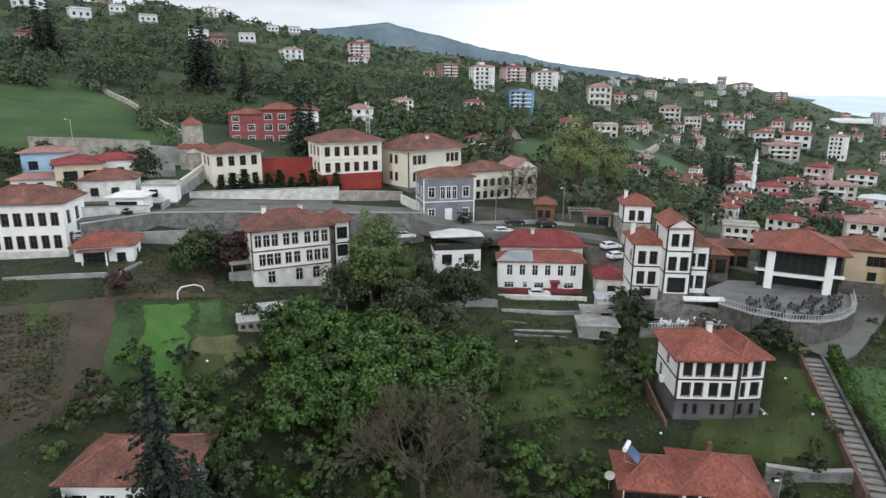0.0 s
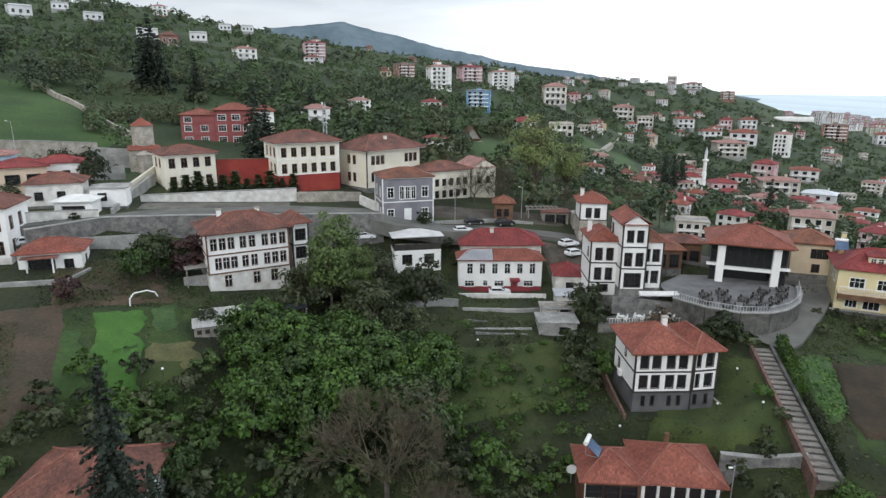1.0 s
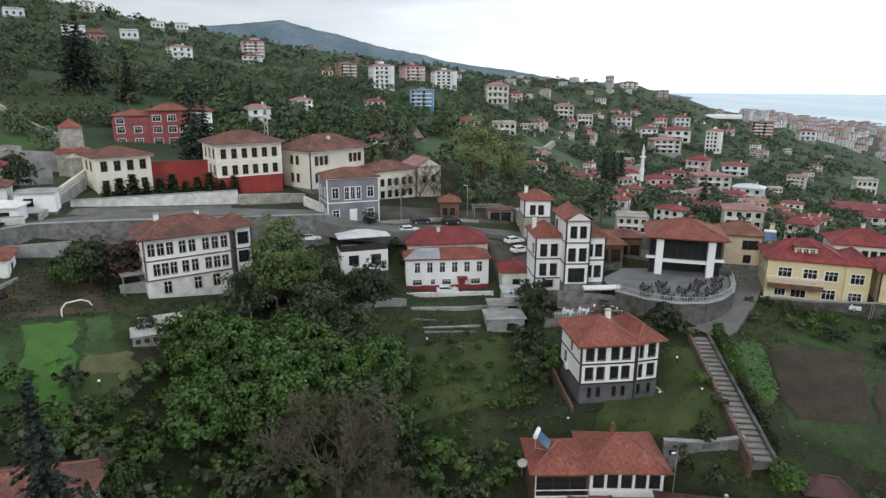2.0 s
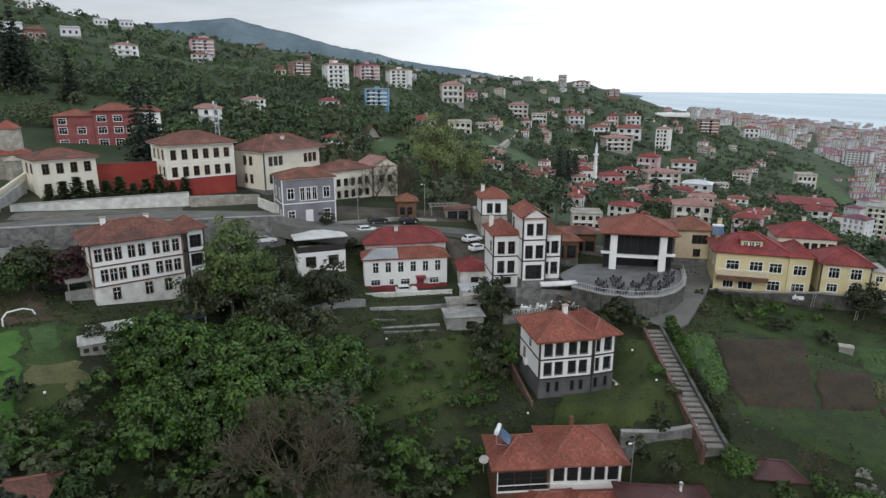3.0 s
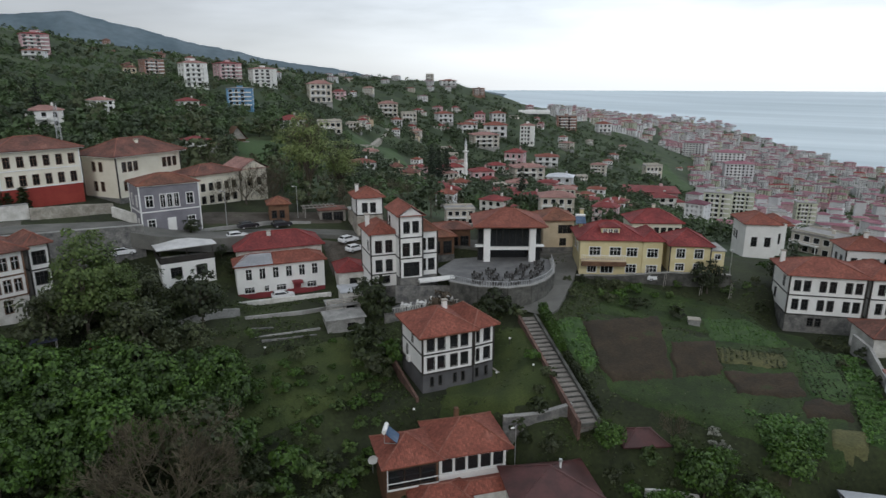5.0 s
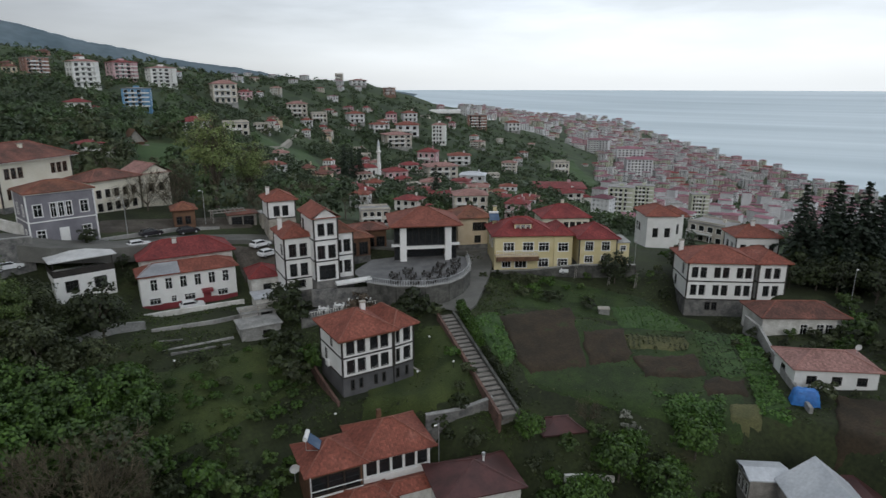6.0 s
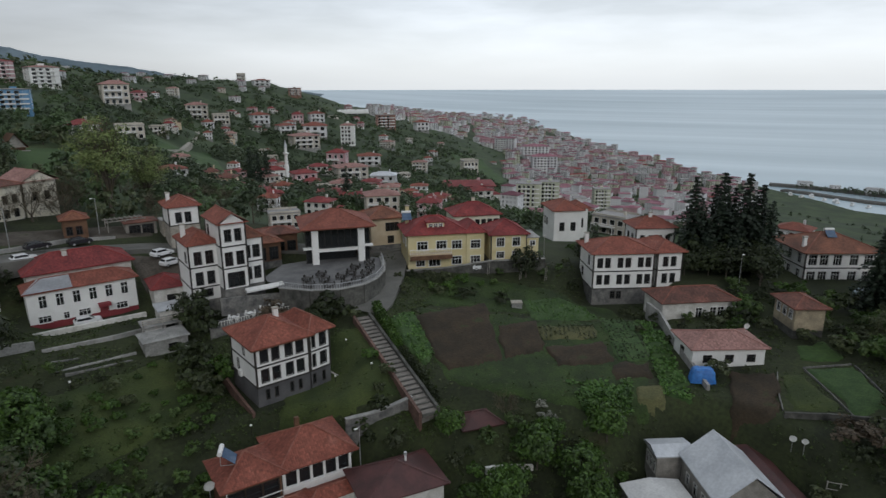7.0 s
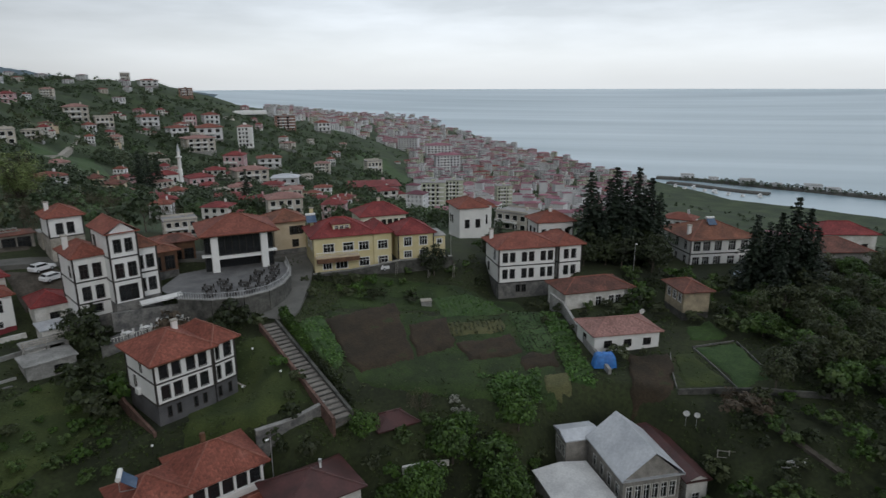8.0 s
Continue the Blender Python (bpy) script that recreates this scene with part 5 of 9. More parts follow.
FARCITY = [far_block("apartment_block", w_, d_, f_, m_, r_, "far coastal apartment block", h_) for w_, d_, f_, m_, r_, h_ in (
    (16, 13, 5, TOWNWHITE, TOWNROSE, 2.0), (19, 13, 6, PINKISH, TOWNROSE, 2.0), (13, 12, 8, TOWNWHITE, TOWNROSE, 1.6), (22, 13, 4, BEIGE, TILERED, 2.2), (14, 13, 9, TOWNWHITE, FLATROOF, 0), (18, 12, 6, TOWNWHITE, TOWNROSE, 2.2), (17, 13, 5, TOWNWHITE, FLATROOF, 0), (16, 12, 7, PALEGREEN, TOWNROSE, 1.8), (15, 12, 6, WHITE, TOWNROSE, 1.8))]
TOWN_PROTO = [k[0] for k in KIND.values()] + CITY + FARCITY


def settle(proto, x, y, sx=1.0, sz=1.0, turn=None, group=""):
    az = math.degrees(math.atan2(x, y))
    yaw = -az + (random.uniform(-28, 28) if turn is None else turn)
    m = pose(x, y, ground_z(x, y), 0, 0, yaw) @ Matrix.Diagonal((sx, sx, sz, 1))
    o = copy_thing(proto, m)
    TOWN.append((x, y, 7 * sx))
    if group:
        tagged(o, group=group)
    return o


def known(rows, group):
    """Houses by kind, place, width and height."""
    for kind, x, y, w, h in rows:
        p, pw, ph = KIND[kind]
        settle(p, x, y, max(w / pw, 0.6), max(h / ph, 0.6), random.uniform(-14, 22), group)


known([("low", -273, 432, 17, 7), ("low", -246, 442, 13, 6), ("low", -241, 484, 10.9, 4.5), ("old", -185, 286, 6.5, 5.6), ("low", -210, 464, 11.7, 4.7), ("low", -148, 392, 11.5, 5.4),
       ("old", -135, 388, 9.4, 5.3), ("low", -137, 452, 10.8, 5.2), ("low", -145, 551, 9.4, 4.7), ("low", -130, 564, 9.6, 4.8), ("villa", -92, 388, 12, 8.0)], "upper hill houses")
known([("pinkapt", -67, 507, 16.5, 12.5), ("villa", -29, 217, 9.2, 7.2), ("villa", -17, 259, 8.1, 5.6), ("redroof", 14, 297, 8.6, 4.2), ("blueapt", 40, 327, 12, 10.2), ("whiteapt", 23, 391, 13, 13),
       ("pinkapt", 50, 468, 15.5, 12.5), ("whiteapt", 71, 452, 16, 11.8), ("brownapt", 2, 434, 12, 10.3), ("ochre", -10, 426, 7.0, 6.0), ("redroof", 11, 208, 7.2, 3.4), ("redroof", 53, 272, 10, 6.0)], "hill apartment houses")
known([("beige", 111, 457, 16, 13), ("flat", 82, 319, 12, 6.6), ("flat", 120, 403, 9.7, 5.4), ("beige", 212, 593, 19, 13), ("flat", 234, 593, 14.6, 9), ("white", 300, 652, 18, 10), ("white", 308, 608, 18, 9), ("white", 347, 616, 25, 13),
       ("beige", 290, 536, 25, 12), ("whiteapt", 369, 583, 15, 21), ("white", 406, 715, 18, 11), ("pink", 378, 712, 13.3, 12), ("flat", 500, 1152, 14, 13), ("white", 501, 1071, 28, 9), ("brownapt", 546, 1033, 22, 14)], "upper town houses")
known([("pink", 185, 345, 14, 8.5), ("redroof", 96, 203, 7.2, 4.4), ("pink", 281, 462, 16, 12), ("white", 329, 485, 20, 9), ("beige", 241, 380, 22, 11), ("pink", 125, 212, 10.5, 4.4), ("redroof", 207, 340, 13, 5), ("white", 66, 214, 9, 4.6),
       ("greenroof", 250, 351, 17, 8), ("flat", 64, 130, 6.8, 3.0), ("white", 260, 324, 11, 5.6), ("white", 732, 905, 24, 15), ("white", 165, 300, 9, 5), ("redroof", 228, 402, 13, 6.5), ("pink", 205, 300, 11, 6)], "mosque quarter houses")
known([("tall", 295, 257, 15, 20), ("tall", 389, 317, 15, 22), ("flat", 499, 528, 18, 14), ("pinkblock", 947, 893, 42, 30), ("pinkblock", 946, 810, 50, 34), ("pinkblock", 826, 688, 42, 34), ("brownapt", 625, 869, 32, 24),
       ("tall", 455, 313, 14, 23), ("pink", 341, 362, 38, 10), ("redroof", 335, 345, 20, 8)], "town blocks")
rt = random.Random(5)


def join_far(name, pairs_, label):
    """Far blocks, too small to pick apart, joined into one mesh of several materials."""
    me, mats, V, Fc, MI = bpy.data.meshes.new(name), [], [], [], []
    for proto, m in pairs_:
        for c in proto.children:
            mt = c.data.materials[0]
            if mt not in mats:
                mats.append(mt)
                me.materials.append(mt)
            k, base = mats.index(mt), len(V)
            V += [tuple(m @ v.co) for v in c.data.vertices]
            for p in c.data.polygons:
                Fc.append([base + i for i in p.vertices])
                MI.append(k)
    me.from_pydata(V, [], Fc)
    me.polygons.foreach_set("material_index", MI)
    tagged(new(name, me), label, "buildings", kind="stuff")


def far_town(protos, az, d, n, gap, sx, sz, seed, name, label):
    rd = random.Random(seed)
    out = []
    tries = 0
    while len(out) < n and tries < n * 25:
        tries += 1
        a, dd = rd.uniform(*az), math.exp(rd.uniform(math.log(d[0]), math.log(d[1])))
        x, y = dd * math.sin(radians(a)), dd * math.cos(radians(a))
        z = ground_z(x, y)
        if z < 1.0 or open_slope(a, dd) or any((x - p) ** 2 + (y - q) ** 2 < gap * gap for p, q, _ in TOWN):
            continue
        TOWN.append((x, y, 9))
        s = rd.uniform(*sx)
        out.append((rd.choice(protos), pose(x, y, z, 0, 0, -a + rd.uniform(-30, 30)) @ Matrix.Diagonal((s, s, rd.uniform(*sz), 1))))
    join_far(name, out, label)


def open_slope(a, d):
    """The green hillside between the mosque quarter and the coastal town, and the low shore by the harbour."""
    return (30 < a < 46.8 and 430 < d < 1290) or (68.5 < a < 92 and d > 520)


def grow_town(protos, az, d, n, gap, sx, sz, group, seed, zmin=3, sparse=False):
    """More buildings over a stretch between two bearings and two distances, further apart as they are larger."""
    rd = random.Random(seed)
    k = tries = 0
    while k < n and tries < n * 25:
        tries += 1
        a, dd = rd.uniform(*az), math.exp(rd.uniform(math.log(d[0]), math.log(d[1])))
        x, y = dd * math.sin(radians(a)), dd * math.cos(radians(a))
        if (open_slope(a, dd) and not sparse) or (-48 < a < -25.5 and 150 < dd < 245) or (16 < a < 22 and 280 < dd < 420) or (43.5 < a < 47.5 and 560 < dd < 1000):
            continue
        if ground_z(x, y) < zmin or any((x - p) ** 2 + (y - q) ** 2 < gap * gap for p, q, _ in TOWN):
            continue
        settle(rd.choice(protos), x, y, rd.uniform(*sx), rd.uniform(*sz), rd.uniform(-30, 30), group)
        k += 1


K = {k: v[0] for k, v in KIND.items()}
grow_town([K["white"], K["redroof"], K["pink"], K["beige"], K["ochre"], K["flat"]], (17, 42), (210, 560), 36, 14, (0.5, 0.85), (0.6, 0.95), "mosque quarter houses", 1)
grow_town([K["white"], K["pink"], K["beige"], K["flat"], K["redroof"]], (14, 38), (560, 850), 14, 24, (0.6, 1.2), (0.7, 1.2), "upper town houses", 2)
grow_town([K["low"], K["white"], K["old"], K["villa"]], (-40, 14), (430, 900), 16, 40, (0.7, 1.1), (0.7, 1.0), "upper hill houses", 3)
grow_town([K["white"], K["redroof"], K["pink"], K["beige"]], (22, 41), (185, 340), 14, 15, (0.55, 0.85), (0.65, 0.95), "mosque quarter houses", 11)
grow_town([K["white"], K["beige"], K["flat"], K["pink"]], (31, 46), (440, 1200), 15, 42, (0.7, 1.2), (0.7, 1.1), "upper town houses", 10, sparse=True)
grow_town([K["white"], K["redroof"], K["pink"], K["flat"]], (46, 92), (165, 330), 9, 20, (0.8, 1.1), (0.8, 1.1), "lower town houses", 4)
grow_town(CITY[:2] + [CITY[3]], (47, 92), (330, 560), 36, 22, (0.5, 0.72), (0.5, 0.8), "town blocks", 5)
grow_town([CITY[2], CITY[4]] + CITY, (46.8, 69), (540, 860), 118, 18, (0.55, 0.9), (0.45, 0.75), "coastal town blocks", 6)
far_town([FARCITY[0], FARCITY[3], FARCITY[5]], (14, 34), (800, 1300), 14, 30, (0.5, 0.9), (0.3, 0.5), 12, "far_town_blocks", "pale houses along the upper ridge")
far_town(FARCITY, (45, 80), (850, 1350), 250, 21, (0.6, 1.05), (0.4, 0.75), 8, "far_town_blocks", "pale blocks of the coastal town near the shore")
far_town(FARCITY, (44, 62), (1300, 2000), 230, 25, (0.75, 1.25), (0.42, 0.85), 9, "far_town_blocks", "white blocks with rose roofs on the shore")
far_town(FARCITY, (34, 56), (1300, 3300), 330, 36, (0.9, 1.6), (0.45, 0.95), 7, "far_town_blocks", "pale far blocks of the town along the coast")

# mosque with a minaret
mq = tagged(new("mosque"), "small white mosque with a slender minaret, red roof", "mosque")
mq.matrix_basis = pose(178, 372, ground_z(178, 372), 0, 0, -18)
b_ = bmesh.new()
wall_panel(b_, 13, -8, 7, [(x, 3.6, 1.4, 3.0) for x in even(4, 0.6, 12.4)], pose(-6.5, -5, 0))
for ln_, m_ in ((10, pose(-6.5, 5, 0, 0, 0, -90)), (10, pose(6.5, -5, 0, 0, 0, 90)), (13, pose(6.5, 5, 0, 0, 0, 180))):
    wall_panel(b_, ln_, -8, 7, [], m_)
part("wall", b_, WHITE, mq)
part("glazing", boxed(-6.2, -4.7, 0, 6.2, 4.7, 6.8), GLASS, mq)
add_roof(mq, -6.5, -5, 6.5, 5, 7.1, 2.2, 0.6, TILERED)
b_ = bmesh.new()
for z0_, z1_, r0_, r1_ in ((-8, 9, 1.5, 1.4), (9, 10, 1.4, 1.05), (10, 16.0, 1.05, 1.0), (16.0, 16.6, 1.0, 1.9), (16.6, 17.3, 1.9, 1.9), (17.3, 20.5, 0.85, 0.85)):
    tube(b_, (8.6, 0, z0_), (8.6, 0, z1_), r0_, r1_, 12)
part("minaret", b_, WHITE, mq, "white minaret shaft with a gallery")
part("spire", tube(bmesh.new(), (8.6, 0, 20.5), (8.6, 0, 25.5), 1.0, 0.05, 12), METALROOF, mq, "pointed grey lead cone")
part("terrace", boxed(-10, -12, -6, 14, -5.2, -0.6), CONCRETE, mq)
TOWN.append((178, 372, 14))

# long white greenhouse on the ridge
gh = tagged(new("greenhouse"), "long white plastic greenhouse on the ridge", "greenhouse")
gh.matrix_basis = pose(611, 947, ground_z(611, 947), 0, 0, -20)
b_ = bmesh.new()
arc_ = [(math.cos(a_), math.sin(a_)) for a_ in np.linspace(0, math.pi, 9)]
ring_ = [[b_.verts.new((x_, 6 * c_, 7 * s_)) for c_, s_ in arc_] for x_ in np.linspace(-28, 28, 15)]
for i_ in range(14):
    for j_ in range(8):
        b_.faces.new((ring_[i_][j_], ring_[i_ + 1][j_], ring_[i_ + 1][j_ + 1], ring_[i_][j_ + 1]))
b_.faces.new(ring_[0])
b_.faces.new(ring_[-1][::-1])
part("cover", b_, CANVAS, gh)
for i_ in range(0, 15, 2):
    x_ = -28 + 4 * i_
    b_ = bmesh.new()
    for (c0_, s0_), (c1_, s1_) in zip(arc_[:-1], arc_[1:]):
        tube(b_, (x_, 6.1 * c0_, 7.1 * s0_), (x_, 6.1 * c1_, 7.1 * s1_), 0.15, 0.15, 4)
    part("hoop", b_, STEEL, gh)

# harbour moles
def mole(name, pts, label, top=4.0):
    th = tagged(new(name), label, "breakwater")
    b = bmesh.new()
    prev = None
    for i, (x, y) in enumerate(pts):
        a, c = pts[max(i - 1, 0)], pts[min(i + 1, len(pts) - 1)]
        t = Vector((c[0] - a[0], c[1] - a[1], 0)).normalized()
        s = Vector((-t.y, t.x, 0))
        p = Vector((x, y, 0))
        ring = [b.verts.new(p + s * o + Vector((0, 0, z + noise.noise((x, y, o)) * 0.8))) for o, z in ((-14, -4), (-6, top), (6, top + 0.4), (13, -4))]
        if prev:
            for k in range(3):
                b.faces.new((prev[k], ring[k], ring[k + 1], prev[k + 1]))
        prev = ring
    part("rubble_bank", b, DARKWALL, th)
    return th


mole("breakwater", [(1215 * math.sin(radians(a_)) * k_, 1215 * math.cos(radians(a_)) * k_) for a_, k_ in ((69, 0.99), (72, 0.985), (75, 0.97), (78, 0.955), (81, 0.945), (84, 0.935), (87, 0.93), (90, 0.93))], "dark rubble breakwater across the harbour")
mole("quay", [(1150 * math.sin(radians(a_)) * k_, 1150 * math.cos(radians(a_)) * k_) for a_, k_ in ((70, 1.0), (72, 0.985), (74, 0.965), (76, 0.95), (78, 0.945))], "low grey harbour quay", 3.0)
hs_ = small_house("harbour_shed", 16, 8, 4.5, TOWNWHITE, FLATROOF, "long pale harbour shed on the mole", 0, storeys=1)
TOWN_PROTO.append(hs_)
for a_, d_, s_ in ((71.5, 1199, 1.4), (73.6, 1190, 1.0), (76.2, 1172, 1.5), (78.4, 1158, 1.0), (81.0, 1150, 1.6), (82.4, 1143, 1.2)):
    copy_thing(hs_, pose(d_ * math.sin(radians(a_)), d_ * math.cos(radians(a_)), 4.2, 0, 0, -a_ + 8) @ Matrix.Diagonal((s_, s_, s_, 1)))

def harbour_boat(x, y, yaw, s):
    th = tagged(new("fishing_boat"), "white fishing boat moored in the harbour", "boat", "harbour boats")
    th.matrix_basis = pose(x, y, 0.0, 0, 0, yaw) @ Matrix.Diagonal((s, s, s, 1))
    b = bmesh.new()
    lo = [b.verts.new(v) for v in ((-6, -1.6, -0.5), (4, -1.7, -0.5), (7, 0, -0.5), (4, 1.7, -0.5), (-6, 1.6, -0.5))]
    hi = [b.verts.new(v) for v in ((-6.3, -2.0, 1.5), (4.5, -2.2, 1.8), (8.4, 0, 2.6), (4.5, 2.2, 1.8), (-6.3, 2.0, 1.5))]
    for i in range(5):
        b.faces.new((lo[i], lo[(i + 1) % 5], hi[(i + 1) % 5], hi[i]))
    b.faces.new(hi)
    part("hull", b, WHITETRIM, th)
    part("cabin", boxed(-4.5, -1.3, 1.5, 0.5, 1.3, 4.2, bevel=0.15), TOWNWHITE, th)


for a_, d_, s_ in ((70.6, 1110, 1.3), (71.4, 1095, 1.0), (72.1, 1104, 1.4), (73.0, 1080, 1.1), (73.8, 1070, 1.5), (74.9, 1060, 1.2), (76.0, 1050, 1.0), (77.3, 1058, 1.4)):
    harbour_boat(d_ * math.sin(radians(a_)), d_ * math.cos(radians(a_)), -a_ + 70 * s_, s_)
for p_ in TOWN_PROTO:
    for c_ in list(p_.children_recursive):
        bpy.data.objects.remove(c_)
    bpy.data.objects.remove(p_)

# ---- roads, walls, stairs and plots ----
def wall_run(name, pts, thick, depth, material, label, cap=None, cat="wall", kind=""):
    """A wall along points (x, y, top), going down by depth, each stretch a part, with a coping."""
    th = tagged(new(name), label, cat, kind=kind)
    for a, b in zip(pts[:-1], pts[1:]):
        p, q = Vector((a[0], a[1], 0)), Vector((b[0], b[1], 0))
        s = Vector((-(q - p).y, (q - p).x, 0)).normalized() * thick / 2
        for nm, grow, z0, z1, mt in (("wall", 1.0, -depth, 0, material), ("coping", 1.3, 0, 0.14, cap)):
            if not mt:
                continue
            bm, n = bmesh.new(), max(2, int((q - p).length / 1.5))
            rows = []
            for i in range(n + 1):
                c, t = p.lerp(q, i / n), a[2] + (b[2] - a[2]) * i / n
                j = noise.noise((c.x, c.y, 3)) * 0.05
                rows.append([bm.verts.new((*(c + s * grow * k).xy, t + z + j)) for k, z in ((-1, z0), (-1, z1), (1, z1), (1, z0))])
            for u, v in zip(rows[:-1], rows[1:]):
                for k in range(3):
                    bm.faces.new((u[k], v[k], v[k + 1], u[k + 1]))
            bm.faces.new(rows[0])
            bm.faces.new(rows[-1][::-1])
            part(nm, bm, mt, th)
    return th


def strip(name, pts, width, material, label, lift=0.1, thick=0.5, cat="road", kind="structure"):
    """A paved strip with edges of some thickness, along points (x, y, z)."""
    bm, prev = bmesh.new(), None
    dense = []
    for a, b in zip(pts[:-1], pts[1:]):
        n = max(2, int(math.dist(a[:2], b[:2]) / 2))
        dense += [tuple(a[k] + (b[k] - a[k]) * i / n for k in range(3)) for i in range(n)]
    dense.append(pts[-1])
    for i, p in enumerate(dense):
        a, b = dense[max(i - 1, 0)], dense[min(i + 1, len(dense) - 1)]
        t = Vector((b[0] - a[0], b[1] - a[1], 0)).normalized()
        s = Vector((-t.y, t.x, 0)) * width / 2
        c = Vector(p)
        r = [bm.verts.new(c + s * k + Vector((0, 0, z))) for k, z in ((-1, -thick), (-1, lift), (1, lift), (1, -thick))]
        if prev:
            for k in range(3):
                bm.faces.new((prev[k], r[k], r[k + 1], prev[k + 1]))
        prev = r
    return tagged(part(name, bm, material), label, cat, kind=kind)


# terrace road and its walls
wall_run("retaining_wall", [(-58, 96.4, 148.4), (-50.7, 106.6, 148.2), (-38, 110.2, 147.7), (-26, 112.9, 147.2), (-14, 115.4, 146.7), (-3.8, 117.9, 146.2)], 0.7, 9.5, STONE, "long weathered stone retaining wall below the road", CONCRETE)
strip("road", [(-66, 103, 147.6), (-52, 111.5, 147.6), (-38, 116.0, 147.1), (-22, 120.2, 146.7), (-8, 121.0, 145.9), (-1, 119.0, 144.2), (9, 119.8, 142.6), (20, 124.0, 141.6), (31, 123.5, 140.4), (44, 120, 138.9), (58, 112, 137.6), (70, 104, 136.6), (78, 104, 136.2)], 6.5, ASPHALT, "grey asphalt village road", 0.15, 2.5)
wall_run("terrace_wall", [(-50.7, 121.9, 149.3), (-40, 125.2, 149.3), (-30, 128.0, 149.3), (-22.2, 130.1, 149.3)], 0.6, 4.5, OLDWHITE, "stained white terrace wall before the villas", CONCRETE)
wall_run("terrace_wall", [(-22.0, 129.4, 148.6), (-14, 131.5, 148.3), (-9, 133.5, 147.8)], 0.6, 3.5, PALESTONE, "low pale stone terrace wall", None)
wall_run("garden_wall", [(-9, 131.0, 147.6), (-4.5, 126.0, 146.6)], 0.5, 4, OLDWHITE, "short whitewashed garden wall", None)
drape("lawn", [(-49, 122.8), (-23, 130.6), (-27.5, 135.2), (-49.5, 131)], LAWN, 16, 8, 0.5, 0, "clipped terrace lawn before the villas", "lawn")
wall_run("yellow_wall", [(-56.5, 118.0, 149.0), (-55.0, 128.0, 150.8), (-53.5, 138.0, 153.2)], 0.5, 4, CREAM, "pale yellow wall climbing beside the chapel lane", None)
wall_run("lane_wall", [(-51.8, 112.0, 148.6), (-53.0, 124.0, 150.2), (-52.5, 134.0, 152.0)], 0.5, 3.5, CONCRETE, "grey concrete wall of a climbing lane", None)
wall_run("house_wall", [(-66.5, 102.0, 149.6), (-58.5, 107.2, 149.2), (-53.0, 109.6, 148.9)], 0.4, 5, OLDWHITE, "whitewashed wall under a kiosk", CONCRETE)
wall_run("hill_wall", [(-97, 145.7, 158.0), (-84, 150.2, 157.4), (-72.5, 153.8, 156.6)], 0.6, 5, PALESTONE, "long pale stone wall under the hill meadow", CONCRETE)
wall_run("hill_wall", [(-72.0, 150.0, 156.0), (-62.5, 151.0, 155.4)], 0.6, 6, CONCRETE, "grey concrete wall beside the chapel", None)
wall_run("lane_wall", [(-70, 133, 152.6), (-60, 138, 153.2)], 0.5, 5, CONCRETE, "grey concrete yard wall", None)
wall_run("meadow_wall", [(x, y, ground_z(x, y) + 1.9) for x, y in ((-126, 227), (-119, 221), (-112, 214), (-104, 207), (-96, 200), (-86, 191), (-77, 184))], 0.9, 3.5, PALESTONE, "stone wall along the edge of the hill meadow", None)
drape("meadow", [(-112, 142), (-73, 157), (-82, 190), (-160, 192)], HILLGRASS, 24, 20, 0.45, 0, "green meadow on the hill slope", "meadow")
drape("meadow", [(-160, 190), (-80, 186), (-124, 226), (-190, 222)], HILLGRASS, 20, 16, 0.6, 0, "bright green meadow below the woods", "meadow")
drape("meadow", [(92, 268), (128, 320), (150, 402), (104, 372)], HILLGRASS, 14, 14, 0.7, 0, "green pasture between hill roads", "meadow")
drape("meadow", [(22, 192), (48, 200), (55, 240), (24, 240)], HILLGRASS, 14, 10, 0.6, 0, "rough green pasture under a hut", "meadow")
drape("meadow", [(500, 480), (560, 520), (690, 700), (600, 700)], HILLGRASS, 12, 12, 1.5, 0, "open green slope above the coastal town", "meadow")
strip("hill_road", [(84, 299, ground_z(84, 299)), (118, 360, ground_z(118, 360)), (150, 430, ground_z(150, 430)), (172, 484, ground_z(172, 484))], 3, PALESTONE, "pale hill road through pasture", 0.8, 2.5)
strip("hill_road", [(84, 299, ground_z(84, 299)), (104, 302, ground_z(104, 302)), (128, 316, ground_z(128, 316))], 2.6, PALESTONE, "pale branch of the hill road", 0.8, 2.5)
wall_run("yard_wall", [(-62.5, 83.5, 143.4), (-56.0, 86.4, 143.1), (-49.0, 89.4, 142.6), (-47.8, 94.0, 143.0)], 0.4, 2.5, CONCRETE, "grey yard wall of a small house", None)
wall_run("field_wall", [(-56, 99.5, 146.2), (-51, 101.4, 146.0), (-44, 104, 145.8)], 0.4, 2.5, CONCRETE, "low concrete wall above brown soil", None)

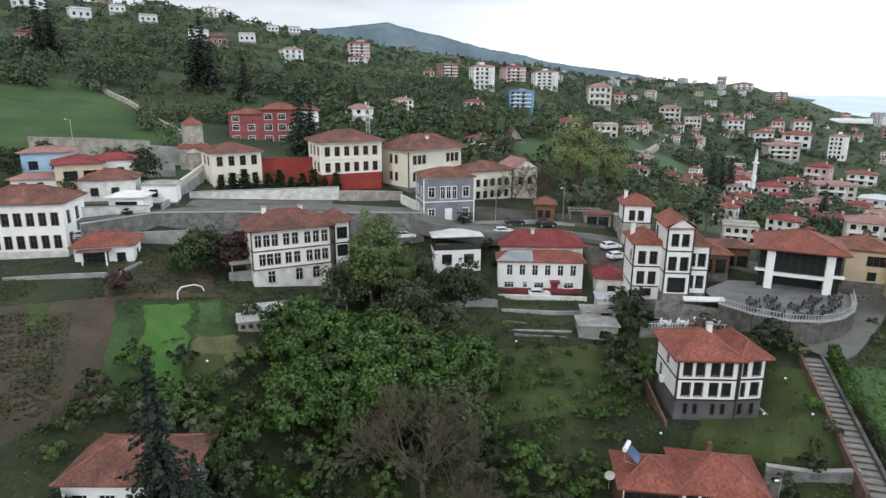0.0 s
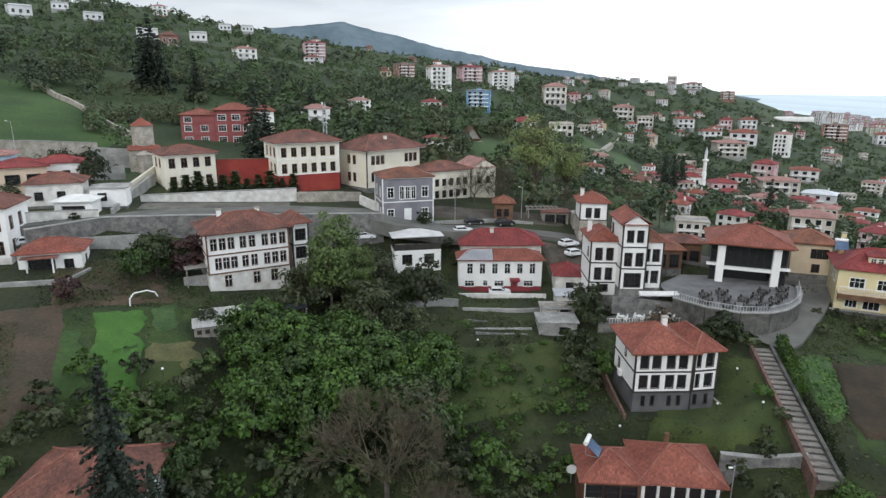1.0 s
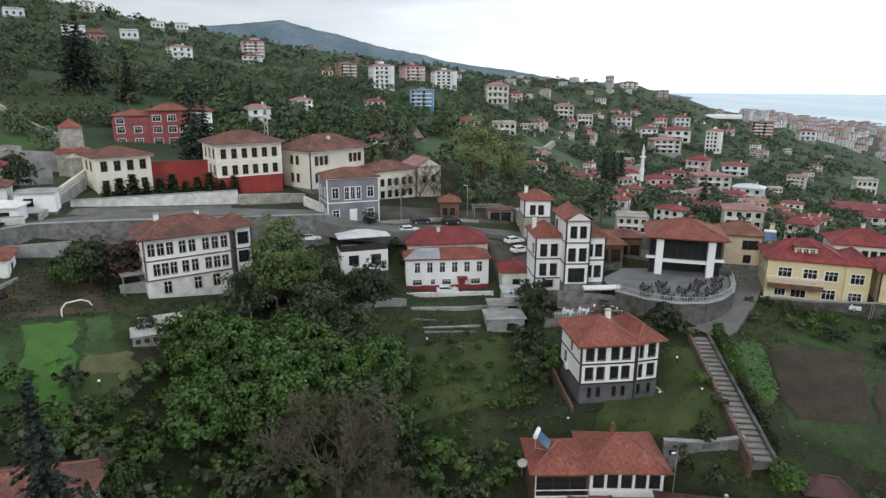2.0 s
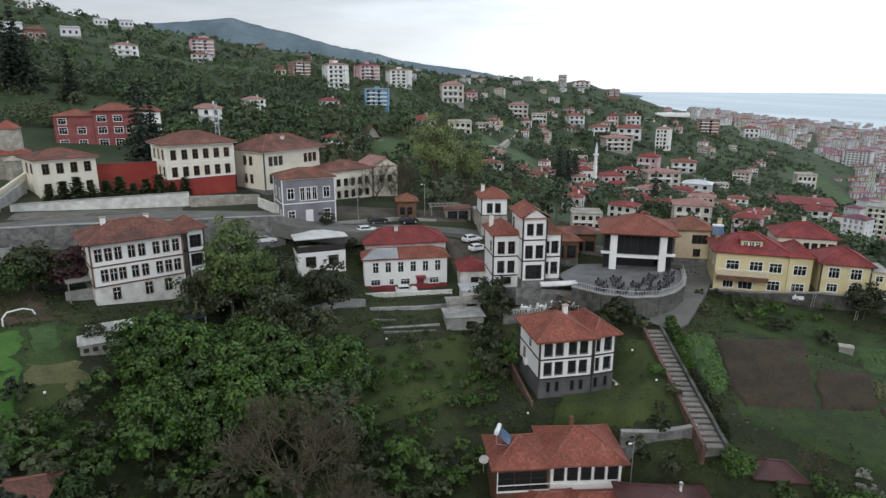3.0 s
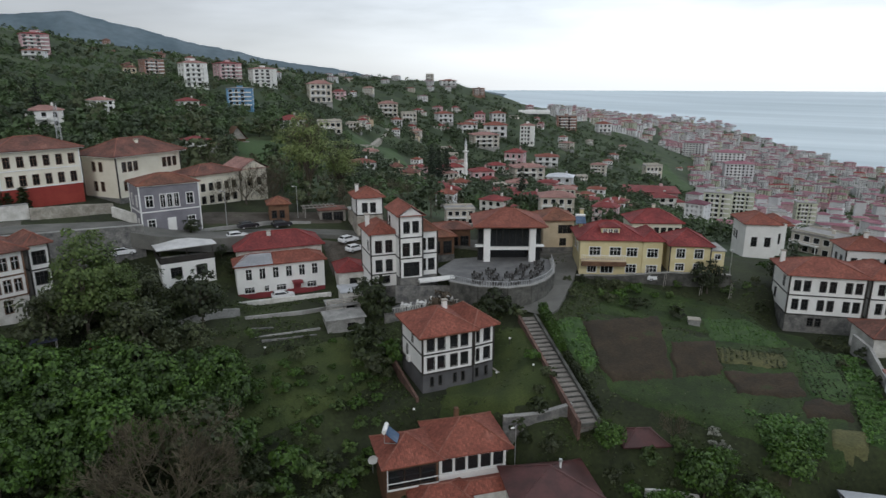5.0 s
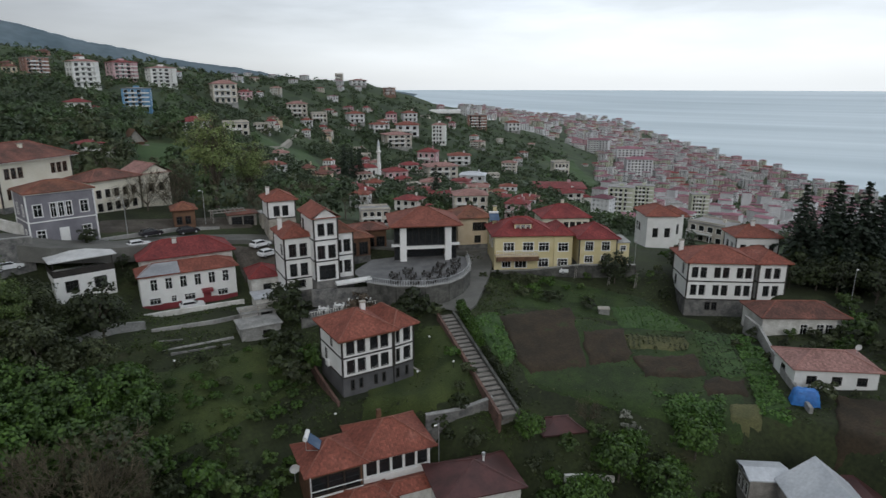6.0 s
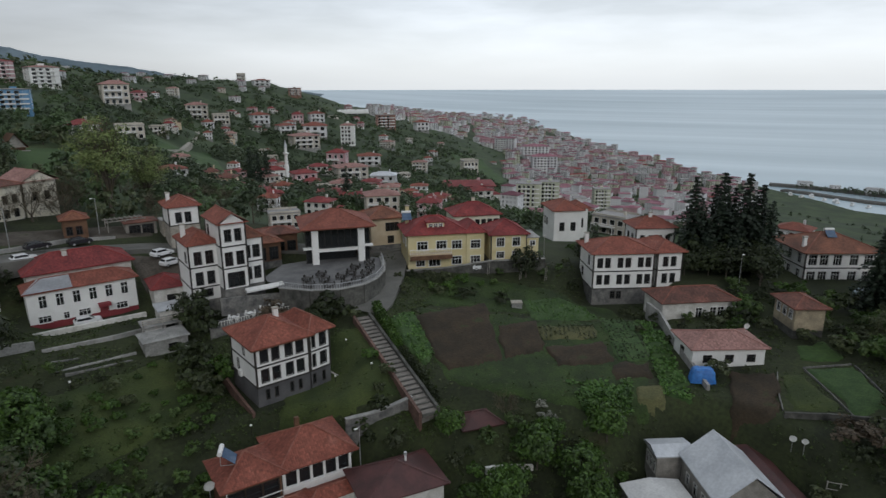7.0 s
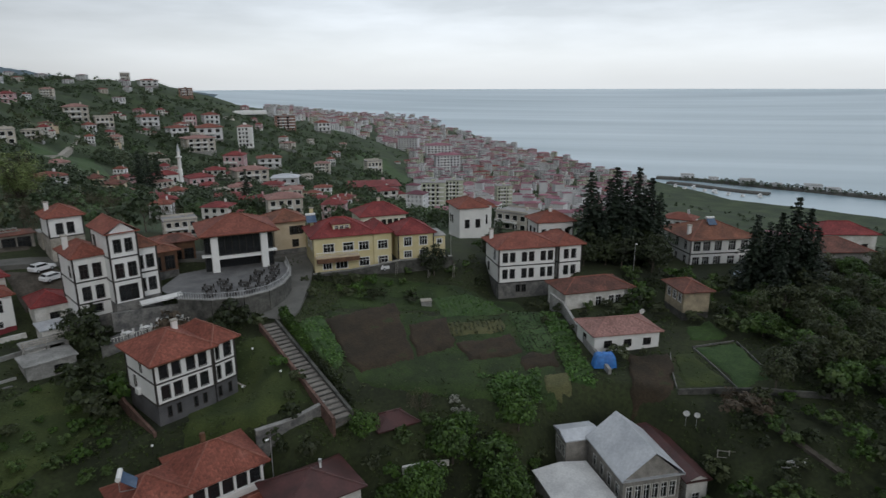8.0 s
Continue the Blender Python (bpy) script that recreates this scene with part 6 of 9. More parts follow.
drape("yard", [(4, 127.5), (36, 128.0), (38, 136), (6, 136)], DIRT, 16, 8, 0.15, 0, "trodden dirt yard behind the lane", "yard")
drape("yard", [(27.0, 110.0), (36.0, 108.5), (36.0, 119.0), (27.0, 120.0)], DIRT, 10, 10, 0.15, 0, "dirt parking yard beside a mansion", "yard")
drape("gravel_bank", [(-50.0, 115.4), (-22.0, 123.8), (-22.6, 129.4), (-50.4, 121.2)], GRAVEL, 18, 6, 0.25, 0, "grey gravel bank under a terrace wall", "bank")
wall_run("lane_wall", [(6.0, 123.6, 143.4), (13.0, 125.6, 143.2), (20.0, 128.2, 142.8), (28.0, 128.6, 141.9)], 0.35, 2.0, CONCRETE, "pale wall along the village lane", None)
wall_run("lane_wall", [(27.0, 121.4, 140.6), (35.0, 120.6, 140.2)], 0.35, 2.5, DARKWALL, "dark stone wall behind parked cars", None)
# lower road, the restaurant's curved terrace
strip("road", [(78, 104, 136.2), (71, 97.0, 135.8), (65.5, 91.0, 135.2), (60, 85.5, 134.8), (55.5, 81.2, 134.4), (52.5, 79.6, 134.1)], 5.6, ASPHALT, "grey village road running down to the stairs", 0.15, 2.5)
TERR = [(43.0, 90.5), (46.0, 86.0), (50.0, 83.4), (54.2, 82.9), (58.0, 84.4), (61.4, 87.2), (64.2, 91.0), (66.6, 95.2)]
bm = bmesh.new()
bm.faces.new([bm.verts.new((x, y, 137.5)) for x, y in TERR + [(63, 101.5), (50, 103.5), (43.5, 98)]])
tagged(part("pavement", bm, PAVING), "grey paved restaurant terrace", "pavement", kind="structure")
wall_run("terrace_wall", [(x, y, 137.7) for x, y in TERR], 0.6, 5.5, DARKWALL, "curved grey stone wall of the restaurant terrace", CONCRETE)


def fence(name, pts, label, h=0.95, step=0.32, material=None):
    """Posts and pickets along points (x, y, z), each a part."""
    th = tagged(new(name), label, "fence")
    p0 = boxed(-0.045, -0.03, 0, 0.045, 0.03, h)
    me = bpy.data.meshes.new("picket")
    p0.to_mesh(me)
    p0.free()
    me.materials.append(material or WHITETRIM)
    for a, b in zip(pts[:-1], pts[1:]):
        a, b = Vector(a), Vector(b)
        n = max(1, int((b - a).length / step))
        an = math.atan2((b - a).y, (b - a).x)
        for i in range(n):
            o = new("picket", me)
            o.parent, o.matrix_basis = th, Matrix.Translation(a.lerp(b, i / n)) @ Matrix.Rotation(an, 4, "Z")
        part("rail", tube(bmesh.new(), a + Vector((0, 0, h * 0.92)), b + Vector((0, 0, h * 0.92)), 0.05, 0.05, 5), material or WHITETRIM, th)
    return th


fence("fence", [(x, y, 137.8) for x, y in TERR], "grey picket railing round the restaurant terrace", 0.95, 0.4, STEEL)
fence("fence", [(30.6, 89.4, 134.1), (36, 89.3, 134.1), (41, 89.1, 134.1), (45.9, 88.8, 134.1), (47.8, 85.8, 134.1), (49.3, 83.2, 134.1)], "white picket fence above a mansion lawn", 0.8, 0.45, OLDWHITE)
wall_run("garden_wall", [(30.6, 89.4, 134.1), (41, 89.1, 134.1), (45.9, 88.8, 134.1), (49.3, 83.2, 134.1)], 0.3, 3.0, STONE, "low stone wall under a picket fence", None)
wall_run("garden_wall", [(34.0, 93.4, 137.2), (40, 92.8, 136.6), (44.5, 92.2, 136.2)], 0.5, 3, STONE, "grey stone wall of a tower mansion garden", None)
drape("pavement_yard", [(31, 89.6), (45.6, 89.2), (44.5, 93), (33, 94)], PAVING, 8, 6, 0.9, 0, "small paved cafe yard", "yard")

# stairs between garden walls
ST0, ST1, NST = Vector((50.9, 78.6, 134.2)), Vector((45.2, 54.8, 129.4)), 24
sw = Vector((-(ST1 - ST0).y, (ST1 - ST0).x, 0)).normalized()
STEPSTONE = mat("worn_step_stone", (0.15, 0.135, 0.12), (0.24, 0.22, 0.195), 0.9, 0.8, 0.3, 4, 0.25)
stairs = tagged(new("stairs"), "long straight flight of pale concrete steps", "stairs")
run = (ST1 - ST0) / NST
for i_ in range(NST):
    c_ = ST0 + run * (i_ + 0.5)
    an_ = math.atan2(run.y, run.x)
    o_ = part("step", boxed(-run.xy.length / 2, -1.05, -0.9, run.xy.length / 2 + 0.04, 1.05, 0.0, bevel=0.02), STEPSTONE, stairs)
    o_.matrix_basis = Matrix.Translation(c_) @ Matrix.Rotation(an_, 4, "Z")
    # dark strip below each tread: its shadow line and grime put into the colour
    r_ = part("riser", boxed(run.xy.length / 2 + 0.045, -1.04, -0.5, run.xy.length / 2 + 0.24, 1.04, -0.03), DARKWALL, stairs)
    r_.matrix_basis = o_.matrix_basis.copy()
part("stringer", boxed(0, -1.0, -2.6, (ST1 - ST0).xy.length, 1.0, -1.0), CONCRETE, stairs).matrix_basis = Matrix.Translation(ST0) @ Matrix.Rotation(math.atan2(run.y, run.x), 4, "Z") @ Matrix.Rotation(-math.atan2(run.z, run.xy.length), 4, "Y")
for s_, nm_, mt_, up_ in ((-1, "brick_wall", mat("red_brown_brick", (0.095, 0.056, 0.045), (0.16, 0.092, 0.072), 0.9, 1.0, 0.5, 4, 0.3), 0.3), (1, "garden_wall", DARKWALL, 0.45)):
    a_, b_ = ST0 + sw * 1.3 * s_, ST1 + sw * 1.3 * s_
    wall_run(nm_, [(a_.x, a_.y, a_.z + up_), ((a_.x + b_.x) / 2, (a_.y + b_.y) / 2, (a_.z + b_.z) / 2 + up_), (b_.x, b_.y, b_.z + up_)], 0.4, 3.4, mt_, "red-brown brick wall beside the stairs" if s_ < 0 else "grey stone wall beside the stairs", None)
wall_run("garden_wall", [(36.5, 61.0, 129.0), (41.0, 59.6, 129.2), (45.2, 58.4, 130.2)], 0.5, 5.0, STONE, "grey stone wall under a mansion lawn", CONCRETE)
wall_run("brick_wall", [(29.0, 84.0, 131.6), (28.6, 78, 130.3), (28.6, 70.5, 128.8)], 0.35, 1.6, bpy.data.materials["red_brown_brick"], "low red-brown brick edging beside a mansion", None)
drape("lawn", [(29.2, 67.0), (45.0, 60.2), (49.8, 77.6), (41.5, 82)], LAWN, 18, 18, 0.22, 0, "trim lawn round a white mansion", "lawn")
drape("lawn", [(5, 70), (27, 76), (26, 90), (6, 86)], LAWN, 18, 14, 0.16, 0, "rough sloping lawn with weeds", "lawn")

# vegetable plots
GREENPLOT = mat("green_plot", (0.03, 0.065, 0.018), (0.055, 0.10, 0.03), 0.95, 0.5, 0.8, 4, 0.3)
drape("lawn", [(50.6, 59.0), (66.8, 35.4), (92.0, 52.6), (60.5, 78.0)], PLOTGRASS, 30, 30, 0.13, 0, "green garden grass between the plots", "grass")
drape("lawn", [(60.5, 78.2), (92.0, 53.2), (96, 62), (78, 87)], PLOTGRASS, 20, 16, 0.13, 0, "rough green grass above the plots", "grass")
drape("soil_plot", [(53.3, 60.4), (61.2, 57.7), (72.6, 72.7), (58.9, 74.4)], SOIL, 24, 12, 0.3, 0.12, "ploughed brown vegetable plot", "plot")
drape("soil_plot", [(62.3, 57.6), (68.4, 55.6), (75.2, 63.4), (68.2, 65.0)], SOIL, 18, 8, 0.31, 0.12, "dark brown vegetable plot", "plot")
drape("green_plot", [(75.6, 63.5), (86.0, 58.4), (92.0, 65.3), (80.8, 70.0)], GREENPLOT, 22, 10, 0.3, 0.1, "green vegetable plot in rows", "plot")
drape("dry_plot", [(70.6, 58.2), (79.0, 53.3), (83.0, 57.1), (74.2, 61.9)], DRYGRASS, 16, 6, 0.3, 0.06, "yellowing plot of dry stalks", "plot")
drape("soil_plot", [(67.0, 51.4), (74.0, 47.0), (78.8, 52.4), (70.3, 56.5)], SOIL, 18, 8, 0.3, 0.1, "dark plot with thin rows", "plot")
drape("green_plot", [(75.0, 46.6), (79.2, 43.8), (89.6, 53.8), (86.0, 58.0)], GREENPLOT, 14, 14, 0.3, 0.08, "long dark green plot", "plot")
drape("meadow_strip", [(70.6, 36.7), (73.0, 33.8), (90.6, 49.2), (89.8, 53.2)], HILLGRASS, 10, 20, 0.2, 0, "green grass strip along a wall", "meadow")
drape("soil_plot", [(70.0, 43.6), (74.4, 40.9), (77.6, 43.6), (73.5, 46.7)], SOIL, 12, 6, 0.3, 0.1, "small bare soil plot", "plot")
drape("dry_plot", [(66.9, 38.1), (69.2, 35.6), (73.5, 38.7), (70.7, 41.1)], DRYGRASS, 10, 6, 0.3, 0.06, "small yellow plot of dry grass", "plot")
drape("green_plot", [(51.4, 64.2), (54.1, 64.4), (59.0, 75.4), (54.0, 75.9)], GREENPLOT, 8, 16, 0.31, 0.1, "narrow dark green plot beside the stairs", "plot")
drape("green_plot", [(83.5, 18.0), (88.2, 15.7), (96.0, 22.5), (91.2, 26.3)], GREENPLOT, 12, 12, 0.2, 0.1, "walled green plot in a lower garden", "plot")
drape("soil_plot", [(73.6, 28.7), (78.0, 25.3), (87.2, 29.4), (82.9, 33.8)], SOIL, 18, 12, 0.25, 0.12, "dark ploughed plot below a pink house", "plot")
drape("meadow_strip", [(92.9, 27.9), (97.1, 24.1), (101.9, 27.2), (98.1, 31.4)], HILLGRASS, 10, 10, 0.2, 0, "bright green grass patch by a hut", "meadow")
drape("lawn", [(79.0, 24.0), (83.0, 18.8), (90.6, 26.8), (87.4, 29.0)], LAWN, 10, 10, 0.15, 0, "rough olive grass between plots", "grass")
drape("lawn", [(-44.0, 62.0), (-24.0, 67.5), (-30.5, 89.0), (-49.0, 82.0)], PLOTGRASS, 24, 24, 0.1, 0, "rough grass round a sown meadow", "grass")
drape("meadow_strip", [(-40.5, 65.0), (-36.2, 66.4), (-42.6, 80.4), (-45.0, 76.5)], HILLGRASS, 10, 14, 0.2, 0, "rough green grass beside a sown meadow", "meadow")
drape("meadow_strip", [(-31.4, 68.4), (-27.2, 70.6), (-28.0, 76.0), (-32.6, 73.6)], LAWN, 10, 10, 0.2, 0, "rough grass below a sown meadow", "meadow")
drape("green_plot", [(-33.8, 80.4), (-31.3, 81.6), (-33.4, 88.0), (-36.0, 85.2)], GREENPLOT, 8, 10, 0.25, 0.08, "dark green bed beside a meadow", "plot")
drape("bright_meadow", [(-36.0, 66.3), (-31.6, 68.0), (-36.2, 85.4), (-42.6, 83.0)], MEADOW, 12, 16, 0.3, 0, "bright green sown meadow", "meadow")
drape("soil_plot", [(-46.0, 55.5), (-39.6, 65.0), (-46.4, 83.0), (-60.5, 75.0)], BROWNSLOPE, 18, 18, 0.25, 0.06, "wide brown ploughed garden", "plot")
drape("soil_plot", [(-47.5, 82.5), (-34.0, 88.5), (-41.5, 101.5), (-53.0, 95.0)], BROWNSLOPE, 16, 16, 0.25, 0.0, "bare brown slope under trees", "plot")
drape("meadow_strip", [(-32.4, 71.4), (-25.6, 73.6), (-27.6, 80.6), (-34.2, 78.4)], DRYGRASS, 10, 10, 0.17, 0, "olive-brown patch of rough grass", "meadow")
drape("green_plot", [(-52.6, 72.4), (-50.5, 73.1), (-53.6, 80.0), (-55.9, 77.4)], LAWN, 8, 8, 0.35, 0.05, "small bright green garden bed", "plot")
drape("dark_plot", [(78.2, 88.5), (94.0, 77.0), (96.5, 80.0), (81.5, 91.0)], SOIL, 14, 6, 0.3, 0.0, "bare dark plot under the yellow houses", "plot")


wall_run("field_wall", [(92.8, 53.0, 133.6), (91.6, 49.8, 133.0), (82.5, 40.5, 131.6), (76.6, 33.7, 130.8)], 0.45, 3.0, CONCRETE, "grey concrete wall along the plots", None)
wall_run("field_wall", [(77.4, 24.3, 130.5), (80.4, 20.4, 130.8), (83.6, 15.5, 131.1), (87.0, 8.0, 131.5)], 0.3, 3.0, DARKWALL, "dark stone wall below the gardens", None)
wall_run("field_wall", [(77.0, 90.0, 134.0), (84, 82.8, 133.0), (92.5, 74.0, 132.6)], 0.5, 3.0, DARKWALL, "dark dry stone wall above the plots", None)
wall_run("house_wall", [(69.5, 91.0, 135.2), (76.0, 87.6, 135.2), (83.5, 82.2, 136.4), (93.0, 76.2, 136.4)], 0.5, 4.5, DARKWALL, "dark stone wall under the yellow houses", CONCRETE)
for e_ in (((83.0, 18.3), (87.0, 22.4), (90.9, 26.9)), ((88.8, 15.6), (92.8, 19.0), (96.6, 22.4)), ((91.2, 27.2), (96.8, 22.8)), ((78.6, 24.9), (83.2, 27.4), (87.6, 29.2))):
    wall_run("plot_wall", [(x_, y_, ground_z(x_, y_) + 0.26) for x_, y_ in e_], 0.13, 0.8, STONE, "low stone edging of a garden plot", None)
wall_run("garden_wall", [(46.6, 46.0, 125.3), (49.0, 44.4, 125.4), (51.4, 42.6, 125.2)], 0.4, 2.0, OLDWHITE, "broken whitewashed wall among bushes", None)
# terraces and sheds under the red-roofed house
wall_run("terrace_wall", [(9.6, 104.0, 134.4), (25.4, 103.2, 134.3)], 0.5, 3, OLDWHITE, "whitewashed terrace wall under a red-roofed house", None)
wall_run("garden_wall", [(9.8, 96.6, 134.4), (19.0, 97.0, 133.9), (24.0, 98.0, 133.6)], 0.4, 2.4, CONCRETE, "grey terrace wall in a sloping garden", None)
wall_run("garden_wall", [(10.4, 91.0, 133.0), (20.5, 91.6, 132.6)], 0.4, 2.0, CONCRETE, "lower concrete terrace wall", None)
wall_run("garden_wall", [(0.0, 95.0, 135.8), (5.0, 97.5, 136.0), (9.2, 98.0, 135.4)], 0.4, 3.0, CONCRETE, "grey garden wall under a terrace house", None)
house("shed", (21.4, 90.2), -4, 6.0, 4.2, 131.4, 134.0, CONCRETE, "rough concrete garden shed with a flat roof", CONCRETE, 0.25, 0.3, front=[(0.7, 1.1, 1.0, [3.8])], caps=False, cat="shed")
house("shed", (26.2, 98.6), -6, 3.6, 4.0, 132.6, 135.4, OLDWHITE, "small lean-to shed under a red-roofed house", METALROOF, 0.3, 0.3, front=[(0.8, 1.1, 1.0, [1.8])], caps=False, cat="shed")
dk_ = tagged(new("garden_deck"), "concrete deck on walls with a pale slatted frame", "deck")
dk_.matrix_basis = pose(22.6, 95.2, 132.2, 0, 0, -6)
part("slab", boxed(0, 0, 2.2, 5.8, 3.6, 2.4), CONCRETE, dk_)
part("wall", boxed(0.1, 0.6, -2.5, 3.4, 0.9, 2.2), OLDWHITE, dk_)
part("wall", boxed(5.2, 0.3, -2.5, 5.5, 3.4, 2.2), CONCRETE, dk_)
part("back_wall", boxed(0.1, 3.2, -2.5, 5.2, 3.5, 2.2), DARKWALL, dk_)
for x_ in (0.1, 2.8, 5.5):
    part("post", boxed(x_, 0.05, -2.5, x_ + 0.16, 0.21, 3.4), OLDWOOD, dk_)
for z_ in (2.75, 3.05, 3.35):
    part("rail", boxed(0.0, 0.0, z_, 5.8, 0.08, z_ + 0.12), PALESTONE, dk_)
pg_ = tagged(new("pergola"), "weathered timber pergola over a yard", "pergola")
pg_.matrix_basis = pose(27.5, 131.5, 141.4, 0, 0, -4)
for x_ in (0.0, 3.2, 6.4):
    for y_ in (0.0, 3.0):
        part("post", boxed(x_, y_, -0.6, x_ + 0.16, y_ + 0.16, 2.7), OLDWOOD, pg_)
for y_ in (0.0, 3.0):
    part("beam", boxed(-0.4, y_, 2.7, 7.0, y_ + 0.14, 2.9), OLDWOOD, pg_)
for i_ in range(8):
    part("rafter", boxed(0.1 + i_ * 0.9, -0.4, 2.9, 0.2 + i_ * 0.9, 3.6, 3.02), OLDWOOD, pg_)
for a_ in (((9.2, 93.6, 133.6), (12.0, 93.0, 133.5), (13.5, 93.2, 133.3)), ((11.2, 89.6, 132.9), (15.0, 89.9, 132.5), (19.6, 90.2, 132.2))):
    wall_run("garden_wall", a_, 0.35, 1.2, STONE, "low rough stone edging in a garden", None)
house("kiosk", (19.8, 130.0), -6, 4.0, 4.0, 141.8, 145.8, BROWNWOOD, "brown wooden kiosk with a tile roof", TILEBROWN, 1.3, 0.5, front=[(1.2, 1.5, 0.9, [1, 2.6])], cat="kiosk")
house("shelter", (30.5, 130.5), -6, 5.6, 4.0, 140.6, 143.6, OLDWOOD, "open grey shelter beside the lane", TILEOLD, 0.6, 0.4, front=[(0.3, 2.2, 2.0, [1.6, 4.0])], cat="shelter", caps=False)
house("gatehouse", (36.5, 127.5), -6, 3.6, 3.4, 140.2, 143.8, PALESTONE, "small stone gatehouse with a dark door", CONCRETE, 0.3, 0.2, door=(1.8, 1.1, 2.3, DARKTRIM), cat="gatehouse", caps=False)
house("pergola_roof", (43.8, 107.5), -8, 7.6, 5.0, 137.6, 141.2, BROWNWOOD, "brown timber annexe with a low tile roof", TILEBROWN, 1.1, 0.6, front=[(0.3, 2.4, 1.6, [1.4, 3.8, 6.2])], cat="annexe")
house("pergola_roof", (50.0, 112.0), -16, 7.0, 5.0, 137.2, 141.4, BROWNWOOD, "brown timber restaurant annexe, weathered roof", TILEOLD, 1.0, 0.6, front=[(0.3, 2.4, 1.6, [1.4, 3.6, 5.8])], cat="annexe")
house("annexe", (59.0, 108.0), -22, 9.0, 6.0, 137.0, 142.2, OLDWHITE, "long annexe behind the restaurant pavilion", TILEBROWN, 1.4, 0.6, front=[(2.4, 1.4, 1.0, [2, 5, 7.6])], cat="annexe")

# dormer and balcony of the yellow house
dm = house("dormer", (74.9, 91.05), -28.4, 3.4, 2.6, 142.2, 143.9, YELLOW, "small dormer with white windows on a red roof", TILERED, 0.8, 0.3, front=[(0.45, 0.95, 0.7, [0.7, 1.7, 2.7])], win=WHITETRIM, style="white", deep=0.6, caps=False, cat="dormer")
balc = tagged(new("balcony"), "long balcony with a brown awning and white rail", "balcony")
balc.matrix_basis = pose(70.8, 91.9, 134.6, 0, 0, -28.4)
part("slab", boxed(0.1, -1.5, 3.4, 8.4, -0.01, 3.65), OCHRE, balc)
part("awning", boxed(0.1, -1.9, 2.6, 8.4, -1.5, 3.4), BROWNWOOD, balc)
for i_ in range(24):
    part("baluster", boxed(0.15 + i_ * 0.35, -1.46, 3.65, 0.21 + i_ * 0.35, -1.4, 4.55), WHITETRIM, balc)
part("rail", boxed(0.1, -1.5, 4.55, 8.4, -1.36, 4.64), WHITETRIM, balc)
house("yellow_house", (80.8, 86.0), -28.4, 3.6, 8, 134.6, 141.8, YELLOW, "yellow end bay of a house, red roof", TILERED, 1.6, 0.5, front=[(0.9, 1.6, 1.9, [1.8]), (4.1, 1.6, 1.9, [1.8])], win=WHITETRIM, style="wide")

# ---- plants ----
rng = np.random.default_rng(7)


def leaf_quads(centres, size, outward=None, droop=0.0, rg=rng):
    """A small bent quad for each centre, turned at random or facing roughly outward."""
    n = len(centres)
    nrm = rg.normal(size=(n, 3))
    if outward is not None:
        nrm = nrm * 0.55 + outward
    nrm[:, 2] += 0.25
    nrm /= np.linalg.norm(nrm, axis=1, keepdims=True) + 1e-9
    a = np.cross(nrm, rg.normal(size=(n, 3)))
    a /= np.linalg.norm(a, axis=1, keepdims=True) + 1e-9
    b = np.cross(nrm, a)
    s = size * rg.uniform(0.6, 1.35, (n, 1))
    a, b = a * s, b * s * rg.uniform(0.55, 0.9, (n, 1))
    v = np.stack([centres - a, centres - b * 0.8 - nrm * s * 0.15, centres + a, centres + b], 1).reshape(-1, 3)
    return v, np.arange(4 * n).reshape(n, 4)


def crown_points(h0, h1, r, clumps, per, rg, low=0.75, gap=0.5):
    """Leaf places in clumps over an uneven crown from h0 to h1 of radius r, and the way outward at each."""
    c = rg.normal(size=(clumps, 3))
    c /= np.linalg.norm(c, axis=1, keepdims=True)
    c[:, 2] = np.where(c[:, 2] < 0, c[:, 2] * low, c[:, 2])
    c *= rg.uniform(gap, 1.0, (clumps, 1))
    mid, half = (h0 + h1) / 2, (h1 - h0) / 2
    cc = c * [r, r, half] + [0, 0, mid]
    sz = rg.uniform(0.20, 0.42, clumps) * min(r, half)
    p = rg.normal(size=(clumps, per, 3))
    p /= np.linalg.norm(p, axis=2, keepdims=True)
    p[:, :, 2] = np.where(p[:, :, 2] < -0.3, -p[:, :, 2], p[:, :, 2])
    q = p * rg.uniform(0.6, 1.05, (clumps, per, 1)) * sz[:, None, None]
    q[:, :, 2] *= 0.8
    pts = (cc[:, None] + q).reshape(-1, 3)
    out = (p * 0.7 + c[:, None] * 0.8).reshape(-1, 3)
    return pts, out, cc


def trunk_mesh(h, r, limbs, rg, top=0.7):
    bm = bmesh.new()
    prev, k = Vector((0, 0, -1.2)), 5
    rad = r * 1.3
    for i in range(1, k + 1):
        p = Vector((rg.normal() * 0.05 * h * i / k, rg.normal() * 0.05 * h * i / k, h * top * i / k))
        nr = r * (1 - 0.75 * i / k)
        tube(bm, prev, p, rad, nr, 7)
        prev, rad = p, nr
    for c in limbs:
        s = Vector((0, 0, min(max(c[2] * 0.55, h * 0.2), h * top * 0.9)))
        m = s.lerp(Vector(c), 0.5) + Vector((0, 0, 0.04 * h))
        tube(bm, s, m, r * 0.4, r * 0.25, 5)
        tube(bm, m, Vector(c), r * 0.25, r * 0.06, 5)
    return bm


